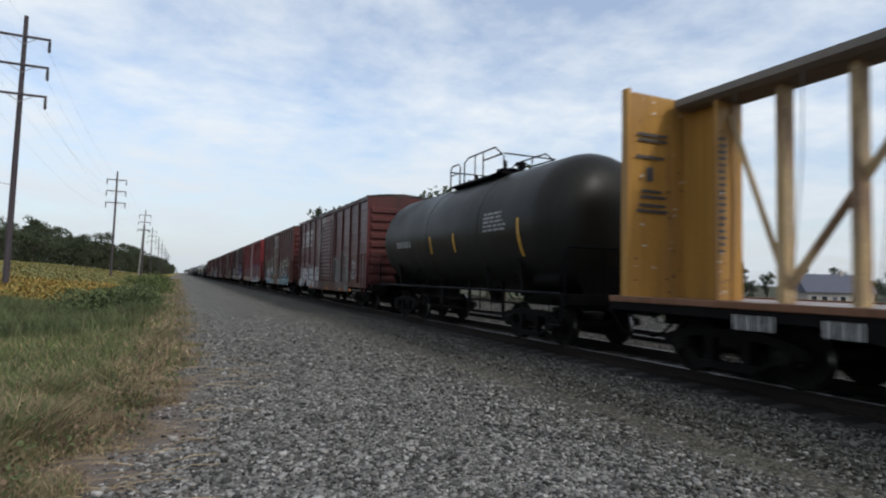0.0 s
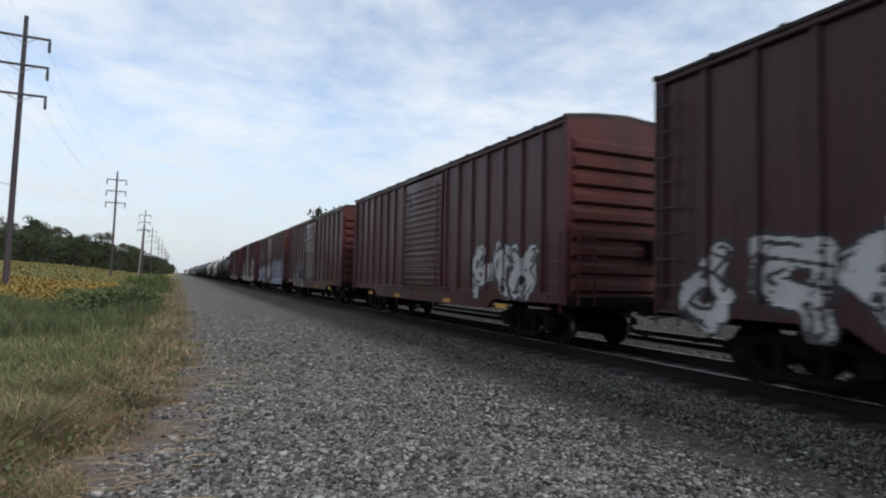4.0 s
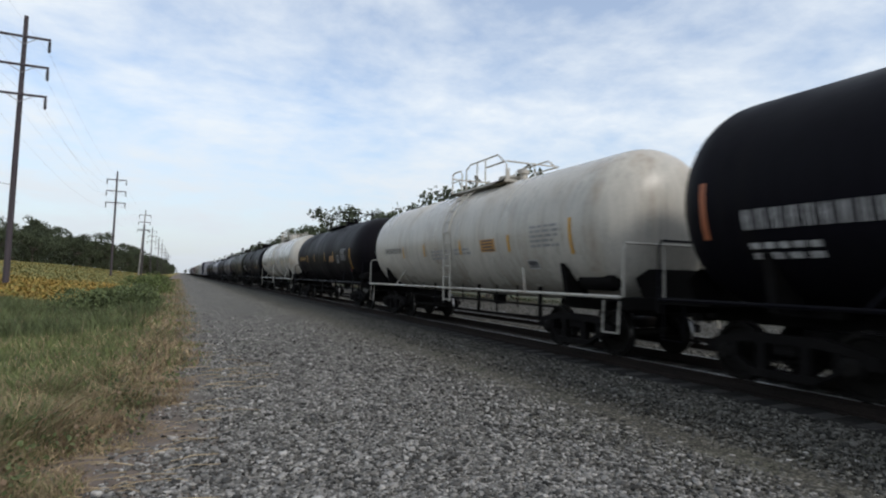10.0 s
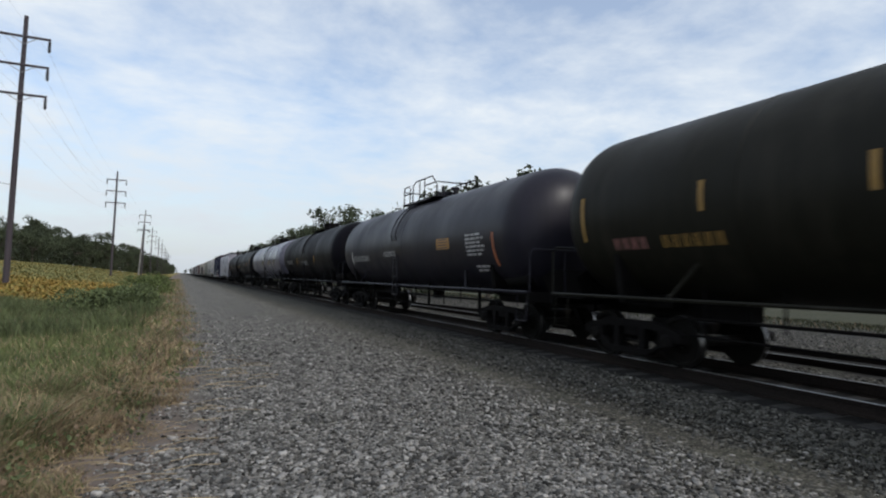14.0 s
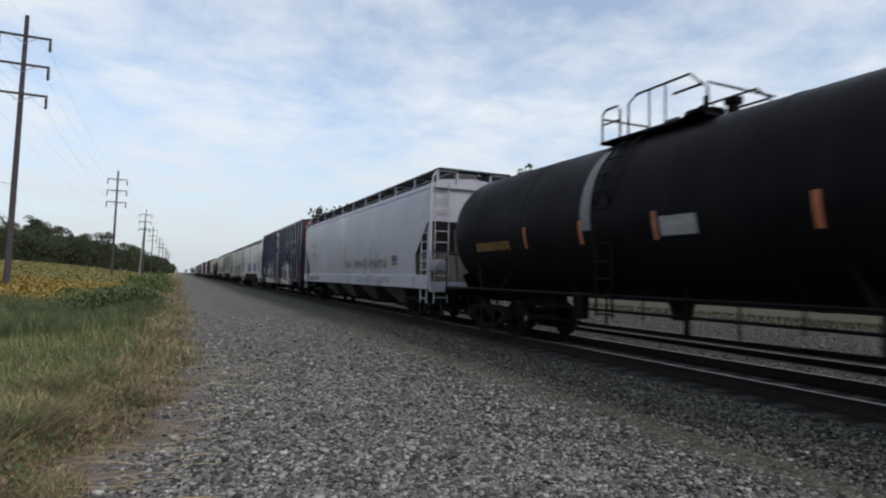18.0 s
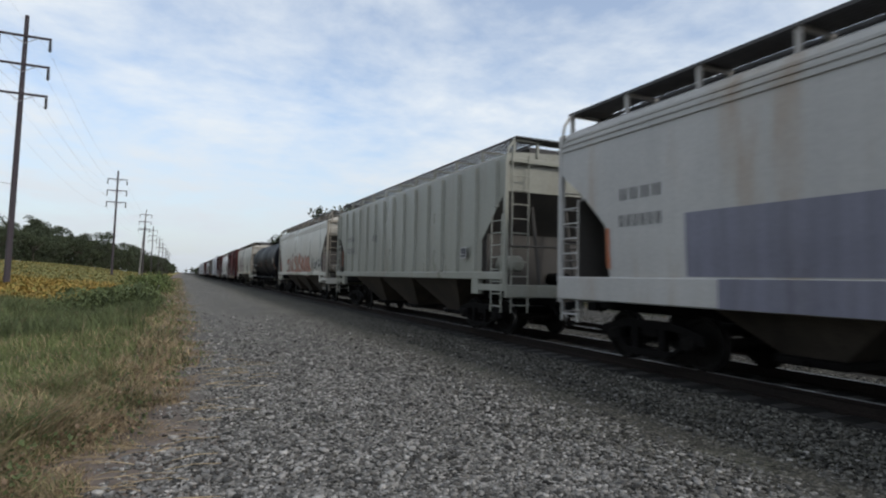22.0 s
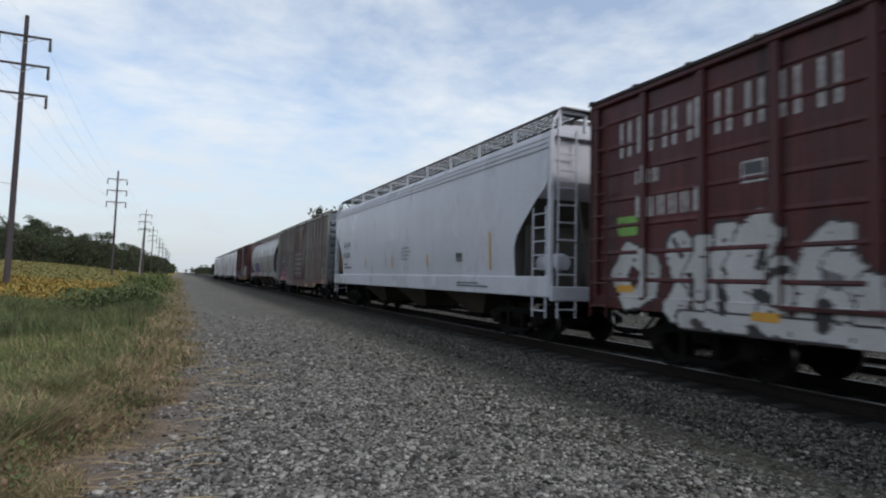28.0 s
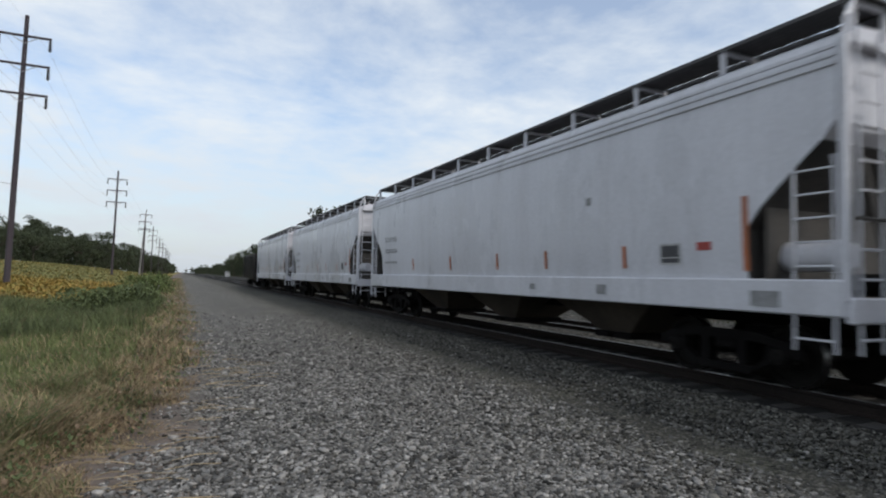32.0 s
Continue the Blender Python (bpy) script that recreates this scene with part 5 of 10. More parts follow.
    for k in range(nr + 1):
        y = -h + 0.04 + (L - 0.08) * k / nr
        pr = [(-1.575, eave - 0.05), (-1.575, eave + 0.035), (-0.8, eave + 0.145), (0, eave + 0.2), (0.8, eave + 0.145), (1.575, eave + 0.035), (1.575, eave - 0.05), (0, eave + 0.12)]
        g.prism(pr[::-1], y - 0.04, y + 0.04, "y")
    part("roof", g, roof_m, car)
    return car, face


def reflectors(car, face, spots, material=None, w=0.46, hgt=0.1):
    for y, z in spots:
        marks(car, "reflector_stripe", [(y - w / 2, y + w / 2, z, z + hgt)], material or REFLECT_Y, face, "yellow reflective stripe" if material is None else "amber reflective stripe", lift=0.012)


# ---------------------------------------------------------------- tank cars
def tank_car(S0, S1, colour, label, R=1.53, cz=2.68, plat=None, trim=None, bands=(), ladder=True, dome="drum", head=0.95, end_rail=True, plat_half=1.5, box_rail=False):
    R, cz = R + 0.05, cz - 0.05
    L = S1 - S0
    h = L / 2
    c = (S0 + S1) / 2
    py = (plat - c) if plat is not None else 0.0
    car = thing("tank_car", label, "tank car", GROUP)
    car["half"] = h + 0.1
    trim = trim or colour

    def face(y, z):
        d = max(-0.999, min(0.999, (z - cz) / R))
        return -R * math.sqrt(1 - d * d)

    prof = [(-h, 0)]
    for k in range(1, 11):
        a = math.pi / 2 * k / 10
        prof.append((-h + head * (1 - math.cos(a)) , R * math.sin(a) ** 0.76))
    prof += [(s, R) for s in np.linspace(-h + head + 0.3, h - head - 0.3, 6)]
    for k in range(10, 0, -1):
        a = math.pi / 2 * k / 10
        prof.append((h - head * (1 - math.cos(a)), R * math.sin(a) ** 0.76))
    prof.append((h, 0))
    part("tank", Geo().lathe(prof, (0, 0, cz), "y", 56), colour, car, smooth=50)
    for b in bands:
        part("weld_band", Geo().lathe([(-0.07, R - 0.01), (-0.06, R + 0.008), (0.06, R + 0.008), (0.07, R - 0.01)], (0, b, cz), "y", 56), colour, car, smooth=50)
    for s in (-1, 1):
        y = s * (h - 1.75)
        g = Geo()
        g.prism([(-1.25, 1.02), (1.25, 1.02), (1.38, cz - 0.75), (1.15, cz - 0.95), (0.7, cz - R + 0.12), (0, cz - R - 0.02), (-0.7, cz - R + 0.12), (-1.15, cz - 0.95), (-1.38, cz - 0.75)], y - 0.07, y + 0.07, "y")
        g.box(-0.6, 0.6, y - 0.5, y + 0.5, 0.95, 1.42)
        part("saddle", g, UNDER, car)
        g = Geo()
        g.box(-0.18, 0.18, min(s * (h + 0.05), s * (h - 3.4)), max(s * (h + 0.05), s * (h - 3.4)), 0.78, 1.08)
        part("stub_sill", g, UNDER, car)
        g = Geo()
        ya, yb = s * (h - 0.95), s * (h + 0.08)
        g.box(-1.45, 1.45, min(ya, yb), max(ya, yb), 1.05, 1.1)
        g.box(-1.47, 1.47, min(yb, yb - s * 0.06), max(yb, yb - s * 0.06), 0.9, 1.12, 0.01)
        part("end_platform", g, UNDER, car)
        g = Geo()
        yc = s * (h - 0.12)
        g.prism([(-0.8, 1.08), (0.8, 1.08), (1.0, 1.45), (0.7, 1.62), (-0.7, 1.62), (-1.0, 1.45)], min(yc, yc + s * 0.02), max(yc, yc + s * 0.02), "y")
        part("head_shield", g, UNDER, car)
        if end_rail:
            g = Geo()
            yy = s * (h + 0.05)
            g.tube([(-1.43, yy, 1.1), (-1.43, yy, 1.95), (-1.36, yy, 2.05), (1.36, yy, 2.05), (1.43, yy, 1.95), (1.43, yy, 1.1)], 0.022, 6)
            for x in (-0.5, 0.5):
                g.tube([(x, yy, 1.1), (x, yy, 2.05)], 0.018, 5)
            part("end_handrail", g, trim, car)
        for x in (-1, 1):
            part("step_stirrup", Geo().tube([(x * 1.42, s * (h - 0.05), 1.06), (x * 1.45, s * (h - 0.05), 0.5), (x * 1.45, s * (h - 0.45), 0.5), (x * 1.42, s * (h - 0.45), 1.06)], 0.018, 5), trim, car)
        truck(car, s * (h - 1.75))
        for k in (-1, 1):
            part("side_brace", Geo().tube([(k * 1.44, s * (h - 3.0), 1.14), (k * 1.22, s * (h - 3.45), 1.75)], 0.03, 5), trim, car)
    couplers(car, h + 0.05, 0.6)
    part("side_handrail", Geo().tube([(-1.46, -h, 1.12), (-1.46, h, 1.12)], 0.032, 6), trim, car)
    part("side_handrail", Geo().tube([(1.46, -h, 1.12), (1.46, h, 1.12)], 0.032, 6), trim, car)
    g = Geo()
    g.lathe([(-0.42, 0), (-0.42, 0.2), (-0.3, 0.24), (0.05, 0.3), (0.05, 0)], (0, py, 1.32), "z", 16)
    g.box(-0.14, 0.14, py - 0.14, py + 0.14, 0.7, 0.95, 0.02)
    part("bottom_outlet", g, UNDER, car, smooth=40)
    part("air_reservoir", Geo().lathe([(-0.55, 0), (-0.5, 0.15), (-0.4, 0.19), (0.4, 0.19), (0.5, 0.15), (0.55, 0)], (-0.95, -h + 1.1, 1.4), "y", 14), UNDER, car, smooth=40)
    g = Geo()
    for k in range(9):
        y = -h + 3.2 + (2 * h - 6.4) * k / 8
        g.tube([(-0.9, y, 0.5 + 0.22 * (k % 3 == 1)), (-0.9, y, cz - R + 0.28)], 0.02 + 0.03 * (k % 3 == 0), 5)
    g.tube([(-0.9, -h + 2.6, 0.82), (-0.9, h - 2.6, 0.82)], 0.028, 6)
    g.tube([(-0.9, -h + 2.9, 0.56), (-0.9, py, 0.52), (-0.9, h - 2.9, 0.56)], 0.02, 6)
    part("brake_pipe", g, UNDER, car)
    part("cable_bracket", Geo().box(-0.98, -0.8, py + 1.6, py + 1.85, 0.62, 1.15, 0.02), UNDER, car)
    # platform on top
    zt = cz + R
    pl = part("top_platform", Geo().box(-0.85, -0.35, py - plat_half, py + plat_half, zt - 0.1, zt - 0.05).box(0.35, 0.85, py - plat_half, py + plat_half, zt - 0.1, zt - 0.05)
              .box(-0.85, 0.85, py - plat_half, py - plat_half + 0.5, zt - 0.1, zt - 0.05).box(-0.85, 0.85, py + plat_half - 0.5, py + plat_half, zt - 0.1, zt - 0.05), trim if dome != "drum" else UNDER, car)
    tr = UNDER if "black" in trim.name else trim
    for x in (-0.8, 0.8):
        rails = []
        top = zt + 0.66
        if box_rail:
            e, w = py - plat_half, py + plat_half
            rails.append(([(x, e, zt - 0.05), (x, e, top - 0.06), (x, e + 0.07, top), (x, py + 0.3 * plat_half, top), (x, py + 0.36 * plat_half, top - 0.1), (x, py + 0.36 * plat_half, zt - 0.05)], 0.024))
            rails.append(([(x, py + 0.55 * plat_half, zt - 0.05), (x, py + 0.55 * plat_half, top - 0.2), (x, py + 0.6 * plat_half, top - 0.13), (x, w - 0.06, top - 0.13), (x, w, top - 0.2), (x, w, zt - 0.05)], 0.024))
            rails.append(([(x, py - 0.25 * plat_half, zt - 0.05), (x, py - 0.25 * plat_half, top)], 0.022))
        else:
            rails.append(([(x, py - plat_half, zt - 0.05), (x, py - plat_half, zt + 0.34), (x, py - plat_half + 0.12, zt + 0.42), (x, py - 0.55, zt + 0.42)], 0.022))
            rails.append(([(x, py - plat_half + 0.1, zt + 0.42), (x, py - plat_half * 0.72, top), (x, py + plat_half * 0.25, top), (x, py + plat_half * 0.42, top - 0.12), (x, py + plat_half * 0.42, zt - 0.05)], 0.022))
            rails.append(([(x, py + plat_half * 0.6, zt - 0.05), (x, py + plat_half * 0.6, top - 0.18), (x, py + plat_half * 0.66, top - 0.08), (x, py + plat_half - 0.1, top - 0.08), (x, py + plat_half, top - 0.16), (x, py + plat_half, zt - 0.05)], 0.022))
            rails.append(([(x, py + plat_half * 0.6, zt + 0.3), (x, py + plat_half, zt + 0.3)], 0.018))
            for yy in (-0.3, 0.0):
                rails.append(([(x, py + yy * plat_half, zt - 0.05), (x, py + yy * plat_half, top)], 0.018))
        for path, r in rails:
            part("platform_rail", Geo().tube(path, r, 6), tr, pl)
    for yy in (py + plat_half, py - plat_half):
        part("platform_rail", Geo().tube([(-0.8, yy, zt + (0.6 if box_rail else 0.42)), (0.8, yy, zt + (0.6 if box_rail else 0.42))], 0.02, 6), tr, pl)
    g = Geo()
    if dome == "drum":
        g.lathe([(-0.1, 0.42), (0.34, 0.42), (0.36, 0.46), (0.42, 0.46), (0.44, 0.4), (0.47, 0)], (0, py, zt - 0.05), "z", 24)
    elif dome == "low":
        g.lathe([(-0.1, 0.3), (0.2, 0.3), (0.22, 0.34), (0.28, 0.34), (0.3, 0.0)], (0, py - 0.5, zt - 0.05), "z", 20)
    else:
        g.lathe([(-0.1, 0.36), (0.46, 0.36), (0.48, 0.3), (0.52, 0)], (0, py + 0.3, zt - 0.05), "z", 24)
    part("manway", g, trim if dome != "drum" else UNDER, car, smooth=40)
    g = Geo()
    g.lathe([(-0.1, 0.1), (0.25, 0.1), (0.26, 0.15), (0.36, 0.15), (0.38, 0)], (0.1, py - 1.0, zt), "z", 14)
    g.lathe([(-0.1, 0.05), (0.4, 0.05), (0.45, 0.0)], (-0.25, py - 0.75, zt), "z", 10)
    part("relief_valve", g, trim, car, smooth=40)
    if ladder:
        g = Geo()
        for yy in (py + 0.0 + plat_half * 0.1, py + plat_half * 0.1 + 0.42):
            pts = [(-1.5, yy, 0.75), (-1.53, yy, cz)]
            for a in range(1, 7):
                t = math.radians(a * 11)
                pts.append((-(R + 0.07) * math.cos(t), yy, cz + (R + 0.07) * math.sin(t)))
            g.tube(pts, 0.024, 5)
        for k in range(11):
            z = 0.8 + k * 0.31
            x = -1.52 if z < cz else -(R + 0.07) * math.sqrt(max(0.05, 1 - ((z - cz) / (R + 0.07)) ** 2))
            g.tube([(x, py + plat_half * 0.1, z), (x, py + plat_half * 0.1 + 0.42, z)], 0.018, 5)
        part("side_ladder", g, trim, car)
    return car, face


def stripes(car, face, ys, z0=2.12, z1=2.52, material=None, w=0.09):
    for y in ys:
        marks(car, "reflector_stripe", [(y - w / 2, y + w / 2, z0, z1)], material or REFLECT_Y, face, "upright reflective stripe", lift=0.012)


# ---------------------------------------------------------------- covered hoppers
# grime tone that also carries the shade of the recessed hopper ends
SLOPE = surface("slope_sheet_grime_shade", [(0.3, (0.032, 0.03, 0.027)), (0.7, (0.085, 0.077, 0.069))], scale=(1.2, 1.2, 0.4), rough=0.8, bump=0.1)

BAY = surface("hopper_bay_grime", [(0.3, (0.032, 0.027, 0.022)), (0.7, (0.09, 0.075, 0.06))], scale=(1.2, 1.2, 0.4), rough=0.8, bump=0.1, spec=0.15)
END_PINK = surface("end_plate_pinkish", [(0.3, (0.085, 0.052, 0.045)), (0.7, (0.19, 0.135, 0.118))], scale=(1.6, 1.6, 0.5), rough=0.7, bump=0.1)
END_GREY = surface("end_plate_grey", [(0.3, (0.1, 0.097, 0.093)), (0.7, (0.17, 0.163, 0.158))], scale=(1.0, 1.0, 0.4), rough=0.7, bump=0.1)


def hopper(S0, S1, colour, label, style="smooth", sill_colour=None, under=None, end_dark=True, ribs=14, bays=3, board=True, frame_colour=None, tall=0.0, inset=0.45, cut=0.0, openwork=False, ridges=3):
    L = S1 - S0
    h = L / 2
    car = thing("covered_hopper", label, "hopper car", GROUP)
    car["half"] = h
    sill_m = sill_colour or colour
    under = under or BAY
    fm = frame_colour or colour
    rows = {  # half width and height, from the sill up
        "smooth": [(1.46, 1.40), (1.50, 1.9), (1.52, 2.6), (1.52, 3.3), (1.50, 3.9), (1.47, 4.08), (1.38, 4.27), (1.1, 4.41), (0.0, 4.5)],
        "ribbed": [(1.46, 1.55), (1.46, 2.4), (1.46, 3.3), (1.46, 4.2), (1.44, 4.3), (1.35, 4.36), (1.0, 4.4), (0.6, 4.42), (0.0, 4.45)],
        "round": [(1.30, 1.40), (1.46, 1.8), (1.53, 2.4), (1.53, 2.95), (1.47, 3.5), (1.33, 4.0), (1.12, 4.3), (0.7, 4.5), (0.0, 4.56)],
    }["round" if style == "round" else "ribbed" if style == "ribbed" else "smooth"]
    rows = [(a, z + tall * smoothstep(2.6, 3.8, z)) for a, z in rows]

    def face(y, z):
        for (a, za), (b, zb) in zip(rows, rows[1:]):
            if z <= zb:
                t = max(0.0, (z - za) / (zb - za))
                return -(a + (b - a) * t)
        return -0.1

    def reach(z, end=-1):
        """How far the body runs towards the ends: full at the roof, cut back under the slope sheets."""
        if style == "round" and cut and end > 0:
            return h - 0.5 - 1.5 * max(0.0, min(1.0, (3.3 - z) / 1.6)) ** 1.3
        if style == "round" and cut:
            return h - float(np.interp(z, (1.5, 2.0, 2.5, 2.9, 4.06, 4.5), (2.45, 2.38, 2.2, 1.9, 0.85, 0.7)))
        if style == "round":
            return h - inset - 1.5 * max(0.0, min(1.0, (4.3 - z) / 2.8))
        if style == "seams":
            return h - 0.1 - 1.12 * max(0.0, min(1.0, (3.62 - z) / 1.15)) ** 0.85
        if style == "ribbed":
            return h - 0.12 - max(0.0, min(1.1, 3.45 - z))
        return h - 0.12 - (1.05 + 0.3 * cut) * max(0.0, min(1.0, (3.1 + 0.3 * cut - z) / (1.0 + 0.12 * cut))) ** (1.0 - 0.2 * cut)

    zs = sorted(set([float(z) for _, z in rows] + [1.7, 2.1, 2.35, 2.5, 2.75, 2.9, 3.1, 3.3, 3.45, 3.55]))
    zs = [z for z in zs if z >= rows[0][1]]
    ny = 25
    g = Geo()
    grid = []
    for z in zs:
        e = reach(z)
        x = -face(0, z) if z < rows[-1][1] else 0.0
        grid.append((x, e, z, reach(z, 1)))
    for side in (-1, 1):
        k0 = len(g.v)
        for x, e, z, e1 in grid:
            for j in range(ny):
                g.v.append((side * x, -e + (e + e1) * j / (ny - 1), z))
        for i in range(len(grid) - 1):
            for j in range(ny - 1):
                a = k0 + i * ny + j
                q = (a, a + 1, a + ny + 1, a + ny)
                g.f.append(q if side > 0 else q[::-1])
                g.mi.append(0)
    # slope sheets and end faces
    for s in (-1, 1):
        k0 = len(g.v)
        for x, e, z, e1 in grid:
            y = -e if s < 0 else e1
            g.v += [(-x, y, z), (x, y, z)]
        for i in range(len(grid) - 1):
            a = k0 + 2 * i
            q = (a, a + 1, a + 3, a + 2)
            g.f.append(q if s < 0 else q[::-1])
            # lower end face takes the dark tone: recess shade put into the colour
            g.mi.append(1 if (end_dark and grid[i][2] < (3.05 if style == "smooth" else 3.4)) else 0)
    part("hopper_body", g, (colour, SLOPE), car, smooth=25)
    if style == "seams":
        for s in (-1, 1):
            for e in (-1,):
                part("end_side_plate", Geo().box(s * 1.4, s * 1.44, min(e * (h - 1.25), e * (h - 0.62)), max(e * (h - 1.25), e * (h - 0.62)), 1.2, 2.5, 0.01), END_PINK, car, "grimy pinkish end plate")
    for e in (-1, 1):
        yb = e * (h - (2.0 if style == "round" else 1.1 if e < 0 else 0.5))
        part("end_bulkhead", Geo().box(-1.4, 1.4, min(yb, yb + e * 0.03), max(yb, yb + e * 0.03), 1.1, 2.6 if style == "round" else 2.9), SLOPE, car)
        if style == "round" and cut:
            for s in (-1, 1):
                edge = 0.1 if e < 0 else 0.52
                prof = [(e * (h - 2.6), 1.3), (e * (h - edge), 1.3), (e * (h - edge), 4.15 if e < 0 else 3.0), (e * (h - 0.95), 4.15 if e < 0 else 3.0), (e * (h - 2.6), 2.4)]
                plate = part("end_side_plate", Geo().prism(prof if e * s > 0 else prof[::-1], s * 1.27, s * 1.31, "x"), END_GREY, car, "dull grey end plate")
                part("access_hole", Geo().lathe([(-0.012, 0), (-0.012, 0.17), (0.012, 0.17), (0.012, 0)], (s * 1.315, e * (h - 0.32 - edge), 1.68), "x", 18), UNDER, plate)
    if style == "ribbed":
        for k in range(ribs):
            y = -h + 0.5 + (L - 1.0) * k / (ribs - 1)
            lo = 1.55 if abs(y) < h - 1.22 else (2.35 + (abs(y) - (h - 1.22)) * 1.0)
            for s in (-1, 1):
                o = part("side_rib", shared(("side_rib", colour.name, round(lo, 1)), lambda: Geo().prism([(-1.46, -0.1), (-1.535, -0.06), (-1.535, 0.06), (-1.46, 0.1)], lo + 0.02, 4.2, "z"), colour), None, car)
                o.matrix_basis = pose(0, y, 0, 0, 0, 0 if s < 0 else 180)
    if style == "seams":
        for k in range(1, 9):
            y = -h + L * k / 9
            marks(car, "weld_seam", [(y - 0.02, y + 0.02, 1.46, 3.82 + tall)], LETTER_G, face)
    if style in ("smooth", "seams"):
        for z, d in ((4.12 + tall, 0.028), (4.01 + tall, 0.03), (3.9 + tall, 0.03))[:ridges]:
            x = face(0, z)
            part("eave_ridge", Geo().prism([(x - d, z - 0.012), (x - d, z + 0.03), (x + 0.03, z + 0.045), (x + 0.03, z - 0.03)], -h + 0.13, h - 0.13, "y").mirror_x(), colour, car)
    # side sills
    zb, zt_ = (1.02, 1.45) if style in ("smooth",) else (1.36, 1.55) if style in ("seams", "ribbed") else (1.17, 1.48)
    for s in (-1, 1):
        g = Geo().box(s * 1.545, s * 1.40, -h + 0.05, h - 0.05, zb, zt_, 0.02)
        if zb > 1.1:
            for yy in (-1, 1):
                g.box(s * 1.54, s * 1.40, yy * (h - 1.6), yy * (h - 1.25), 1.0, zb + 0.02)
                g.box(s * 1.53, s * 1.40, yy * (h - 1.3), yy * (h - 0.05), 1.1, 1.25)
        part("side_sill", g, sill_m, car)
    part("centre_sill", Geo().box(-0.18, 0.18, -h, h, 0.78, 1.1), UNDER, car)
    # bays
    n = bays
    span = (L - 5.6) / n
    for k in range(n):
        y = -(L - 5.6) / 2 + span * (k + 0.5)
        a, b = span / 2 - 0.02, 0.42
        top, bot = 1.38, 0.42
        g = Geo()
        g.add([(-1.38, y - a, top), (1.38, y - a, top), (1.38, y + a, top), (-1.38, y + a, top),
               (-0.62, y - b, bot), (0.62, y - b, bot), (0.62, y + b, bot), (-0.62, y + b, bot)],
              [(3, 2, 1, 0), (0, 1, 5, 4), (1, 2, 6, 5), (2, 3, 7, 6), (3, 0, 4, 7), (4, 5, 6, 7)])
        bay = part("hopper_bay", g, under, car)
        part("outlet_gate", Geo().box(-0.72, 0.72, y - 0.5, y + 0.5, 0.30, 0.42, 0.02).tube([(-0.85, y, 0.36), (0.85, y, 0.36)], 0.04, 8), UNDER, bay)
    # ends
    for s in (-1, 1):
        y = s * (h - 0.06)
        part("end_sill", Geo().box(-1.5, 1.5, min(y, y + s * 0.1), max(y, y + s * 0.1), 0.95, 1.25, 0.02), sill_m, car)
        part("end_platform", Geo().box(-1.45, 1.45, min(s * (h - 1.25), y), max(s * (h - 1.25), y), 1.08, 1.13), UNDER, car)
        for x in (-1.47, 1.47):
            part("corner_post", Geo().box(x - 0.05, x + 0.05, y - 0.05, y + 0.05, 1.2, 4.2 + tall, 0.012), fm, car)
            sgn = 1 if x > 0 else -1
            part("side_ladder", ladder_geo((x + sgn * 0.04, y - s * 0.1, 0.6), (x + sgn * 0.04, y - s * 0.1, 2.9), (0, -s * 0.48, 0), 8), fm, car)
        part("end_beam", Geo().box(-1.5, 1.5, y - 0.05, y + 0.05, 4.12 + tall, 4.24 + tall, 0.01), fm, car)
        g = ladder_geo((-1.35, y + s * 0.08, 0.6), (-1.35, y + s * 0.08, 4.3 + tall), (0.45, 0, 0), 11)
        part("end_ladder", g, fm, car)
        g = Geo()
        for x in (-0.5, 0.5):
            g.tube([(x, y, 1.2), (x, y - s * 0.4, 3.2)], 0.045, 6)
        g.tube([(-1.4, y + s * 0.1, 2.15), (1.4, y + s * 0.1, 2.15)], 0.02, 6)
        part("end_brace", g, SLOPE, car)
        truck(car, s * (h - 2.0))
    part("air_reservoir", Geo().lathe([(-0.5, 0), (-0.46, 0.16), (-0.38, 0.2), (0.38, 0.2), (0.46, 0.16), (0.5, 0)], (-0.95, -h + 0.75, 1.75), "y", 16), fm, car, smooth=40)
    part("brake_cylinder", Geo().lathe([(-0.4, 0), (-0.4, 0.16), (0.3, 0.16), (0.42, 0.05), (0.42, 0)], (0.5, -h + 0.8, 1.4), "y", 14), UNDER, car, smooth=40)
    couplers(car, h)
    # roof: hatches and running boards
    g = Geo()
    zr = rows[-1][1]
    ct = zr + 0.1 if style == "round" else zr + 0.26
    g.box(-0.44, 0.44, -h + 0.7, h - 0.7, zr - 0.1, ct, 0.02)
    part("hatch_coaming", g, GRATE, car)
    nh = 8
    for k in range(nh):
        y = -h + 1.0 + (L - 2.0) * (k + 0.5) / nh
        part("roof_hatch", shared(("roof_hatch", fm.name, round(L / nh, 2), ct), lambda: Geo().box(-0.36, 0.36, -L / nh / 2 + 0.14, L / nh / 2 - 0.14, ct, ct + 0.07, 0.02), GRATE), None, car, at=(0, y, 0))
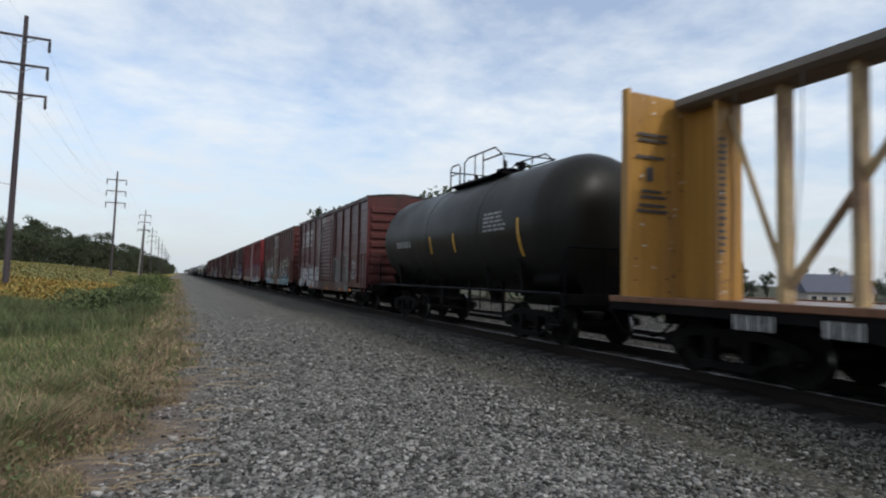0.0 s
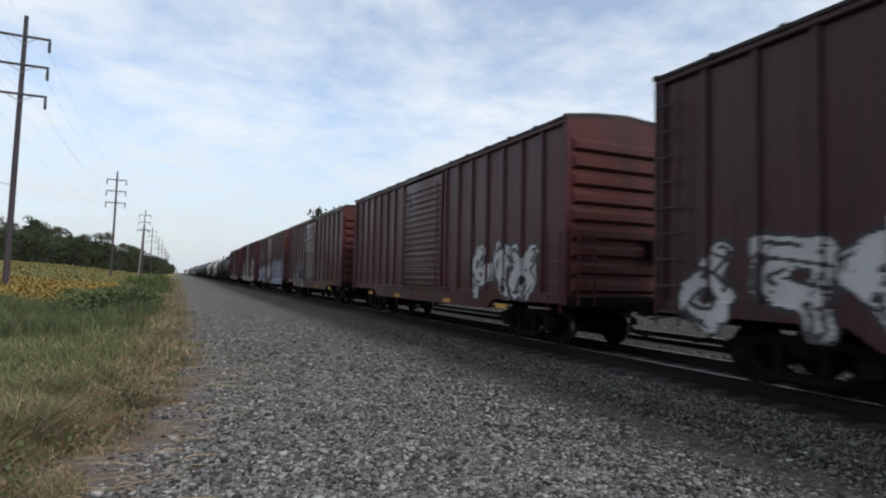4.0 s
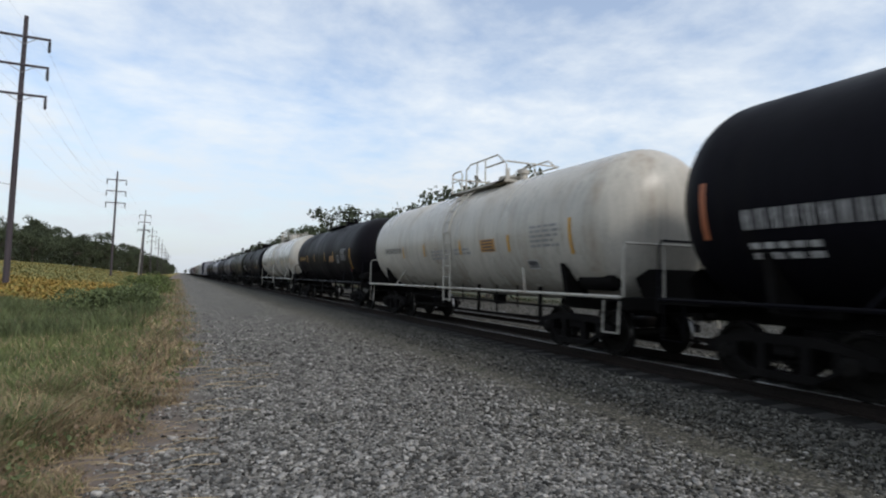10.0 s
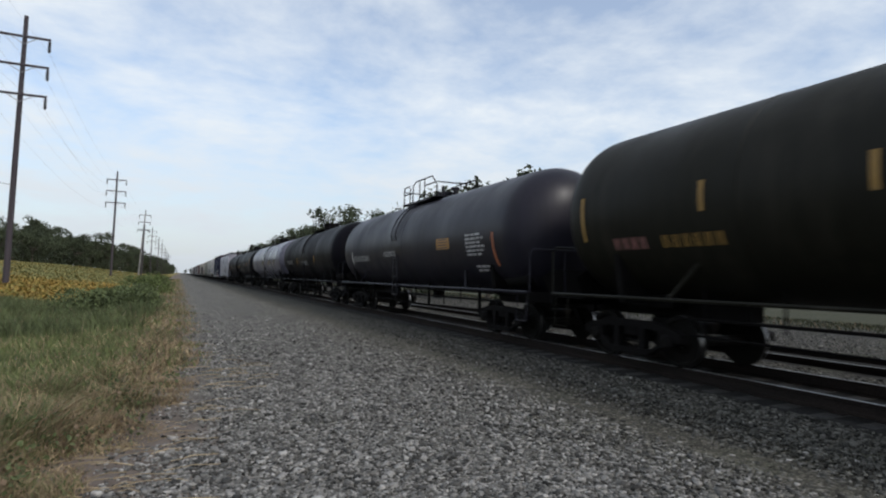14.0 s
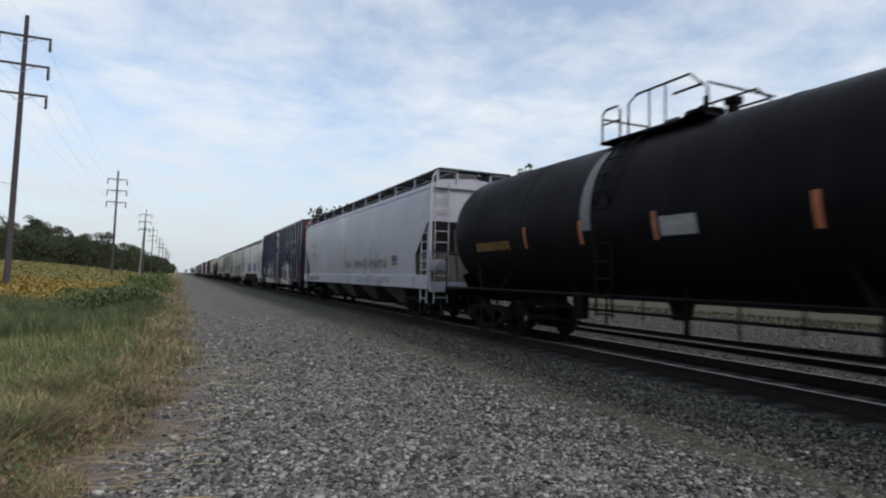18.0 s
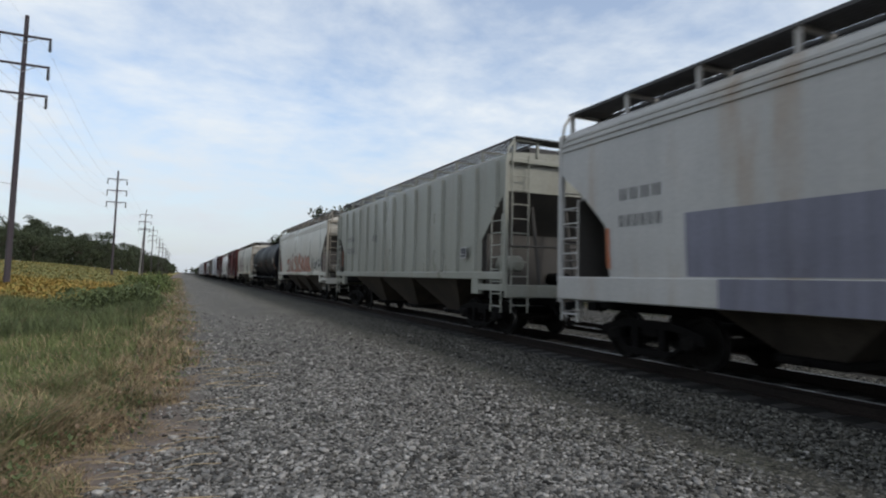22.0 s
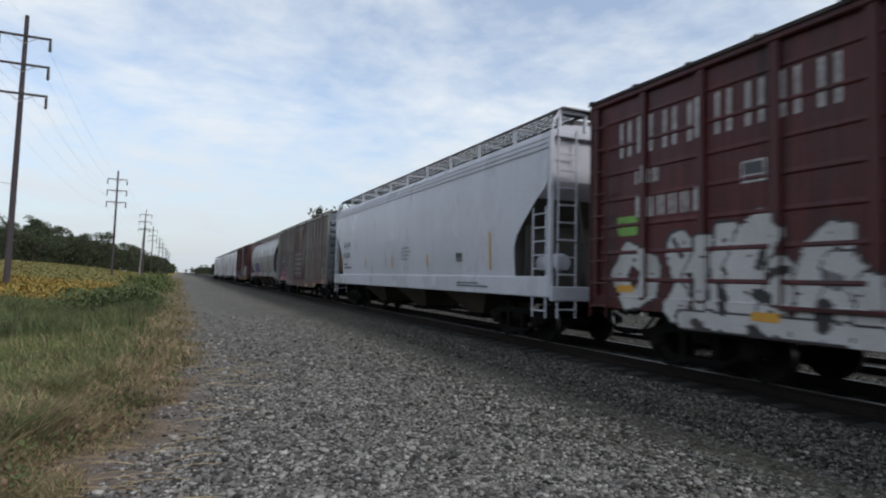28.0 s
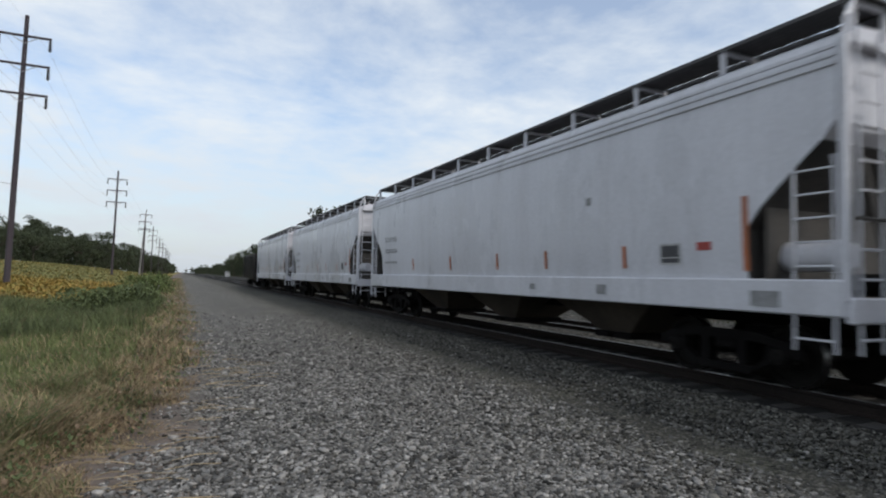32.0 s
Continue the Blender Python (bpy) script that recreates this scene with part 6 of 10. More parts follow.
    if board:
        zb = 4.73 + tall
        for s in (-1, 1):
            g = Geo()
            ya, yb = -h - 0.02, h + 0.02
            for k in range(8):
                xa = 0.5 + k * 0.105
                wd = 0.03 if k in (0, 7) else 0.05 if openwork else 0.096
                g.box(s * xa, s * (xa + wd), ya, yb, zb - (0.05 if k in (0, 7) else 0.012), zb + 0.004)
            n = int(L / 0.35)
            for k in range(n + 1):
                yy = ya + 0.01 + (yb - ya - 0.05) * k / n
                g.box(s * 0.5, s * 1.26, yy, yy + 0.03, zb - 0.014, zb - 0.002)
            rb = part("running_board", g, GRATE, car, "grey steel grating walkway")
            nb = 11
            for k in range(nb):
                y = -h + 0.1 + (L - 0.2) * k / (nb - 1)
                part("bracket", shared(("bracket", fm.name, style, tall), lambda: Geo().box(-1.28, -0.56, -0.03, 0.03, 4.65 + tall, 4.695 + tall).box(-1.28, -1.22, -0.035, 0.035, 4.14 + tall if style != "round" else 3.9, 4.695 + tall)
                                               .box(-0.62, -0.56, -0.03, 0.03, 4.3 + tall, 4.695 + tall), fm), None, rb).matrix_basis = pose(0, y, 0, 0, 0, 0 if s < 0 else 180)
        for s in (-1, 1):
            part("end_walkway", Geo().box(-1.26, 1.26, min(s * (h - 0.5), s * (h + 0.03)), max(s * (h - 0.5), s * (h + 0.03)), zb - 0.02, zb + 0.012), GRATE, car)
            part("corner_grab", Geo().tube([(-1.47, s * (h - 0.06), 4.15 + tall), (-1.42, s * (h - 0.06), 4.45 + tall), (-1.24, s * (h - 0.05), zb - 0.02)], 0.03, 6), fm, car)
            part("corner_grab", Geo().tube([(1.47, s * (h - 0.06), 4.15 + tall), (1.42, s * (h - 0.06), 4.45 + tall), (1.24, s * (h - 0.05), zb - 0.02)], 0.03, 6), fm, car)
    return car, face


# ---------------------------------------------------------------- centre-beam flat car and gondola
def centerbeam(S0, S1, colour, label):
    L = S1 - S0
    h = L / 2
    car = thing("centerbeam_flatcar", label, "flatcar", GROUP)
    car["half"] = h
    rusty = paint("rusty_deck_edge", (0.20, 0.10, 0.06), rust=(0.10, 0.045, 0.025), dirt_amount=0.8)
    beam = surface("greyed_beam", [(0.3, (0.11, 0.095, 0.08)), (0.7, (0.2, 0.175, 0.145))], scale=(2, 0.5, 2), rough=0.7, bump=0.1, stain=((0.12, 0.06, 0.03), (1.4, 1.4, 1.4), 0.55, 0.68, 0.7))
    faded = surface("faded_yellow", [(0.3, (0.24, 0.19, 0.13)), (0.5, (0.36, 0.25, 0.12)), (0.7, (0.42, 0.32, 0.19))], scale=(2, 2, 0.5), rough=0.7, bump=0.1, stain=((0.14, 0.075, 0.04), (1.6, 1.6, 0.5), 0.52, 0.62, 0.85))
    part("deck", Geo().box(-1.45, 1.45, -h, h, 1.02, 1.12, 0.01), rusty, car)
    for s in (-1, 1):
        part("side_sill", Geo().prism([(-h, 1.08), (-h, 0.92), (-h + 3.6, 0.9), (-h + 4.4, 0.72), (h - 4.4, 0.72), (h - 3.6, 0.9), (h, 0.92), (h, 1.08)], s * 1.38, s * 1.5, "x"), UNDER, car)
        part("deck_edge", Geo().box(s * 1.44, s * 1.53, -h, h, 1.05, 1.15, 0.01), rusty, car)
        # bulkhead: a plate with side flanges turned in
        y = s * (h - 0.2)
        g = Geo()
        g.box(-1.36, 1.36, y - 0.04, y + 0.04, 1.12, 4.7)
        bk = part("bulkhead", g, colour, car)
        for x in (-1, 1):
            part("bulkhead_flange", Geo().prism([(x * 1.38, y - 0.07), (x * 1.30, y - 0.07), (x * 1.30, y + 0.07), (x * 1.38, y + 0.07)][::-x], 1.12, 4.74, "z"), colour, bk)
        # deep gusset between the bulkhead and the beam
        part("gusset", Geo().box(-0.06, 0.06, min(y, y - s * 0.95), max(y, y - s * 0.95), 1.12, 4.5), colour, car)
        for x in (-1, 1):
            part("gusset_flange", Geo().box(x * 0.06, x * 0.3, y - s * 0.95 - 0.03, y - s * 0.95 + 0.03, 1.12, 4.45), colour, bk)
        truck(car, s * (h - 2.0))
        part("end_sill", Geo().box(-1.45, 1.45, min(s * h, s * (h + 0.1)), max(s * h, s * (h + 0.1)), 0.84, 1.1, 0.02), UNDER, car)
    part("centre_sill", Geo().box(-0.35, 0.35, -h + 0.1, h - 0.1, 0.66, 1.04), UNDER, car)
    part("top_beam", Geo().prism([(-0.42, 4.50), (-0.42, 4.62), (-0.1, 4.74), (0.1, 4.74), (0.42, 4.62), (0.42, 4.50), (0.3, 4.44), (-0.3, 4.44)][::-1], -h + 0.4, h - 0.4, "y"), beam, car, "greyed, rust-flecked top beam")
    ys = np.arange(h - 2.15, -h + 1.6, -1.07)
    for k, y in enumerate(ys):
        part("upright", Geo().prism([(y - 0.065, 1.12), (y + 0.065, 1.12), (y + 0.065, 4.46), (y - 0.065, 4.46)], -0.12, 0.12, "x"), faded, car)
    for k in range(0, len(ys) - 2, 2):
        part("diagonal", Geo().tube([(0, ys[k] - 0.05, 1.35), (0, ys[k + 2] + 0.05, 4.2)], 0.065, 6), faded, car)
    part("diagonal", Geo().tube([(0, ys[0], 1.4), (0, h - 1.2, 4.2)], 0.05, 6), faded, car)
    couplers(car, h)
    # tie-down cables hanging from the beam
    rnd = random.Random(9)
    for k in range(14):
        y = h - 1.6 - k * 1.1
        sag = rnd.uniform(0.25, 0.7)
        part("tie_down_cable", Geo().tube([(-0.4, y, 4.46), (-0.62, y - sag * 0.4, 3.2), (-1.0, y - sag, 2.0 + rnd.uniform(-0.3, 0.4)), (-1.44, y - sag * 1.6, 1.14)], 0.008, 4), GRATE, car)

    def stencil(label, rects):
        # on the bulkhead's inner face and the gusset flange
        for x0, x1, z0, z1, y in rects:
            part("stencil", Geo().add([(x0, y, z0), (x1, y, z0), (x1, y, z1), (x0, y, z1)], [(0, 1, 2, 3)]), LETTER_K, car, label)

    rnd = random.Random(4)
    yb = h - 0.2 - 0.07 - 0.006
    out = []
    for z, n in ((3.95, 1), (3.85, 1), (3.55, 1), (2.95, 1), (2.85, 1), (2.7, 1), (2.6, 1)):
        out.append((-1.2 + rnd.uniform(0, 0.15), -0.45 - rnd.uniform(0, 0.2), z, z + 0.05, yb))
    out.append((-0.95, -0.8, 3.15, 3.4, yb))
    yg = h - 0.2 - 0.95 - 0.03 - 0.006
    for k in range(18):
        z = 1.9 + k * 0.11
        out.append((-0.28 + 0.02 * rnd.random(), -0.08 - 0.05 * rnd.random(), z, z + 0.045, yg))
    stencil("dark stencilled notices on the bulkhead", out)
    # chipped and scraped places
    for nm, mat, n in (("paint_chips", plain("pale_scrape", (0.5, 0.46, 0.4)), 30), ("rust_spots", plain("rust_spot", (0.09, 0.045, 0.025)), 34)):
        g = Geo()
        for k in range(n):
            w, t = rnd.uniform(0.02, 0.12), rnd.uniform(0.01, 0.035)
            if k % 3:
                x, z = rnd.uniform(-1.34, -0.1), 1.2 + 3.4 * rnd.random() ** 1.3
                g.add([(x, yb - 0.002, z), (x + w, yb - 0.002, z + rnd.uniform(-0.03, 0.03)), (x + w * 0.8, yb - 0.002, z + t), (x + w * 0.2, yb - 0.002, z + t)], [(0, 1, 2, 3)])
            else:
                x, z = rnd.uniform(-0.29, -0.12), 1.2 + 3.0 * rnd.random() ** 1.4
                g.add([(x, yg - 0.002, z), (x + w * 0.7, yg - 0.002, z), (x + w * 0.6, yg - 0.002, z + t), (x, yg - 0.002, z + t)], [(0, 1, 2, 3)])
        tagged(part(nm, g, mat, car), kind="stuff")
    return car, (lambda y, z: -1.53)


def gondola(S0, S1, colour, label):
    L = S1 - S0
    h = L / 2
    car = thing("gondola", label, "gondola car", GROUP)
    car["half"] = h
    part("floor", Geo().box(-1.4, 1.4, -h, h, 1.0, 1.1), UNDER, car)
    for s in (-1, 1):
        part("side_wall", Geo().box(s * 1.42, s * 1.47, -h, h, 0.9, 3.35), colour, car)
        part("top_rail", Geo().box(s * 1.40, s * 1.53, -h, h, 3.3, 3.45, 0.02), colour, car)
        part("end_wall", Geo().box(-1.42, 1.42, s * h - 0.04, s * h + 0.04, 0.95, 3.4), colour, car)
        for k in range(11):
            y = -h + 0.1 + (L - 0.2) * k / 10
            part("side_post", shared("gondola_post", lambda: Geo().box(-0.04, 0.04, -0.07, 0.07, 0.95, 3.3, 0.01), colour), None, car, at=(s * 1.49, y, 0))
        truck(car, s * (h - 1.9))
    part("centre_sill", Geo().box(-0.2, 0.2, -h, h, 0.75, 1.05), UNDER, car)
    couplers(car, h)
    return car, (lambda y, z: -1.47)


# ---------------------------------------------------------------- the train, from the head of the view to its last car
TRAIN = []


def place(made, S0, S1, marks_about=None):
    """Enters a car that reaches from S0 to S1 along the train; its marks are measured from marks_about."""
    car, face = made
    if marks_about is not None:
        car["shift"] = marks_about - (S0 + S1) / 2
    TRAIN.append((car, (S0 + S1) / 2))
    return car, face


BROWN = paint("paint_boxcar_brown", (0.0783, 0.01609, 0.01827), rough=0.66, dirt=(0.026, 0.015, 0.014), dirt_amount=0.78, spec=0.3, streak=0.34, vary=0.3, grain=0.2)
BROWN2 = paint("paint_boxcar_oxide", (0.08178, 0.01653, 0.01827), rough=0.66, dirt=(0.026, 0.015, 0.014), dirt_amount=0.78, spec=0.3, streak=0.34, vary=0.3, grain=0.2)
BROWN3 = paint("paint_boxcar_russet", (0.087, 0.02001, 0.0174), rough=0.66, dirt=(0.026, 0.015, 0.014), dirt_amount=0.78, spec=0.3, streak=0.34, vary=0.3, grain=0.2)
BROWND = paint("paint_boxcar_dark", (0.05046, 0.01653, 0.0174), rough=0.66, dirt=(0.026, 0.015, 0.014), dirt_amount=0.78, spec=0.3, streak=0.34, vary=0.3, grain=0.2)
MAROON = paint("paint_maroon", (0.07395, 0.0174, 0.01914), rough=0.66, dirt=(0.026, 0.015, 0.014), dirt_amount=0.78, spec=0.3, streak=0.34, vary=0.3, grain=0.2)
RED = paint("paint_red", (0.1748, 0.0184, 0.02116), rough=0.6, dirt=(0.03, 0.012, 0.012), dirt_amount=0.65, streak=0.25, spec=0.3)
BLUE = paint("paint_navy", (0.02322, 0.02494, 0.06708), rough=0.5, dirt=(0.016, 0.016, 0.03), dirt_amount=0.6, streak=0.24, spec=0.36)
RUSTED = surface("paint_worn_to_rust", [(0.4, (0.085, 0.032, 0.026)), (0.49, (0.1, 0.05, 0.04)), (0.54, (0.15, 0.135, 0.118)), (0.7, (0.18, 0.172, 0.158))], scale=(0.75, 0.75, 0.3), rough=0.75,
                 fine=14, fine_amount=0.2, bump=0.15, bump_scale=12, stain=((0.06, 0.034, 0.028), (1.6, 1.6, 0.14), 0.5, 0.64, 0.7), streak=0.3)
WORN_GREY = paint("paint_worn_grey", (0.2, 0.195, 0.18), rust=(0.12, 0.06, 0.045), dirt_amount=0.6)
FADED_BLUE = paint("paint_faded_blue_grey", (0.13, 0.15, 0.175), rust=(0.17, 0.1, 0.065), dirt_amount=0.7)
ROOF_DARK = paint("roof_dark", (0.022, 0.015, 0.014), rough=0.8)
YELLOW = paint("paint_yellow", (0.4576, 0.2464, 0.0616), rough=0.65, dirt=(0.22, 0.12, 0.06), dirt_amount=0.7)
BLACK = paint("paint_black", (0.0064, 0.006, 0.0088), rough=0.8, dirt=(0.0088, 0.008, 0.0078), dirt_amount=0.6, spec=0.05)
BLACK2 = paint("paint_black_worn", (0.0076, 0.0068, 0.0092), rough=0.8, dirt=(0.012, 0.011, 0.0098), dirt_amount=0.65, spec=0.05)
OLIVE = paint("paint_olive_black", (0.0144, 0.0136, 0.0092), rough=0.75, dirt=(0.03, 0.027, 0.02), dirt_amount=0.6, spec=0.13)
SOOT = paint("paint_sooty_grey", (0.0216, 0.021, 0.0186), rough=0.65, dirt=(0.02, 0.018, 0.015), dirt_amount=0.8, spec=0.12)
PURPLE = paint("paint_purple_black", (0.01716, 0.0156, 0.02418), rough=0.7, dirt=(0.02, 0.018, 0.02), dirt_amount=0.6)
TANK_GREY = paint("paint_tank_grey", (0.13, 0.125, 0.16), rough=0.5, dirt=(0.08, 0.07, 0.07))
CREAM = paint("paint_tank_cream", (0.52, 0.49, 0.43), rough=0.5, dirt=(0.26, 0.2, 0.14), dirt_amount=0.6, vary=0.1)
TANK_WHITE = paint("paint_tank_white", (0.5, 0.48, 0.43), rough=0.45, dirt=(0.28, 0.2, 0.13), dirt_amount=0.5, vary=0.1)
HOP_LILAC = paint("paint_hopper_lilac_grey", (0.4, 0.4, 0.455), rough=0.55, dirt=(0.24, 0.23, 0.25), dirt_amount=0.5, vary=0.08, streak=0.03)
HOP_WHITE = paint("paint_hopper_cool_white", (0.5824, 0.5936, 0.6496), rough=0.5, dirt=(0.4, 0.4, 0.42), dirt_amount=0.4, vary=0.06, streak=0.03)
HOP_PALE = paint("paint_hopper_pale", (0.6477, 0.635, 0.6159), rough=0.55, dirt=(0.3, 0.24, 0.16), dirt_amount=0.6, vary=0.1, streak=0.03)
HOP_CREAM = paint("paint_hopper_cream", (0.56, 0.54, 0.48), rough=0.55, dirt=(0.33, 0.29, 0.23), dirt_amount=0.45, vary=0.08, streak=0.03)
FRAME_GRIME = paint("paint_frame_grimy_cream", (0.34, 0.31, 0.26), rough=0.6, dirt=(0.13, 0.08, 0.05), dirt_amount=0.7, vary=0.14)
HOP_TAIL = paint("paint_hopper_tail_white", (0.66, 0.66, 0.693), rough=0.5, dirt=(0.42, 0.41, 0.42), dirt_amount=0.45, vary=0.07, streak=0.03)
HOP_RUSTY = paint("paint_hopper_rust_streaked", (0.483, 0.4715, 0.4485), rough=0.55, rust=(0.3, 0.22, 0.14), dirt_amount=0.7, vary=0.1, streak=0.03)
HOP_SAGE = paint("paint_hopper_sage_grey", (0.3248, 0.3248, 0.28), rough=0.6, dirt=(0.2, 0.17, 0.13), dirt_amount=0.5, vary=0.1, streak=0.03)
HOP_GREY = paint("paint_hopper_grey", (0.25, 0.25, 0.265), rough=0.55, dirt=(0.34, 0.24, 0.12), dirt_amount=0.5, vary=0.12, streak=0.03)
GOND = paint("paint_gondola_black", (0.02, 0.018, 0.018), rough=0.6)
S_WHITE = spray("white", (0.45, 0.445, 0.44))
S_CHROME = spray("silver", (0.36, 0.37, 0.4))
S_BLACK = spray("black", (0.02, 0.02, 0.022))
S_GREY = spray("grey", (0.14, 0.14, 0.145))
S_PALE = spray("pale_grey", (0.27, 0.265, 0.26))
S_STONE = spray("stone_grey", (0.085, 0.082, 0.078))
S_TEAL = spray("teal", (0.028, 0.12, 0.155))
S_SEA = spray("sea_green", (0.06, 0.2, 0.17))
S_OLIVE = spray("olive", (0.1, 0.11, 0.055))
S_SAND = spray("sand", (0.42, 0.36, 0.22))
S_TAN = spray("tan", (0.21, 0.155, 0.1))
S_VIOLET = spray("violet", (0.14, 0.1, 0.24))
S_LAV = spray("lavender", (0.28, 0.29, 0.39))
S_SLATE = spray("slate_blue", (0.12, 0.13, 0.22))
S_SKY = spray("sky", (0.25, 0.35, 0.46))
S_BLUE = spray("blue", (0.05, 0.055, 0.24))
S_CREAM = spray("cream", (0.4, 0.395, 0.33))
S_ORANGE = spray("orange", (0.42, 0.13, 0.05))
S_AMBER = spray("amber", (0.46, 0.16, 0.03))
S_RED = spray("red", (0.34, 0.045, 0.035))
S_PINK = spray("pink", (0.4, 0.16, 0.26))
S_WINE = spray("wine", (0.1, 0.02, 0.034))
S_INKY = spray("dark_brown", (0.045, 0.02, 0.016))
S_FADED = spray("faded_blue", (0.1, 0.1, 0.25))
S_DULL = spray("dull_red", (0.34, 0.15, 0.13))
S_CORAL = spray("coral", (0.34, 0.135, 0.085))
S_GREEN = spray("green", (0.16, 0.36, 0.06))


def stripes_logo(car, face, y0, y1, z0, z1):
    """A white emblem in plain shapes: five speed lines running into leaning solid blocks."""
    dy = car.get("shift", 0.0)
    y0, y1 = y0 + dy, y1 + dy
    W, H = y1 - y0, z1 - z0

    def slab(name, u0, u1, v0, v1, lean):
        # cut lengthwise, so that it follows the posts
        g, n = Geo(), max(1, math.ceil((u1 - u0) * W / 0.09))
        for k in range(n):
            a, b = y1 - W * (u0 + (u1 - u0) * k / n), y1 - W * (u0 + (u1 - u0) * (k + 1) / n)
            x = face((a + b) / 2 - lean * W * (v0 + v1) / 2, z0 + H * (v0 + v1) / 2) - 0.006
            lo, hi = z0 + H * v0, z0 + H * v1
            g.add([(x, a - lean * W * v0, lo), (x, b - lean * W * v0, lo), (x, b - lean * W * v1, hi), (x, a - lean * W * v1, hi)], [(0, 1, 2, 3)])
        part(name, g, LETTER_W, car, "white striped emblem")
    for k in range(5):
        slab("speed_line", 0.0, 0.36 + 0.02 * k, 0.02 + 0.2 * k, 0.15 + 0.2 * k, 0.06)
    slab("emblem_block", 0.4, 0.52, 0.0, 1.0, 0.08)
    slab("emblem_block", 0.54, 0.64, 0.15, 1.0, 0.06)
    slab("emblem_block", 0.7, 0.92, 0.72, 1.0, 0.06)
    slab("emblem_block", 0.7, 0.92, 0.38, 0.62, 0.06)
    slab("emblem_block", 0.68, 0.9, 0.0, 0.26, 0.06)


def data_box(car, face, y, z, w=0.42, hgt=0.34):
    marks(car, "data_panel", [(y - w / 2, y + w / 2, z, z + hgt)], LETTER_K, face, "black panel with a white border", lift=0.008)
    t = 0.03
    marks(car, "panel_border", [(y - w / 2, y + w / 2, z, z + t), (y - w / 2, y + w / 2, z + hgt - t, z + hgt), (y - w / 2, y - w / 2 + t, z, z + hgt), (y + w / 2 - t, y + w / 2, z, z + hgt), (y - w / 2, y + w / 2, z + hgt * 0.3, z + hgt * 0.36)], LETTER_W, face, lift=0.012)


def lettering(car, face, groups, material, label):
    for y0, y1, z0, z1, n in groups:
        w = (y1 - y0) / n
        wide = 0.2 if z1 - z0 < 0.4 or n < 4 else 0.13
        if z1 - z0 > 0.14:  # two thin uprights for each sign
            rects = [(y0 + w * (k + a), y0 + w * (k + a + wide), z0, z1) for k in range(n) for a in (0.14, 0.54)]
        else:
            rects = bars(y0, y1, z0, z1, n, 0.3)
        for r in rects:
            marks(car, "letter_bar", [r], material, face, label)


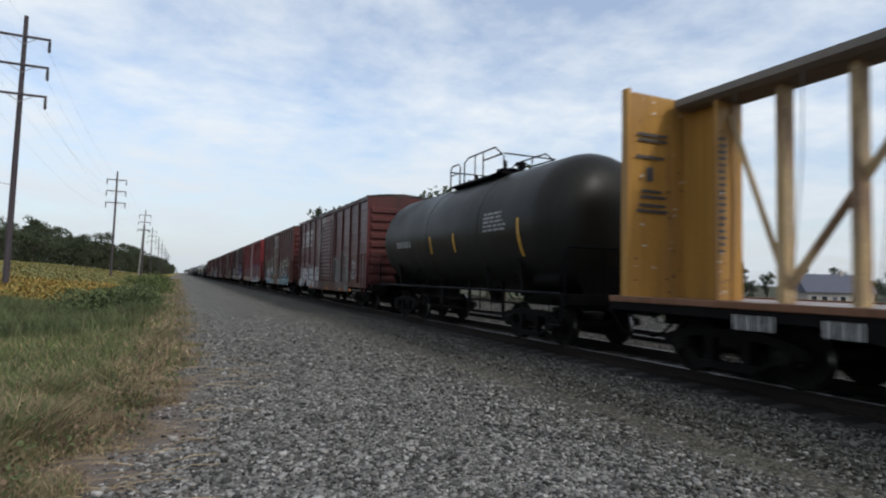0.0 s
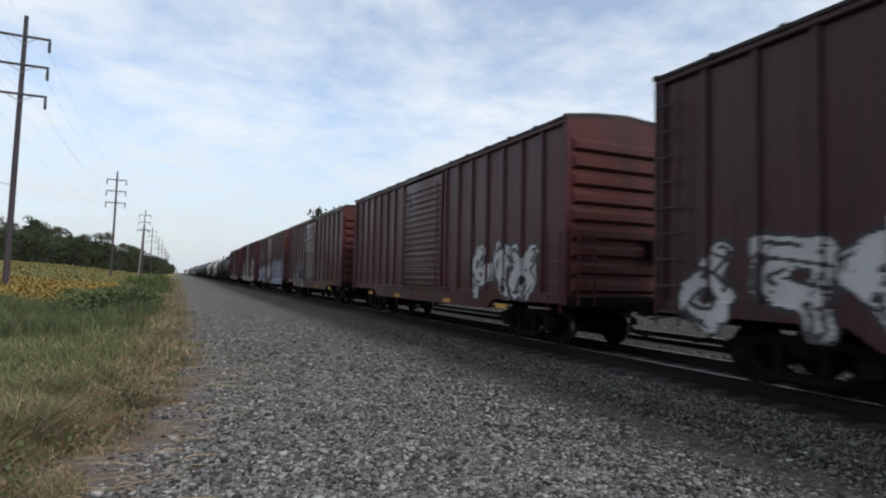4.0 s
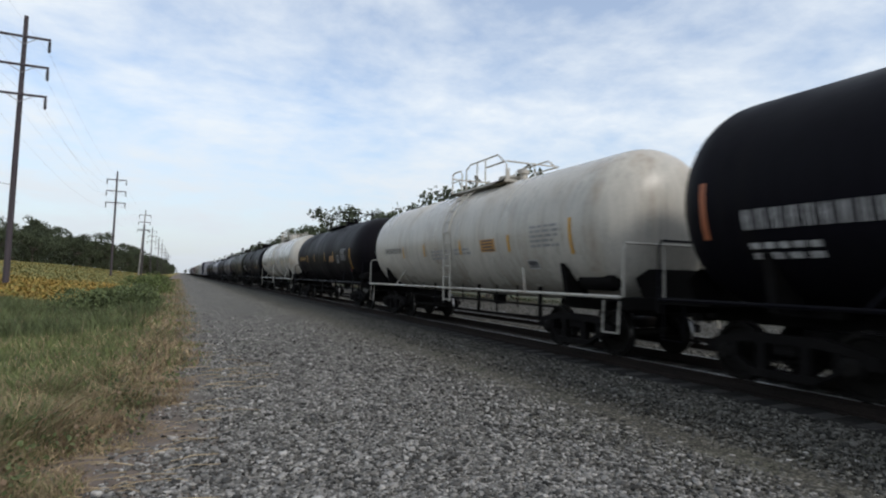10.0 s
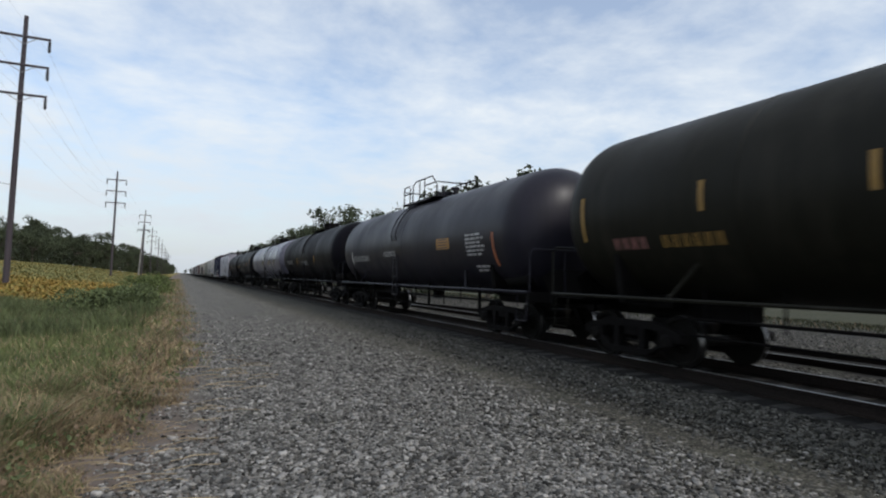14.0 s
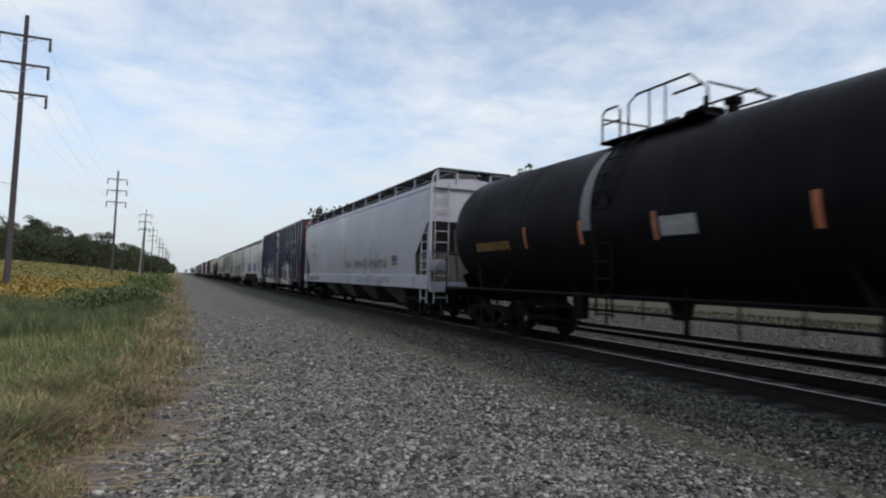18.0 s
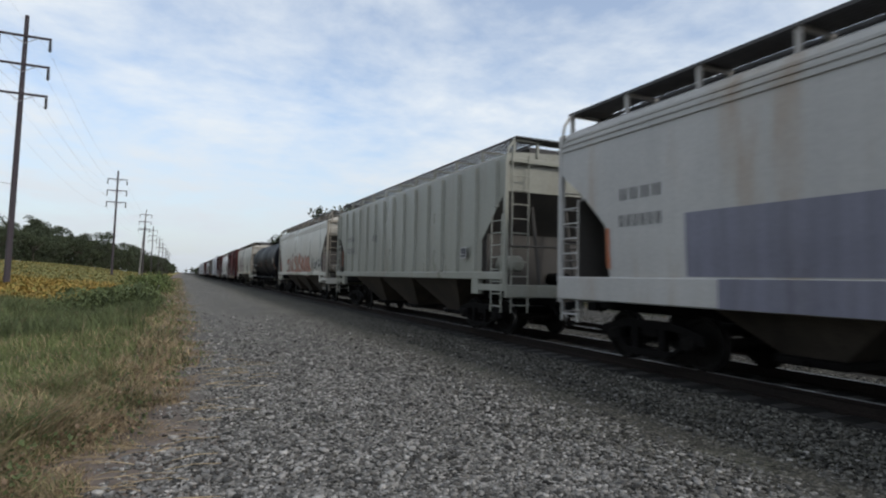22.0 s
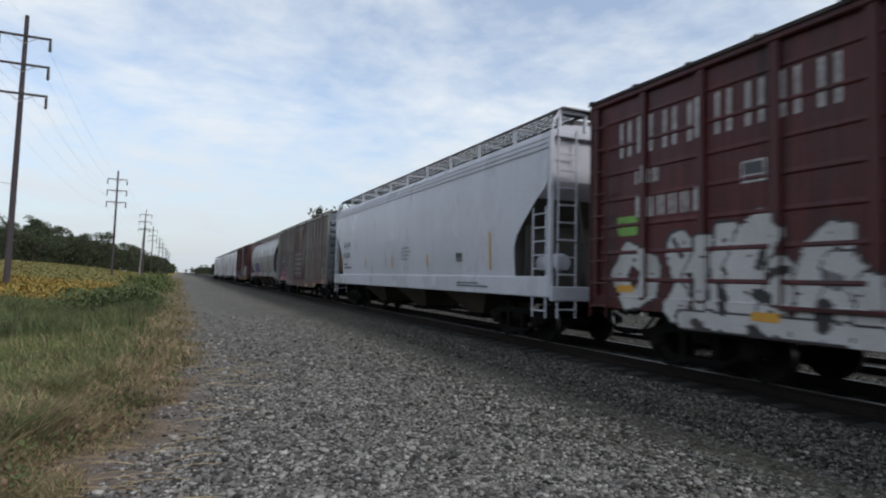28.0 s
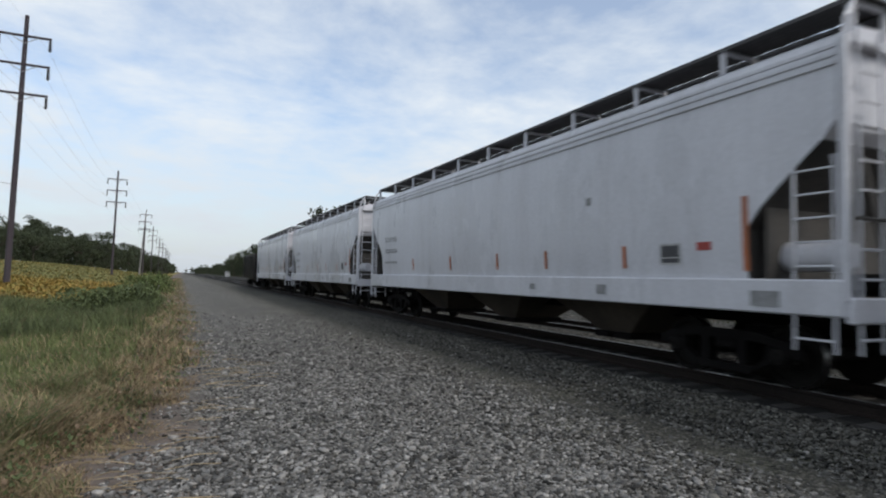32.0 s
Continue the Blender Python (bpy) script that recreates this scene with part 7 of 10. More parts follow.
def build_train():
    # centre-beam flat and the first tank car
    place(centerbeam(-14.1, 7.9, YELLOW, "empty yellow centre-beam flatcar with scuffed bulkheads and rusty deck"), -14.1, 7.9)
    car, f = TRAIN[0][0], (lambda y, z: -1.502)
    lettering(car, f, [(7.95, 8.6, 0.78, 0.98, 4), (6.9, 7.4, 0.78, 0.98, 3)], LETTER_W, "worn white lettering on the sill")
    car, f = place(tank_car(9.35, 20.65, SOOT, "sooty grey-black tank car with faded side patches", plat=14.4, trim=BLACK, dome="low", bands=(-2.2, 1.1), ladder=False, plat_half=1.6, R=1.53, cz=2.7), 9.35, 20.65, 14.725)
    lettering(car, f, [(2.6, 3.9, 2.35, 2.55, 8)], LETTER_W, "worn white lettering")
    marks(car, "data_panel", lines(-3.4, -2.3, 2.5, 3.0, 5, 3), LETTER_G, f, "grey stencilled data block")
    stripes(car, f, (1.0, -0.6), 2.1, 2.6)
    stripes(car, f, (-3.9,), 1.9, 2.75)

    # a string of boxcars
    S = (22.25, 36.75)
    car, f = place(boxcar(*S, BROWN2, "brown boxcar with ribbed door and silver graffiti", style="wide", door="corr", door_at=(-1.6, 1.3), posts=4, lap=True, roof_colour=ROOF_DARK), *S)
    stripes_logo(car, f, 3.5, 6.5, 3.05, 4.0)
    lettering(car, f, [(0.8, 1.9, 2.9, 3.15, 3), (0.8, 1.9, 2.55, 2.75, 3), (4.6, 6.4, 2.0, 2.15, 6)], LETTER_W, "worn white lettering")
    graffiti(car, 1.35, 7.05, 0.75, 2.05, (S_CHROME, S_WHITE), f, "white and grey graffiti with peeling patches", n=6, seed=3, fat=0.13)
    letters = [(S_STONE, 0.24, [(-2.02, 2.10), (-1.90, 1.74), (-2.11, 1.29)]), (S_STONE, 0.2, [(-2.33, 1.80), (-2.37, 1.29)]), (S_STONE, 0.3, [(-3.15, 2.33), (-2.96, 1.96)]), (S_STONE, 0.34, [(-3.04, 1.78), (-3.07, 1.31)]), (S_STONE, 0.2, [(-4.03, 2.06), (-3.99, 1.70)])]
    letters += [(S_STONE, 0.28, [(-3.96, 1.44), (-4.47, 1.37)]), (S_STONE, 0.14, [(-2.58, 0.84), (-2.96, 0.79)]), (S_STONE, 0.14, [(-3.78, 0.90), (-4.30, 0.86)])]
    mural(car, f, "dull grey bubble shapes with a pale outline", letters, (S_STONE, 0.02), [(S_PALE, 0.025, [(-2.81, 2.39), (-3.18, 2.52), (-3.49, 2.44)]), (S_PALE, 0.025, [(-1.69, 2.12), (-1.99, 2.27), (-2.41, 1.99)]), (S_PALE, 0.02, [(-3.85, 2.11), (-4.06, 2.19), (-4.28, 1.80)]), (S_PALE, 0.02, [(-1.50, 1.31), (-2.16, 1.17)]), (S_PALE, 0.02, [(-4.02, 1.62), (-4.47, 1.59), (-4.62, 1.40)]), (S_BLACK, 0.03, [(-3.59, 2.49), (-3.62, 1.38)]), (S_BLACK, 0.025, [(-2.58, 1.98), (-2.62, 1.24)])], seed=12)
    mural(car, f, "white sprayed scribble", [(S_WHITE, 0.03, [(-4.83, 2.01), (-4.90, 1.76), (-4.96, 2.07)]), (S_WHITE, 0.03, [(-5.24, 1.96), (-5.08, 1.94), (-5.21, 1.84), (-5.08, 1.74)]), (S_WHITE, 0.03, [(-5.29, 1.98), (-5.33, 1.72), (-5.41, 1.97)])], seed=13)
    data_box(car, f, -5.15, 1.27, 0.4, 0.32)
    reflectors(car, f, [(-0.6, 0.7), (-3.2, 0.72), (-4.8, 0.73), (3.5, 0.72)], S_AMBER)

    S = (38.97, 53.57)
    car, f = place(boxcar(*S, BROWN3, "russet boxcar with plug door and teal graffiti", door="plug", door_at=(-1.3, 1.4), posts=6, roof_colour=ROOF_DARK), *S)
    mural(car, f, "olive and teal graffiti letters with a white outline", [
        (S_TEAL, 0.188, [(5.30, 1.45), (5.24, 1.04), (4.59, 0.82)]), (S_TEAL, 0.213, [(4.40, 0.92), (2.64, 0.86), (1.31, 0.84)]),
        (S_TEAL, 0.15, [(1.32, 1.47), (1.25, 0.86)]), (S_TEAL, 0.15, [(2.81, 1.29), (2.28, 1.55)]),
        (S_OLIVE, 0.188, [(4.45, 2.44), (5.07, 2.26), (5.32, 1.86)]), (S_OLIVE, 0.2, [(3.73, 2.46), (3.68, 1.92)]),
        (S_OLIVE, 0.2, [(2.92, 2.50), (2.50, 2.48), (2.49, 2.01)]), (S_OLIVE, 0.163, [(1.97, 2.43), (1.09, 2.49)]),
        (S_OLIVE, 0.163, [(1.80, 2.35), (1.68, 1.87)]), (S_WHITE, 0.088, [(5.01, 1.95), (4.90, 1.25), (4.40, 0.99)]),
        (S_WHITE, 0.088, [(4.23, 1.84), (4.10, 1.26)]), (S_WHITE, 0.075, [(3.41, 1.82), (3.48, 1.28)]),
        (S_WHITE, 0.088, [(2.81, 1.37), (2.33, 1.92), (1.57, 1.03)]), (S_WHITE, 0.062, [(2.46, 0.89), (2.33, 0.70)]),
        (S_WHITE, 0.062, [(3.33, 1.01), (3.19, 0.73)])], (S_WHITE, 0.05), seed=21, wide=1.5)
    letters = [
        (S_TEAL, 0.24, [(-1.20, 1.18), (-1.69, 1.63)]), (S_TEAL, 0.2, [(-2.24, 1.54), (-2.36, 1.19)]),
        (S_TEAL, 0.22, [(-1.39, 0.97), (-3.15, 1.05), (-4.17, 1.16)]), (S_TEAL, 0.2, [(-1.55, 0.76), (-3.15, 0.83), (-4.21, 0.89)]),
        (S_TEAL, 0.24, [(-4.02, 1.67), (-4.21, 1.33)]), (S_OLIVE, 0.2, [(-1.91, 2.28), (-2.27, 2.33), (-2.23, 1.87)]),
        (S_OLIVE, 0.14, [(-2.21, 2.29), (-1.90, 1.77)]), (S_OLIVE, 0.18, [(-2.61, 2.06), (-2.55, 1.76), (-2.41, 1.54)])]
    letters += [
        (S_OLIVE, 0.18, [(-2.79, 1.75), (-3.16, 2.27), (-3.31, 2.26)]), (S_OLIVE, 0.16, [(-3.31, 2.17), (-3.15, 1.64)]),
        (S_OLIVE, 0.14, [(-3.64, 2.28), (-4.15, 2.28), (-4.03, 2.11)]), (S_OLIVE, 0.16, [(-3.64, 2.12), (-3.57, 1.87)])]
    letters += [(S_OLIVE, 0.2, [(-4.5, 2.2), (-4.9, 2.4), (-5.2, 2.2)]), (S_TEAL, 0.25, [(-4.6, 1.2), (-5.3, 0.95)]), (S_OLIVE, 0.18, [(-4.8, 1.9), (-5.0, 1.5)])]
    mural(car, f, "olive and teal graffiti letters with a white outline", letters, (S_WHITE, 0.045), [
        (S_WHITE, 0.09, [(-1.90, 1.54), (-1.69, 1.19)]), (S_WHITE, 0.07, [(-1.99, 1.59), (-2.12, 1.25)]), (S_WHITE, 0.1, [(-2.95, 1.54), (-2.89, 1.39)]),
        (S_WHITE, 0.1, [(-3.45, 1.59), (-3.64, 1.66), (-3.77, 1.38)]),
        (S_WHITE, 0.04, [(-0.91, 1.07), (-1.62, 1.71), (-1.78, 2.12), (-2.25, 2.42), (-2.43, 2.25), (-2.68, 2.12), (-2.61, 1.75)]),
        (S_WHITE, 0.035, [(-0.93, 1.05), (-1.32, 0.75)]), (S_WHITE, 0.035, [(-1.62, 0.75), (-1.90, 0.99), (-2.01, 0.73)]),
        (S_WHITE, 0.035, [(-2.88, 0.75), (-2.97, 0.89), (-3.05, 0.74)]), (S_WHITE, 0.035, [(-3.44, 0.76), (-3.76, 0.99), (-4.10, 0.80)]),
        (S_BLACK, 0.06, [(-1.90, 1.34), (-1.71, 1.18)]), (S_BLACK, 0.08, [(-3.63, 1.49), (-3.76, 1.41)])], seed=25)
    mural(car, f, "murky round painted blob", [(S_OLIVE, 0.3, [(-0.55, 2.1), (-0.6, 1.75)]), (S_STONE, 0.18, [(-0.6, 1.5), (-0.6, 1.25)])], seed=4)
    mural(car, f, "white sprayed box and scribble", [(S_WHITE, 0.05, [(0.75, 1.95), (0.25, 1.92), (0.28, 1.7), (0.72, 1.66)]), (S_WHITE, 0.04, [(0.68, 1.5), (0.2, 1.48)])], seed=5)
    lettering(car, f, [(5.9, 6.3, 2.65, 2.85, 2), (5.85, 6.35, 2.2, 2.4, 3), (5.95, 6.25, 1.6, 1.8, 2)], LETTER_W, "worn white lettering")
    marks(car, "paint_chip", [(1.55, 1.75, 3.2, 3.45), (0.1, 0.5, 3.15, 3.22)], LETTER_W, f, "chipped pale patches")
    reflectors(car, f, [(0.85, 1.16), (-0.65, 1.17), (6.3, 1.13), (3.8, 1.14)], hgt=0.12)

    S = (55.97, 70.77)
    car, f = place(boxcar(*S, RED, "bright red boxcar with cream and violet graffiti", door="corr", door_at=(-1.6, 1.45), posts=7, roof_colour=RED, end_colour=RED), *S)
    mural(car, f, "tan graffiti letters with a pale blue outline", [
        (S_TAN, 0.182, [(6.59, 1.78), (6.48, 0.83)]), (S_TAN, 0.169, [(5.90, 1.94), (5.97, 0.94)]), (S_TAN, 0.195, [(5.02, 1.67), (5.44, 0.96)]),
        (S_TAN, 0.182, [(4.73, 1.75), (4.58, 0.84)]), (S_TAN, 0.182, [(4.11, 1.53), (3.98, 0.88)]), (S_TAN, 0.221, [(3.76, 1.66), (3.02, 1.53), (3.48, 0.91)]),
        (S_TAN, 0.221, [(2.54, 1.71), (2.11, 1.54), (2.02, 1.27), (2.54, 0.83), (3.32, 0.83)]), (S_TAN, 0.078, [(5.75, 2.28), (5.89, 1.81)]),
        (S_TAN, 0.078, [(3.44, 2.26), (3.74, 1.84)])], (S_SKY, 0.06), [
        (S_SKY, 0.03, [(4.75, 1.85), (4.11, 1.53), (3.74, 1.17)]), (S_SKY, 0.03, [(3.02, 1.74), (3.32, 1.18)]),
        (S_SKY, 0.03, [(3.76, 1.39), (3.02, 1.20), (2.36, 1.08)]), (S_WHITE, 0.05, [(2.92, 1.26), (2.54, 1.21)]),
        (S_AMBER, 0.08, [(3.85, 0.87), (3.53, 0.82)]), (S_AMBER, 0.07, [(6.53, 0.96), (6.46, 0.81)]), (S_BLACK, 0.04, [(6.38, 1.44), (5.30, 1.38)]),
        (S_BLACK, 0.03, [(5.02, 1.55), (5.15, 1.14)]), (S_BLACK, 0.03, [(4.36, 1.55), (4.28, 1.01)]),
        (S_BLACK, 0.03, [(2.73, 1.55), (2.36, 1.48), (2.32, 1.29)])], seed=33, wide=1.6)
    mural(car, f, "violet and pale blue background spray", [
        (S_SLATE, 0, [(-1.20, 2.35), (-2.76, 2.35), (-3.89, 2.37), (-5.26, 2.38), (-5.65, 2.31), (-5.84, 1.49), (-7.31, 1.50), (-7.34, 0.81), (-5.37, 0.64), (-1.06, 0.67)]),
        (S_SKY, 0, [(-6.02, 2.15), (-6.67, 2.21), (-6.71, 1.99), (-6.11, 1.95)]), (S_SKY, 0, [(-6.94, 2.34), (-7.08, 2.41), (-7.25, 2.16), (-6.97, 2.15)]),
        (S_SKY, 0, [(-7.04, 2.03), (-7.32, 2.01), (-7.31, 1.73), (-7.11, 1.79)]), (S_LAV, 0, [(-6.19, 1.33), (-6.52, 1.43), (-6.60, 1.06), (-6.28, 0.98)]),
        (S_LAV, 0, [(-2.83, 2.26), (-4.02, 2.28), (-4.15, 1.95), (-3.21, 2.03)]), (S_LAV, 0, [(-5.07, 0.91), (-5.66, 0.87), (-5.57, 0.66), (-5.17, 0.66)]),
        (S_WINE, 0, [(-4.15, 1.87), (-4.41, 1.87), (-4.28, 1.29), (-4.09, 1.32)]), (S_BLACK, 0, [(-3.01, 1.00), (-4.40, 1.10), (-4.40, 0.87), (-2.94, 0.78)])], seed=35)
    mural(car, lambda y, z: f(y, z) - 0.004, "sand-coloured angular letters with white outlines", [
        (S_WHITE, 0, [(0.39, 2.11), (-0.60, 2.18), (-1.12, 1.76), (-1.04, 1.27), (0.12, 1.03)]),
        (S_SAND, 0, [(-1.76, 2.23), (-2.02, 2.31), (-2.37, 1.92), (-3.06, 2.34), (-2.85, 1.65), (-2.39, 1.02), (-1.61, 1.18)]),
        (S_SAND, 0, [(-3.16, 1.13), (-3.49, 1.97), (-4.08, 1.87), (-4.03, 1.32), (-3.84, 1.16)]),
        (S_SAND, 0, [(-4.03, 1.16), (-4.44, 2.33), (-4.67, 2.24), (-4.57, 1.63), (-4.34, 1.09)]),
        (S_SAND, 0, [(-4.67, 2.24), (-5.27, 1.77), (-5.17, 1.34), (-4.96, 1.26), (-4.51, 1.41)]), (S_SAND, 0, [(-4.45, 1.37), (-4.96, 1.26), (-5.02, 0.76), (-4.69, 0.88)]),
        (S_SAND, 0, [(-5.31, 2.23), (-5.89, 2.03), (-5.98, 1.69), (-5.84, 1.49), (-5.37, 1.49), (-5.27, 1.98)]),
        (S_SAND, 0, [(-5.22, 1.20), (-6.02, 1.29), (-6.02, 0.96), (-5.27, 0.92)]), (S_SAND, 0, [(-6.19, 1.68), (-6.48, 1.93), (-6.97, 1.85), (-7.08, 1.64), (-6.60, 1.55)]),
        (S_SAND, 0, [(-6.48, 1.55), (-6.75, 1.49), (-7.14, 1.11), (-6.67, 1.06)]), (S_WHITE, 0, [(-0.01, 0.70), (-4.86, 0.78), (-5.17, 0.64), (-0.13, 0.57)]),
        (S_WHITE, 0, [(-6.67, 1.00), (-7.34, 1.07), (-7.38, 0.84), (-6.75, 0.88)])], (S_WHITE, 0.04), [
        (S_VIOLET, 0.12, [(-5.51, 1.87), (-5.70, 1.84)]), (S_BLACK, 0.09, [(-5.42, 1.52), (-5.64, 1.50)]), (S_ORANGE, 0.13, [(-6.28, 0.90), (-6.56, 0.90)]),
        (S_BLACK, 0.03, [(-2.20, 1.84), (-1.97, 1.10)]), (S_BLACK, 0.03, [(-3.63, 1.89), (-3.30, 1.18)]), (S_BLACK, 0.03, [(-4.84, 2.00), (-4.74, 1.48)]),
        (S_BLACK, 0.03, [(-5.27, 1.34), (-6.06, 1.39)]), (S_BLACK, 0.03, [(-6.23, 1.62), (-6.52, 1.52)]), (S_WHITE, 0.03, [(-6.02, 1.49), (-6.23, 1.68)]),
        (S_WHITE, 0.03, [(-1.24, 1.07), (-1.21, 2.05)]), (S_VIOLET, 0.05, [(-0.19, 1.88), (-0.42, 1.46)]), (S_GREEN, 0.05, [(-6.11, 1.85), (-6.19, 1.88)])], seed=36)
    marks(car, "paint_chip", [(2.2, 2.4, 2.85, 3.0), (2.0, 2.2, 1.4, 1.8)], LETTER_W, f, "chipped pale patches")
    reflectors(car, f, [(-6.5, 0.85), (7.0, 0.9)], w=0.36, hgt=0.16)

    S = (72.75, 87.67)
    car, f = place(boxcar(*S, BROWND, "dark maroon boxcar with faded lettering and blue graffiti", door="corr", door_at=(-1.55, 1.55), posts=7, roof_colour=ROOF_DARK), *S)
    lettering(car, f, [(-7.2, -2.85, 3.55, 3.95, 9), (-6.0, -3.4, 2.85, 3.25, 7)], LETTER_W, "two lines of faded white lettering")
    graffiti(car, -7.2, -1.65, 0.85, 2.45, (S_WHITE, S_BLUE), f, "blue and lavender graffiti under a white fringe", n=6, seed=41, fat=0.16, rim=0.06, lower=S_LAV, cloud=S_LAV, jitter=0.05)
    graffiti(car, 1.7, 7.1, 0.7, 2.2, (S_BLACK, S_WHITE), f, "white graffiti letters, partly scraped", n=4, seed=44, fat=0.15, rim=0.05)
    graffiti(car, -1.3, 1.45, 1.4, 3.3, (S_WHITE, S_WHITE), f, "white scribbled tags on the door", n=3, seed=45, fat=0.05, rim=0.02, jitter=0.3)
    reflectors(car, f, [(-3.9, 1.25)], material=S_ORANGE, w=0.1, hgt=0.5)
    data_box(car, f, -4.5, 1.35)

    S = (89.96, 104.89)
    car, f = place(boxcar(*S, MAROON, "maroon boxcar with a white graffiti piece", door="corr", door_at=(-1.6, 1.6), posts=7, roof_colour=ROOF_DARK), *S)
    graffiti(car, -6.6, -3.2, 0.9, 2.3, (S_BLACK, S_WHITE), f, "white graffiti letters on maroon paint", n=3, seed=51, fat=0.16)
    marks(car, "paint_chip", lines(-1.2, 1.4, 1.6, 2.2, 3, 5), LETTER_G, f, "grey scuffed patches")
    reflectors(car, f, [(-5, 0.72), (-2, 0.72), (2, 0.72), (5, 0.72)])

    S = (107.0, 121.58)
    car, f = place(boxcar(*S, MAROON, "dark maroon boxcar with black graffiti letters", style="post", door="plug", door_at=(-1.4, 1.6), posts=6, roof_colour=ROOF_DARK), *S)
    graffiti(car, 1.65, 5.4, 0.7, 2.35, (S_GREY, S_BLACK), f, "black graffiti letters with a grey outline", n=4, seed=61, fat=0.2, rim=0.05, gleam=S_WHITE)
    graffiti(car, -3.6, 1.4, 1.0, 2.1, (S_GREY, S_GREY), f, "thin grey scribbled tags", n=6, seed=62, fat=0.04, rim=0.02)
    lettering(car, f, [(5.7, 5.95, 2.1, 2.3, 1), (4.9, 5.1, 2.1, 2.3, 1), (5.7, 6.0, 1.6, 1.75, 2), (1.7, 2.0, 2.9, 3.2, 1)], LETTER_W, "worn white lettering")
    data_box(car, f, 1.8, 2.35, 0.36, 0.3)
    reflectors(car, f, [(6.25, 0.95), (4.45, 0.72), (1.95, 0.72), (-2.0, 0.72), (-5, 0.72)], w=0.44, hgt=0.13)

    S = (123.36, 138.35)
    car, f = place(boxcar(*S, MAROON, "oxide-red boxcar with long lavender and white graffiti", door="plug", door_at=(-1.45, 1.6), posts=6, roof_colour=ROOF_DARK), *S)
    lettering(car, f, [(3.87, 6.75, 2.65, 3.45, 3), (5.0, 6.6, 2.3, 2.45, 5)], LETTER_W, "worn white block lettering")
    graffiti(car, 1.7, 7.4, 0.75, 2.3, (S_VIOLET, S_WHITE), f, "white graffiti letters with violet edges", n=6, seed=71, fat=0.17, rim=0.05, lower=S_SKY)
    graffiti(car, -1.4, 1.5, 1.05, 2.5, (S_SEA, S_CREAM), f, "cream and green graffiti across the door", n=4, seed=72, fat=0.12, rim=0.05, jitter=0.25, lower=S_WHITE)
    mural(car, f, "broad lavender block letters with pale edges", [
        (S_LAV, 0.3, [(-1.94, 2.24), (-1.96, 0.97)]), (S_LAV, 0.3, [(-2.72, 2.25), (-2.74, 0.97)]), (S_LAV, 0.3, [(-3.59, 2.15), (-3.60, 0.96)]),
        (S_LAV, 0.3, [(-4.21, 1.98), (-4.22, 0.96)]), (S_LAV, 0.3, [(-4.75, 2.08), (-4.76, 0.96)]), (S_LAV, 0.3, [(-5.25, 2.10), (-5.26, 0.96)]),
        (S_LAV, 0.3, [(-5.82, 2.10), (-5.82, 0.96)]), (S_LAV, 0.28, [(-6.21, 2.01), (-6.11, 0.89)]), (S_LAV, 0.26, [(-6.52, 1.99), (-6.57, 0.91)]),
        (S_LAV, 0.2, [(-6.80, 1.75), (-6.74, 0.93)]), (S_SLATE, 0.09, [(-1.94, 0.8), (-3.4, 0.82)]), (S_SLATE, 0.1, [(-4.1, 0.85), (-5.6, 0.87)]), (S_SLATE, 0.09, [(-6.2, 0.85), (-6.89, 0.85)])], (S_WHITE, 0.035), [
        (S_WHITE, 0.05, [(-2.09, 1.71), (-2.07, 0.99)]), (S_WHITE, 0.04, [(-3.29, 2.06), (-3.30, 1.04)]), (S_WHITE, 0.07, [(-4.42, 1.74), (-4.31, 1.15)]),
        (S_WHITE, 0.06, [(-4.77, 1.73), (-4.76, 1.23)]), (S_WHITE, 0.05, [(-5.39, 1.72), (-5.41, 1.19)]), (S_WHITE, 0.06, [(-5.69, 1.72), (-5.75, 0.96)]),
        (S_WHITE, 0.06, [(-6.34, 1.81), (-6.33, 1.17)]), (S_WHITE, 0.03, [(-2.96, 2.36), (-3.92, 2.29), (-4.02, 2.02)]),
        (S_WHITE, 0.03, [(-4.31, 2.13), (-4.75, 2.30), (-5.39, 2.25)]),
        (S_WHITE, 0.03, [(-5.54, 2.26), (-6.15, 2.25), (-6.22, 2.02), (-6.45, 2.17), (-6.74, 2.12), (-6.84, 1.83)])] + [
        (S_SLATE, 0.05, [(-4.04, 2.01), (-4.12, 1.48)]), (S_SLATE, 0.04, [(-5.18, 1.54), (-5.54, 1.37)]), (S_SLATE, 0.03, [(-2.45, 2.25), (-2.49, 1.01)]),
        (S_SLATE, 0.03, [(-5.54, 2.13), (-5.57, 1.25)]), (S_SLATE, 0.04, [(-1.92, 1.61), (-4.40, 1.60)]), (S_SLATE, 0.04, [(-5.82, 1.54), (-6.90, 1.58)]),
        (S_SLATE, 0.05, [(-5.00, 1.08), (-5.08, 0.87)]), (S_SLATE, 0.05, [(-3.73, 1.06), (-3.93, 0.93)])], seed=73)
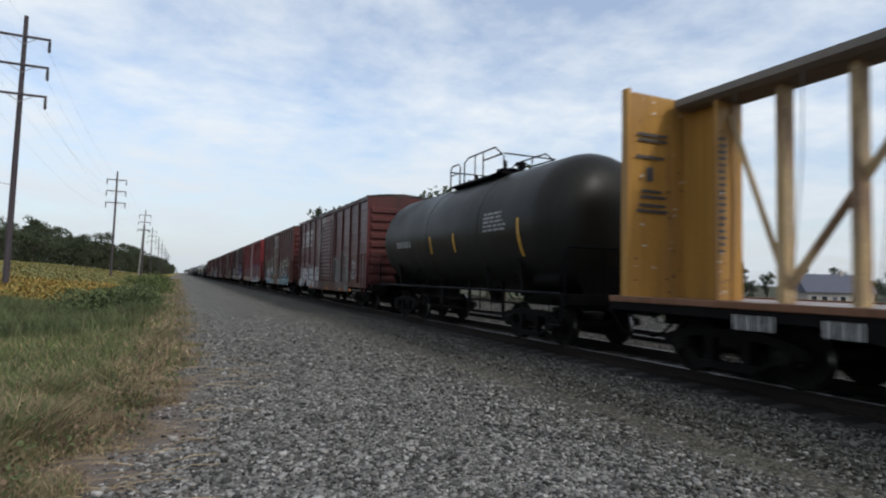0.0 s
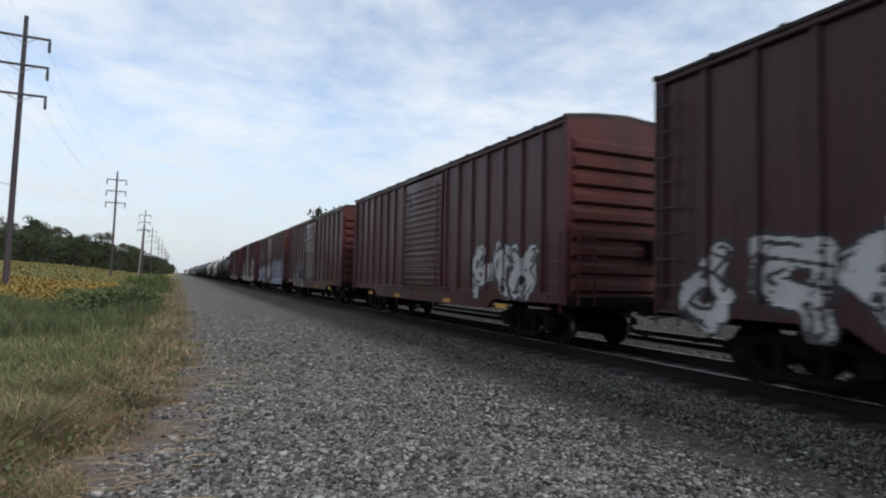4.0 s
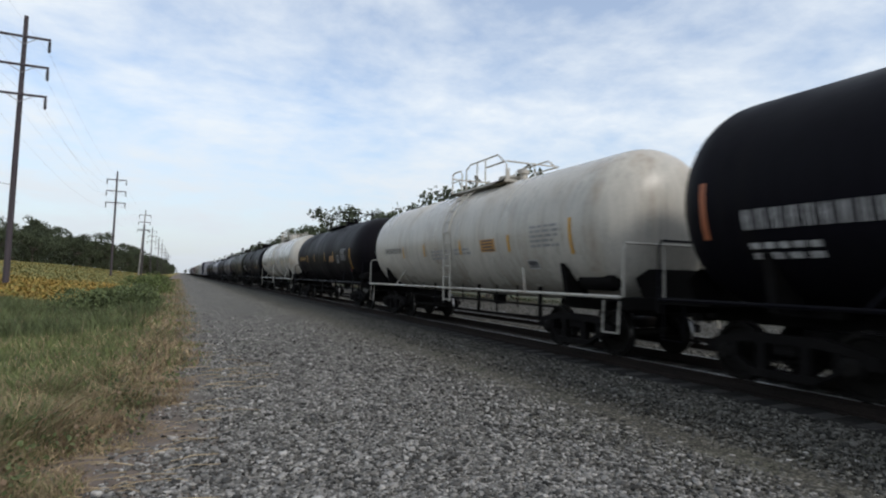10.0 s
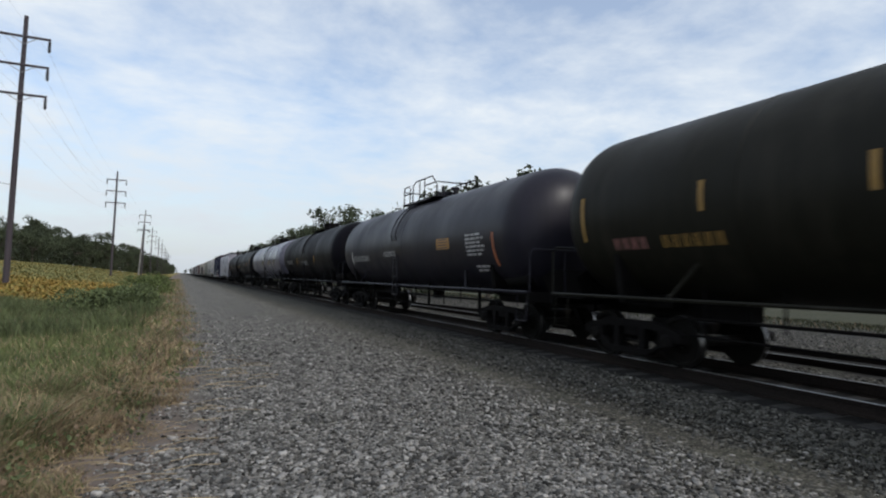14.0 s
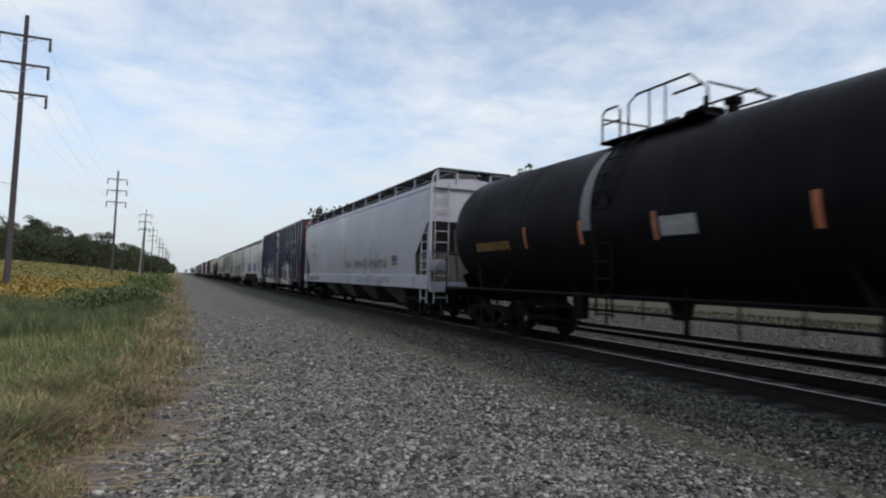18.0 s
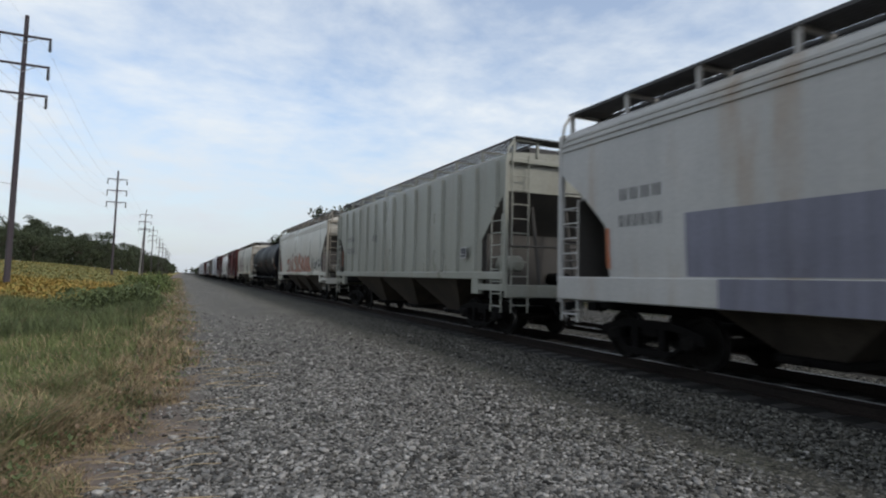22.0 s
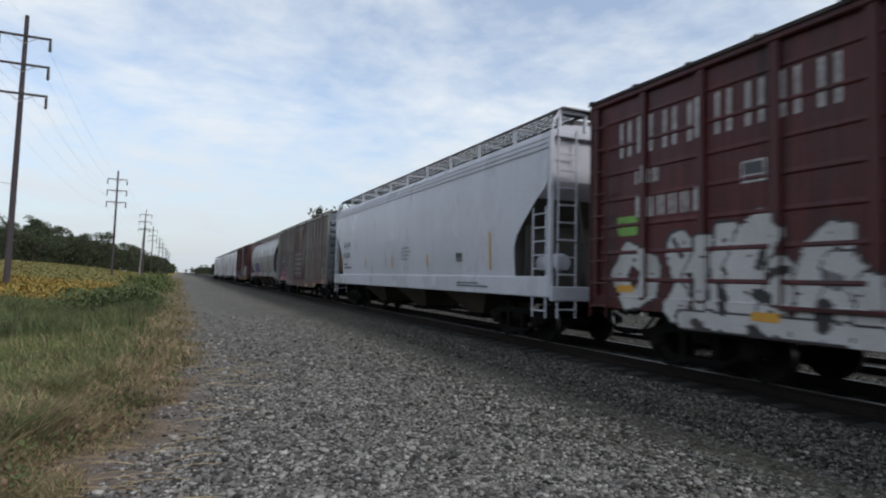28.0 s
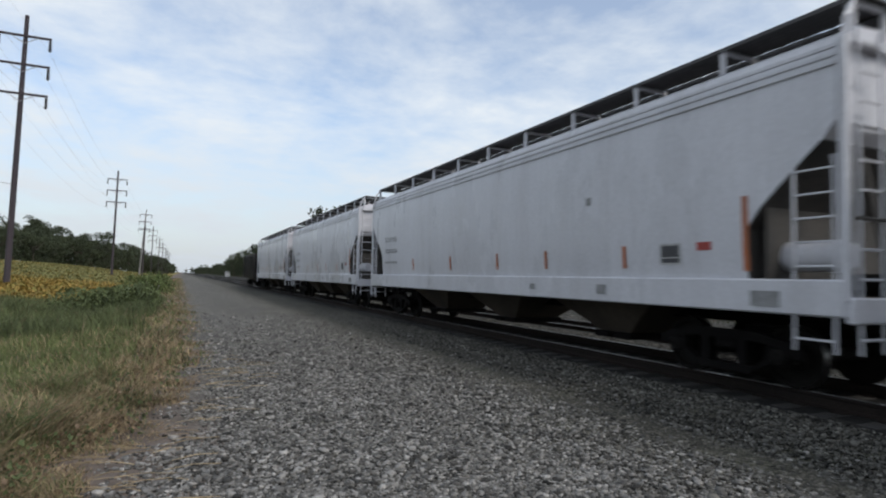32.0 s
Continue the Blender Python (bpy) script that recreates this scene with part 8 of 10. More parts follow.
    mural(car, f, "sea-green sprayed bursts above the letters", [
        (S_SEA, 0.13, [(-1.88, 2.45), (-2.31, 2.48)]), (S_SEA, 0.05, [(-3.05, 2.59), (-2.99, 2.40)]), (S_SEA, 0.12, [(-4.02, 2.36), (-4.40, 2.37)]),
        (S_SEA, 0.04, [(-4.28, 2.60), (-4.21, 2.35)]), (S_SEA, 0.14, [(-5.00, 2.43), (-5.47, 2.49)]), (S_SEA, 0.05, [(-5.08, 2.64), (-5.18, 2.46)]),
        (S_SEA, 0.17, [(-5.95, 2.47), (-6.40, 2.42)]), (S_SEA, 0.06, [(-6.14, 2.67), (-6.19, 2.47)]), (S_SEA, 0.1, [(-6.27, 2.25), (-6.26, 2.11)]),
        (S_SEA, 0.2, [(-7.03, 1.64), (-7.12, 1.30)])], (S_SEA, 0.03), [(S_GREEN, 0.07, [(-4.55, 1.95), (-4.75, 1.95)])], seed=74)

    S = (140.41, 155.68)
    car, f = place(boxcar(*S, BROWN, "brown boxcar with cream bubble-letter graffiti", door="corr", door_at=(-1.4, 1.75), posts=7, roof_colour=ROOF_DARK, eave=4.68), *S, 147.89)
    mural(car, f, "cream bubble letters with red and orange touches", [
        (S_CREAM, 0.182, [(4.24, 2.46), (4.61, 1.65), (4.62, 0.83)]), (S_CREAM, 0.182, [(3.80, 1.99), (3.68, 0.87)]),
        (S_CREAM, 0.221, [(3.08, 2.47), (2.79, 1.46), (2.59, 0.73)]), (S_CREAM, 0.13, [(2.02, 2.12), (1.95, 1.68)]),
        (S_ORANGE, 0.13, [(6.06, 2.00), (6.19, 1.21)]), (S_ORANGE, 0.091, [(2.55, 2.44), (2.49, 2.18)]), (S_RED, 0.13, [(1.78, 1.29), (1.67, 0.70)])], (S_BLACK, 0.05), seed=81, wide=2.0)
    mural(car, f, "white letters across the ribbed door", [
        (S_WHITE, 0.22, [(1.14, 2.45), (1.18, 1.14)]), (S_WHITE, 0.187, [(-0.06, 2.40), (0.23, 1.17)]), (S_WHITE, 0.176, [(-0.22, 2.35), (-0.65, 1.19)]),
        (S_WHITE, 0.22, [(-1.05, 2.40), (-1.08, 1.17)]), (S_WHITE, 0.11, [(-1.39, 2.50), (-1.44, 1.09)]), (S_WHITE, 0.154, [(0.64, 1.23), (-1.25, 1.15)])], (S_BLACK, 0.04), seed=83)
    letters = [
        (S_CREAM, 0.26, [(-2.03, 2.45), (-2.03, 1.89)]), (S_CREAM, 0.22, [(-1.95, 1.64), (-1.89, 0.92)]), (S_CREAM, 0.25, [(-2.73, 2.47), (-2.78, 1.15)]),
        (S_CREAM, 0.2, [(-3.24, 2.47), (-3.11, 1.05)]), (S_CREAM, 0.22, [(-3.67, 2.53), (-3.61, 1.44)]), (S_CREAM, 0.4, [(-4.25, 2.51), (-4.18, 1.06)])]
    letters += [
        (S_CREAM, 0.42, [(-4.97, 2.50), (-4.88, 1.76)]), (S_CREAM, 0.35, [(-4.79, 1.41), (-4.87, 0.97)]), (S_CREAM, 0.12, [(1.03, 0.70), (-1.44, 0.70)]),
        (S_CREAM, 0.12, [(-1.79, 0.79), (-3.11, 0.77)])]
    letters += [(S_CREAM, 0.35, [(-5.5, 2.5), (-5.5, 1.6)]), (S_CREAM, 0.3, [(-6.4, 2.3), (-6.3, 1.0)]), (S_CREAM, 0.22, [(-5.6, 1.1), (-5.9, 0.95)])]
    mural(car, f, "cream bubble letters with black outline", letters, (S_BLACK, 0.07), [
        (S_GREY, 0.12, [(-4.20, 2.37), (-4.18, 2.03)]), (S_GREY, 0.1, [(-4.18, 1.49), (-4.19, 1.16)]),
        (S_BLACK, 0.04, [(-2.42, 1.89), (-2.71, 1.94), (-2.93, 1.88)]), (S_BLACK, 0.04, [(-2.42, 1.59), (-2.93, 1.62)]),
        (S_BLACK, 0.07, [(-2.16, 1.73), (-2.21, 1.36), (-2.35, 1.01)]), (S_BLACK, 0.1, [(-3.42, 1.38), (-3.71, 1.16), (-3.82, 1.39)]),
        (S_BLACK, 0.12, [(-3.65, 1.03), (-3.71, 0.68)]), (S_BLACK, 0.1, [(-0.24, 1.47), (-0.31, 1.22)]),
        (S_BLACK, 0.03, [(4.41, 2.14), (3.77, 2.24), (3.37, 2.11)]), (S_BLACK, 0.03, [(4.38, 1.40), (2.97, 1.38)]),
        (S_GREEN, 0.1, [(-5.05, 1.67), (-5.10, 1.66)])], seed=84)
    lettering(car, f, [(6.5, 6.75, 2.9, 3.6, 1)], LETTER_G, "faint grey lettering")
    graffiti(car, -7.3, -6.1, 2.75, 4.2, (LETTER_G, LETTER_G), f, "thin pale scrawled figures", n=2, seed=85, fat=0.03, rim=0.015)
    reflectors(car, f, [(-6.7, 1.2)], material=S_ORANGE, w=0.6, hgt=0.25)

    S = (157.93, 172.81)
    car, f = place(boxcar(*S, BROWN2, "brown boxcar with plug door and chalky graffiti", door="plug", door_at=(-1.5, 1.45), posts=6, roof_colour=ROOF_DARK), *S, 165.37)
    stripes_logo(car, f, 4.15, 6.7, 3.02, 3.98)
    lettering(car, f, [(4.9, 5.5, 2.38, 2.58, 2), (4.25, 5.85, 1.95, 2.15, 6), (5.3, 5.85, 1.5, 1.62, 3)], LETTER_W, "worn white lettering")
    mural(car, f, "white and grey graffiti near the sill", [
        (S_WHITE, 0.13, [(4.3, 0.8), (3.95, 1.0), (3.6, 0.8)]), (S_WHITE, 0.1, [(4.05, 1.35), (3.95, 1.5), (3.85, 1.3)]), (S_PALE, 0.1, [(3.75, 1.3), (3.5, 1.0)]),
        (S_WHITE, 0.08, [(3.35, 1.65), (3.2, 1.2)]), (S_PALE, 0.09, [(3.0, 1.4), (3.02, 0.95)]), (S_WHITE, 0.1, [(2.75, 1.4), (2.65, 1.05), (2.85, 0.8)]), (S_WHITE, 0.09, [(2.5, 1.35), (2.42, 0.85)]),
        (S_WHITE, 0.05, [(4.9, 0.85), (4.75, 0.95)]), (S_WHITE, 0.04, [(3.62, 1.78), (3.52, 1.78)])], (S_STONE, 0.04), [
        (S_BLACK, 0.04, [(4.2, 1.15), (3.8, 1.15)]), (S_BLACK, 0.04, [(3.5, 1.45), (3.15, 0.9)]), (S_BLACK, 0.04, [(2.9, 1.15), (2.6, 0.95)]), (S_PINK, 0.05, [(2.5, 1.0), (2.4, 0.85)])], seed=91)
    mural(car, f, "slate-blue blob beside the door", [(S_SLATE, 0.22, [(2.05, 1.35), (2.1, 0.95)]), (S_SLATE, 0.12, [(2.3, 0.85), (1.8, 0.8)]), (S_WINE, 0.08, [(2.4, 1.62), (1.95, 1.6)])], seed=94)
    mural(car, f, "murky black overpaint with pale streaks across the door", [
        (S_INKY, 0.3, [(1.4, 1.35), (-1.3, 1.4)]), (S_BLACK, 0.16, [(1.5, 1.75), (-1.3, 1.72)]), (S_BLACK, 0.12, [(1.3, 1.1), (-1.3, 1.08)])], None, [
        (S_SKY, 0.035, [(0.9, 1.87), (-1.3, 1.9)]), (S_SLATE, 0.08, [(-0.1, 2.02), (-1.2, 2.05)]), (S_CREAM, 0.04, [(0.16, 1.42), (-0.12, 1.44)]),
        (S_AMBER, 0.025, [(0.1, 1.36), (-0.05, 1.37)]), (S_PALE, 0.02, [(1.3, 1.4), (1.0, 1.7)]), (S_PALE, 0.02, [(1.2, 1.95), (0.95, 2.05)]), (S_PALE, 0.02, [(1.3, 2.3), (1.05, 2.33)]),
        (S_STONE, 0.08, [(0.6, 1.5), (0.5, 1.2)]), (S_OLIVE, 0.07, [(-0.5, 1.7), (-1.1, 1.5)]), (S_PALE, 0.02, [(0.3, 2.72), (0.05, 2.73)])], seed=95)
    mural(car, lambda y, z: -1.503, "pale scraped paint on the sill", [(S_PALE, 0.11, [(0.55, 0.85), (-0.2, 0.88)]), (S_PALE, 0.1, [(-0.6, 0.84), (-2.4, 0.85)])], seed=96)
    graffiti(car, -6.9, -1.65, 0.8, 2.2, (S_GREY, S_GREY), f, "faint silver outlined letters, worn thin", n=5, seed=92, fat=0.05, rim=0.02, jitter=0.15)
    graffiti(car, -5.6, -4.9, 2.0, 2.55, (S_SKY, S_LAV), f, "small pale blue tag", n=2, seed=93, fat=0.08)
    data_box(car, f, -6.0, 1.45, 0.45, 0.36)
    data_box(car, f, 3.75, 2.16, 0.32, 0.27)
    marks(car, "paint_chip", [(1.18, 1.33, 2.98, 3.24), (0.96, 1.16, 3.02, 3.16)], LETTER_W, f, "chipped pale patches")
    reflectors(car, f, [(6.6, 1.45)], w=0.2, hgt=0.45)
    reflectors(car, f, [(5.3, 0.98), (-3.2, 0.72)])
    reflectors(car, f, [(2.3, 1.2)], w=0.24, hgt=0.17)

    # tank cars
    car, f = place(tank_car(174.64, 190.95, BLACK, "black tank car with faded white stripes", plat=182.3, bands=(-3.5, 0, 3.5), R=1.52, cz=2.57), 174.64, 190.95, 182.410)
    stripes(car, f, (4.72,), 2.3, 2.75, S_ORANGE)
    stripes(car, f, (2.2, 0.0, -2.2), 2.25, 2.7, REFLECT_W)
    stripes(car, f, (-6.0,), 2.1, 3.0)
    marks(car, "data_panel", lines(-6.8, -5.6, 2.25, 2.8, 6, 7), LETTER_G, f, "grey stencilled data block")
    lettering(car, f, [(4.85, 6.65, 1.87, 2.1, 8)], LETTER_O, "dull rust-orange lettering")

    car, f = place(tank_car(191.87, 208.55, BLACK, "black tank car with orange stripes and white lettering", plat=199.5, bands=(-4, 0, 4), R=1.53, cz=2.64), 191.87, 208.55, 200.125)
    lettering(car, f, [(4.9, 6.95, 2.1, 2.36, 10), (5.9, 6.9, 1.72, 1.8, 4), (5.9, 6.9, 1.85, 1.93, 5)], LETTER_W, "white lettering")
    stripes(car, f, (3.9, 1.6, -0.8, -3.2), 2.2, 2.6, REFLECT_W)
    stripes(car, f, (7.5, -7.1), 2.0, 2.8, S_ORANGE)
    marks(car, "data_panel", lines(-7.0, -5.8, 2.12, 2.65, 6, 8), LETTER_G, f, "grey stencilled data block")
    marks(car, "placard", [(-3.0, -2.0, 2.15, 2.47)], LETTER_W, f, "small white placard")
    marks(car, "placard", [(-5.5, -5.0, 1.6, 1.85)], LETTER_W, f, "small white placard")

    car, f = place(tank_car(209.45, 223.65, CREAM, "cream-white tank car with orange stripes and brown stains", plat=216.0, trim=CREAM, dome="low", plat_half=1.6, bands=(-3.0, 2.9), R=1.47, cz=2.53), 209.45, 223.65, 216.185)
    lettering(car, f, [(3.9, 5.6, 2.2, 2.38, 9)], LETTER_K, "dark lettering")
    notice(car, f, -2.45, -1.75, 2.05, 2.35, "orange notice panel")
    marks(car, "data_panel", lines(-5.2, -4.0, 2.05, 2.55, 5, 9), LETTER_G, f, "grey stencilled data block")
    marks(car, "lettering", lines(-1.4, -0.2, 2.0, 2.2, 2, 10) + lines(0.2, 1.4, 1.9, 2.2, 3, 11), LETTER_G, f, "small grey stencilled lines")
    stripes(car, f, (3.7, 1.9, -0.6, -3.1), 2.02, 2.4)
    stripes(car, f, (-5.4,), 1.9, 2.6)
    data_box(car, f, -3.9, 1.62, 0.4, 0.2)

    car, f = place(tank_car(224.9, 240.1, BLACK2, "black tank car with yellow lettering and a red placard", plat=232.4, dome="low", plat_half=1.75, bands=(-3.5, 0.5, 3.6), ladder=False, R=1.5, cz=2.55, head=1.55, box_rail=True), 224.9, 240.1, 231.735)
    lettering(car, f, [(4.3, 6.4, 2.25, 2.5, 10)], LETTER_Y, "yellow lettering")
    notice(car, f, -2.1, -1.35, 2.06, 2.36, "orange notice panel")
    marks(car, "data_panel", lines(-4.6, -3.6, 2.1, 2.65, 6, 12), LETTER_G, f, "grey stencilled data block")
    data_box(car, f, -3.05, 2.02, 0.44, 0.34)
    stripes(car, f, (3.9, 2.1, -0.36, -2.2), 2.13, 2.55)
    stripes(car, f, (-5.2,), 1.7, 2.6)
    hazard_placard(car, f, -4.805, 1.540)

    car, f = place(tank_car(241.2, 256.85, TANK_WHITE, "white tank car with rust-stained seams and side ladder", plat=248.95, trim=TANK_WHITE, dome="tall", plat_half=1.42, bands=(-3.6, -1.2, 3.4), R=1.53, cz=2.66), 241.2, 256.85, 248.550)
    lettering(car, f, [(4.6, 6.65, 2.15, 2.42, 10)], LETTER_K, "black lettering")
    marks(car, "lettering", lines(4.2, 6.5, 1.8, 2.0, 2, 13) + lines(1.4, 3.6, 1.75, 2.1, 3, 14) + lines(-1.2, 0.2, 1.7, 2.1, 4, 15), LETTER_G, f, "small grey stencilled lines")
    marks(car, "data_panel", [(-2.1, -1.35, 2.15, 2.48)], LETTER_W, f, "white data panel")
    marks(car, "data_panel", lines(-2.08, -1.38, 2.17, 2.46, 4, 16), LETTER_K, f, lift=0.012)
    stripes(car, f, (4.4, 2.45, -0.78, -3.4), 2.0, 2.42)
    stripes(car, f, (7.0, -6.9), 1.9, 2.5)
    marks(car, "lettering", [(-0.7, 1.0, 1.98, 2.01)], LETTER_K, f)

    car, f = place(tank_car(257.85, 274.0, BLACK, "glossy black tank car with a sprayed white flower", plat=265.4, bands=(-3.5, 0, 3.5), R=1.53, cz=2.64), 257.85, 274.0, 265.415)
    lettering(car, f, [(5.12, 7.2, 2.18, 2.42, 10), (5.6, 6.9, 1.98, 2.06, 5), (5.0, 6.9, 1.84, 1.9, 7)], LETTER_W, "white lettering")
    petals = [(S_PALE, 0.022, arc(1.54 + 0.34 * math.cos(a), 1.77 + 0.17 * math.sin(a), 0.23, 0.13, 40 * k, 40 * k + 330, 10)) for k, a in enumerate(np.linspace(0, 2 * math.pi, 8)[:-1])]
    mural(car, f, "chalky white sprayed flower tag", petals + [(S_PALE, 0.022, arc(1.54, 1.77, 0.14, 0.1, 0, 340, 8)), (S_PALE, 0.02, [(1.49, 1.6), (1.39, 1.44)])], cell=0.022, seed=101)
    stripes(car, f, (5.02, 3.09, 1.32), 1.66, 2.06, S_AMBER, 0.08)
    stripes(car, f, (-2.2, -4.6), 1.9, 2.4)
    marks(car, "data_panel", lines(-5.9, -4.9, 2.2, 2.75, 6, 17), LETTER_W, f, "white stencilled data block")
    # the tank's soft sheen beside the ladder, laid on as a paler patch
    marks(car, "paint_smear", [(0.62, 0.9, 2.75, 3.6)], plain("pale_sheen", (0.016, 0.016, 0.02), rough=0.6), f, "pale upright sheen painted on the tank")

    car, f = place(tank_car(274.95, 291.8, OLIVE, "olive-black tank car streaked with grime", plat=282.9, bands=(-4.2, 0.8, 4.2), R=1.53, cz=2.69), 274.95, 291.8, 283.125)
    lettering(car, f, [(4.63, 5.83, 1.93, 2.12, 6)], LETTER_Y, "dull yellow lettering")
    lettering(car, f, [(6.1, 6.92, 1.93, 2.12, 4)], S_DULL, "dull red lettering")
    stripes(car, f, (4.95, 2.68, 0.68, -1.5, -3.7), 2.42, 2.86, LETTER_Y)
    stripes(car, f, (7.6, -7.5), 2.1, 2.9, LETTER_Y)
    marks(car, "data_panel", lines(-6.5, -5.4, 2.2, 2.8, 6, 18), LETTER_G, f, "grey stencilled data block")
    marks(car, "placard", [(-4.6, -3.8, 1.85, 2.3)], LETTER_Y, f, "yellow notice panel, peeling")

    car, f = place(tank_car(292.75, 308.4, PURPLE, "purplish black tank car with a yellow notice panel", plat=300.7, plat_half=1.5, dome="low", bands=(-0.2,), R=1.53, cz=2.58), 292.75, 308.4, 300.470)
    lettering(car, f, [(3.6, 5.8, 2.0, 2.22, 9), (0.5, 1.8, 2.1, 2.3, 6)], LETTER_W, "worn white lettering")
    notice(car, f, -3.9, -3.05, 2.2, 2.5, "yellow notice panel")
    marks(car, "data_panel", lines(-6.0, -4.9, 1.95, 2.55, 6, 19), LETTER_W, f, "white stencilled data block")
    marks(car, "data_panel", lines(-6.0, -5.2, 1.55, 1.75, 2, 20), LETTER_W, f, "white stencilled lines")
    stripes(car, f, (-6.35,), 1.7, 2.5, S_ORANGE)
    stripes(car, f, (5.9,), 1.9, 2.4, REFLECT_W)

    car, f = place(tank_car(309.4, 325.2, BLACK, "black tank car with worn white lettering", plat=316.9, bands=(-3, 0.5, 3.4), R=1.53, cz=2.64), 309.4, 325.2, 316.900)
    lettering(car, f, [(4.2, 6.3, 2.1, 2.35, 9), (-0.6, 1.4, 2.0, 2.25, 6)], LETTER_G, "worn grey lettering")
    stripes(car, f, (2.4, -2.6), 2.1, 2.5)

    car, f = place(tank_car(326.2, 344.7, TANK_GREY, "plain grey tank car with dull finish", plat=334.5, trim=BLACK, bands=(-4.5, 4.5), R=1.53, cz=2.64), 326.2, 344.7, 334.985)
    stripes(car, f, (4.5, 1.0, -2.5), 2.3, 2.6, REFLECT_Y)
    lettering(car, f, [(5.6, 7.4, 2.0, 2.2, 9)], LETTER_G, "faint grey lettering")

    car, f = place(tank_car(346.25, 362.2, BLACK, "black tank car with yellow stripes and a red placard", plat=353.5, plat_half=1.75, bands=(-3.8, 3.8), ladder=False, R=1.53, cz=2.67, head=1.2), 346.25, 362.2, 353.8)
    notice(car, f, -3.35, -2.7, 2.3, 2.64, "yellow notice panel")
    marks(car, "data_panel", lines(-6.25, -5.2, 2.05, 2.62, 6, 21), LETTER_G, f, "grey stencilled data block")
    stripes(car, f, (-6.36,), 2.3, 3.1)
    stripes(car, f, (-3.95,), 2.35, 2.72, S_ORANGE)
    stripes(car, f, (5.0, 3.6, 2.15, -1.04), 2.3, 2.65, REFLECT_W)
    hazard_placard(car, f, -6.14, 1.48)
    data_box(car, f, -4.99, 1.72, 0.42, 0.3)
    graffiti(car, 1.1, 4.3, 1.55, 2.2, (S_STONE, S_GREY), f, "dull grey graffiti tag", n=7, seed=111, fat=0.04, rim=0.02)
    lettering(car, f, [(4.6, 6.6, 2.15, 2.4, 9)], LETTER_Y, "dull yellow lettering")

    car, f = place(tank_car(363.15, 377.2, BLACK2, "black tank car with one grey painted band", plat=370.15, plat_half=1.25, dome="low", bands=(-2.6, 3.0), R=1.53, cz=2.63), 363.15, 377.2, 369.600)
    lettering(car, f, [(4.1, 5.7, 2.05, 2.25, 9)], LETTER_Y, "dull orange lettering")
    marks(car, "painted_band", [(1.2, 1.48, 2.3, 3.85)], S_GREY, f, "grey painted vertical band")
    stripes(car, f, (3.4, 1.5, -0.35, -2.9), 2.05, 2.5, S_ORANGE)
    marks(car, "data_panel", [(-1.15, -0.45, 2.1, 2.4)], LETTER_G, f, "grey data panel")

    # hoppers and boxcars
    S = (378.35, 397.4)
    car, f = place(hopper(*S, HOP_LILAC, "smooth lilac-grey covered hopper with black scrawled tags", style="smooth", ridges=1, under=SLOPE, bays=4), *S, 388.7)
    lettering(car, f, [(5.5, 6.6, 2.85, 3.05, 4), (5.5, 6.6, 2.42, 2.62, 5)], LETTER_G, "worn grey lettering")
    graffiti(car, -1.55, -0.6, 1.7, 2.1, (LETTER_K, LETTER_K), f, "thin black scrawled tag", n=4, seed=121, fat=0.018, rim=0.008, cell=0.02)
    graffiti(car, -6.4, -2.0, 1.65, 2.1, (LETTER_K, LETTER_K), f, "thin black scrawled words, not legible", n=12, seed=122, fat=0.02, rim=0.01, cell=0.022)
    stripes(car, f, (7.3, 4.4, 1.9, -1.66, -4.0, -6.4), 1.7, 2.15)
    data_box(car, f, -7.2, 1.75, 0.6, 0.4)
    graffiti(car, 4.6, 7.2, 1.1, 1.35, (LETTER_K, LETTER_K), lambda y, z: -1.547, "thin black scrawl on the sill", n=8, seed=123, fat=0.015, rim=0.008, cell=0.02)
    graffiti(car, -6.8, -2.5, 1.08, 1.38, (LETTER_G, LETTER_G), lambda y, z: -1.547, "grey scrawl on the sill", n=10, seed=124, fat=0.015, rim=0.008, cell=0.022)

    S = (398.7, 417.02)
    car, f = place(boxcar(*S, BLUE, "navy-blue boxcar with ribbed door and white graffiti", style="post", door="corr", door_at=(-0.75, 1.85), posts=8, eave=4.8), *S)
    lettering(car, f, [(-6.9, -2.3, 3.45, 3.72, 14), (-6.6, -4.7, 2.8, 3.07, 8)], LETTER_W, "two lines of white lettering")
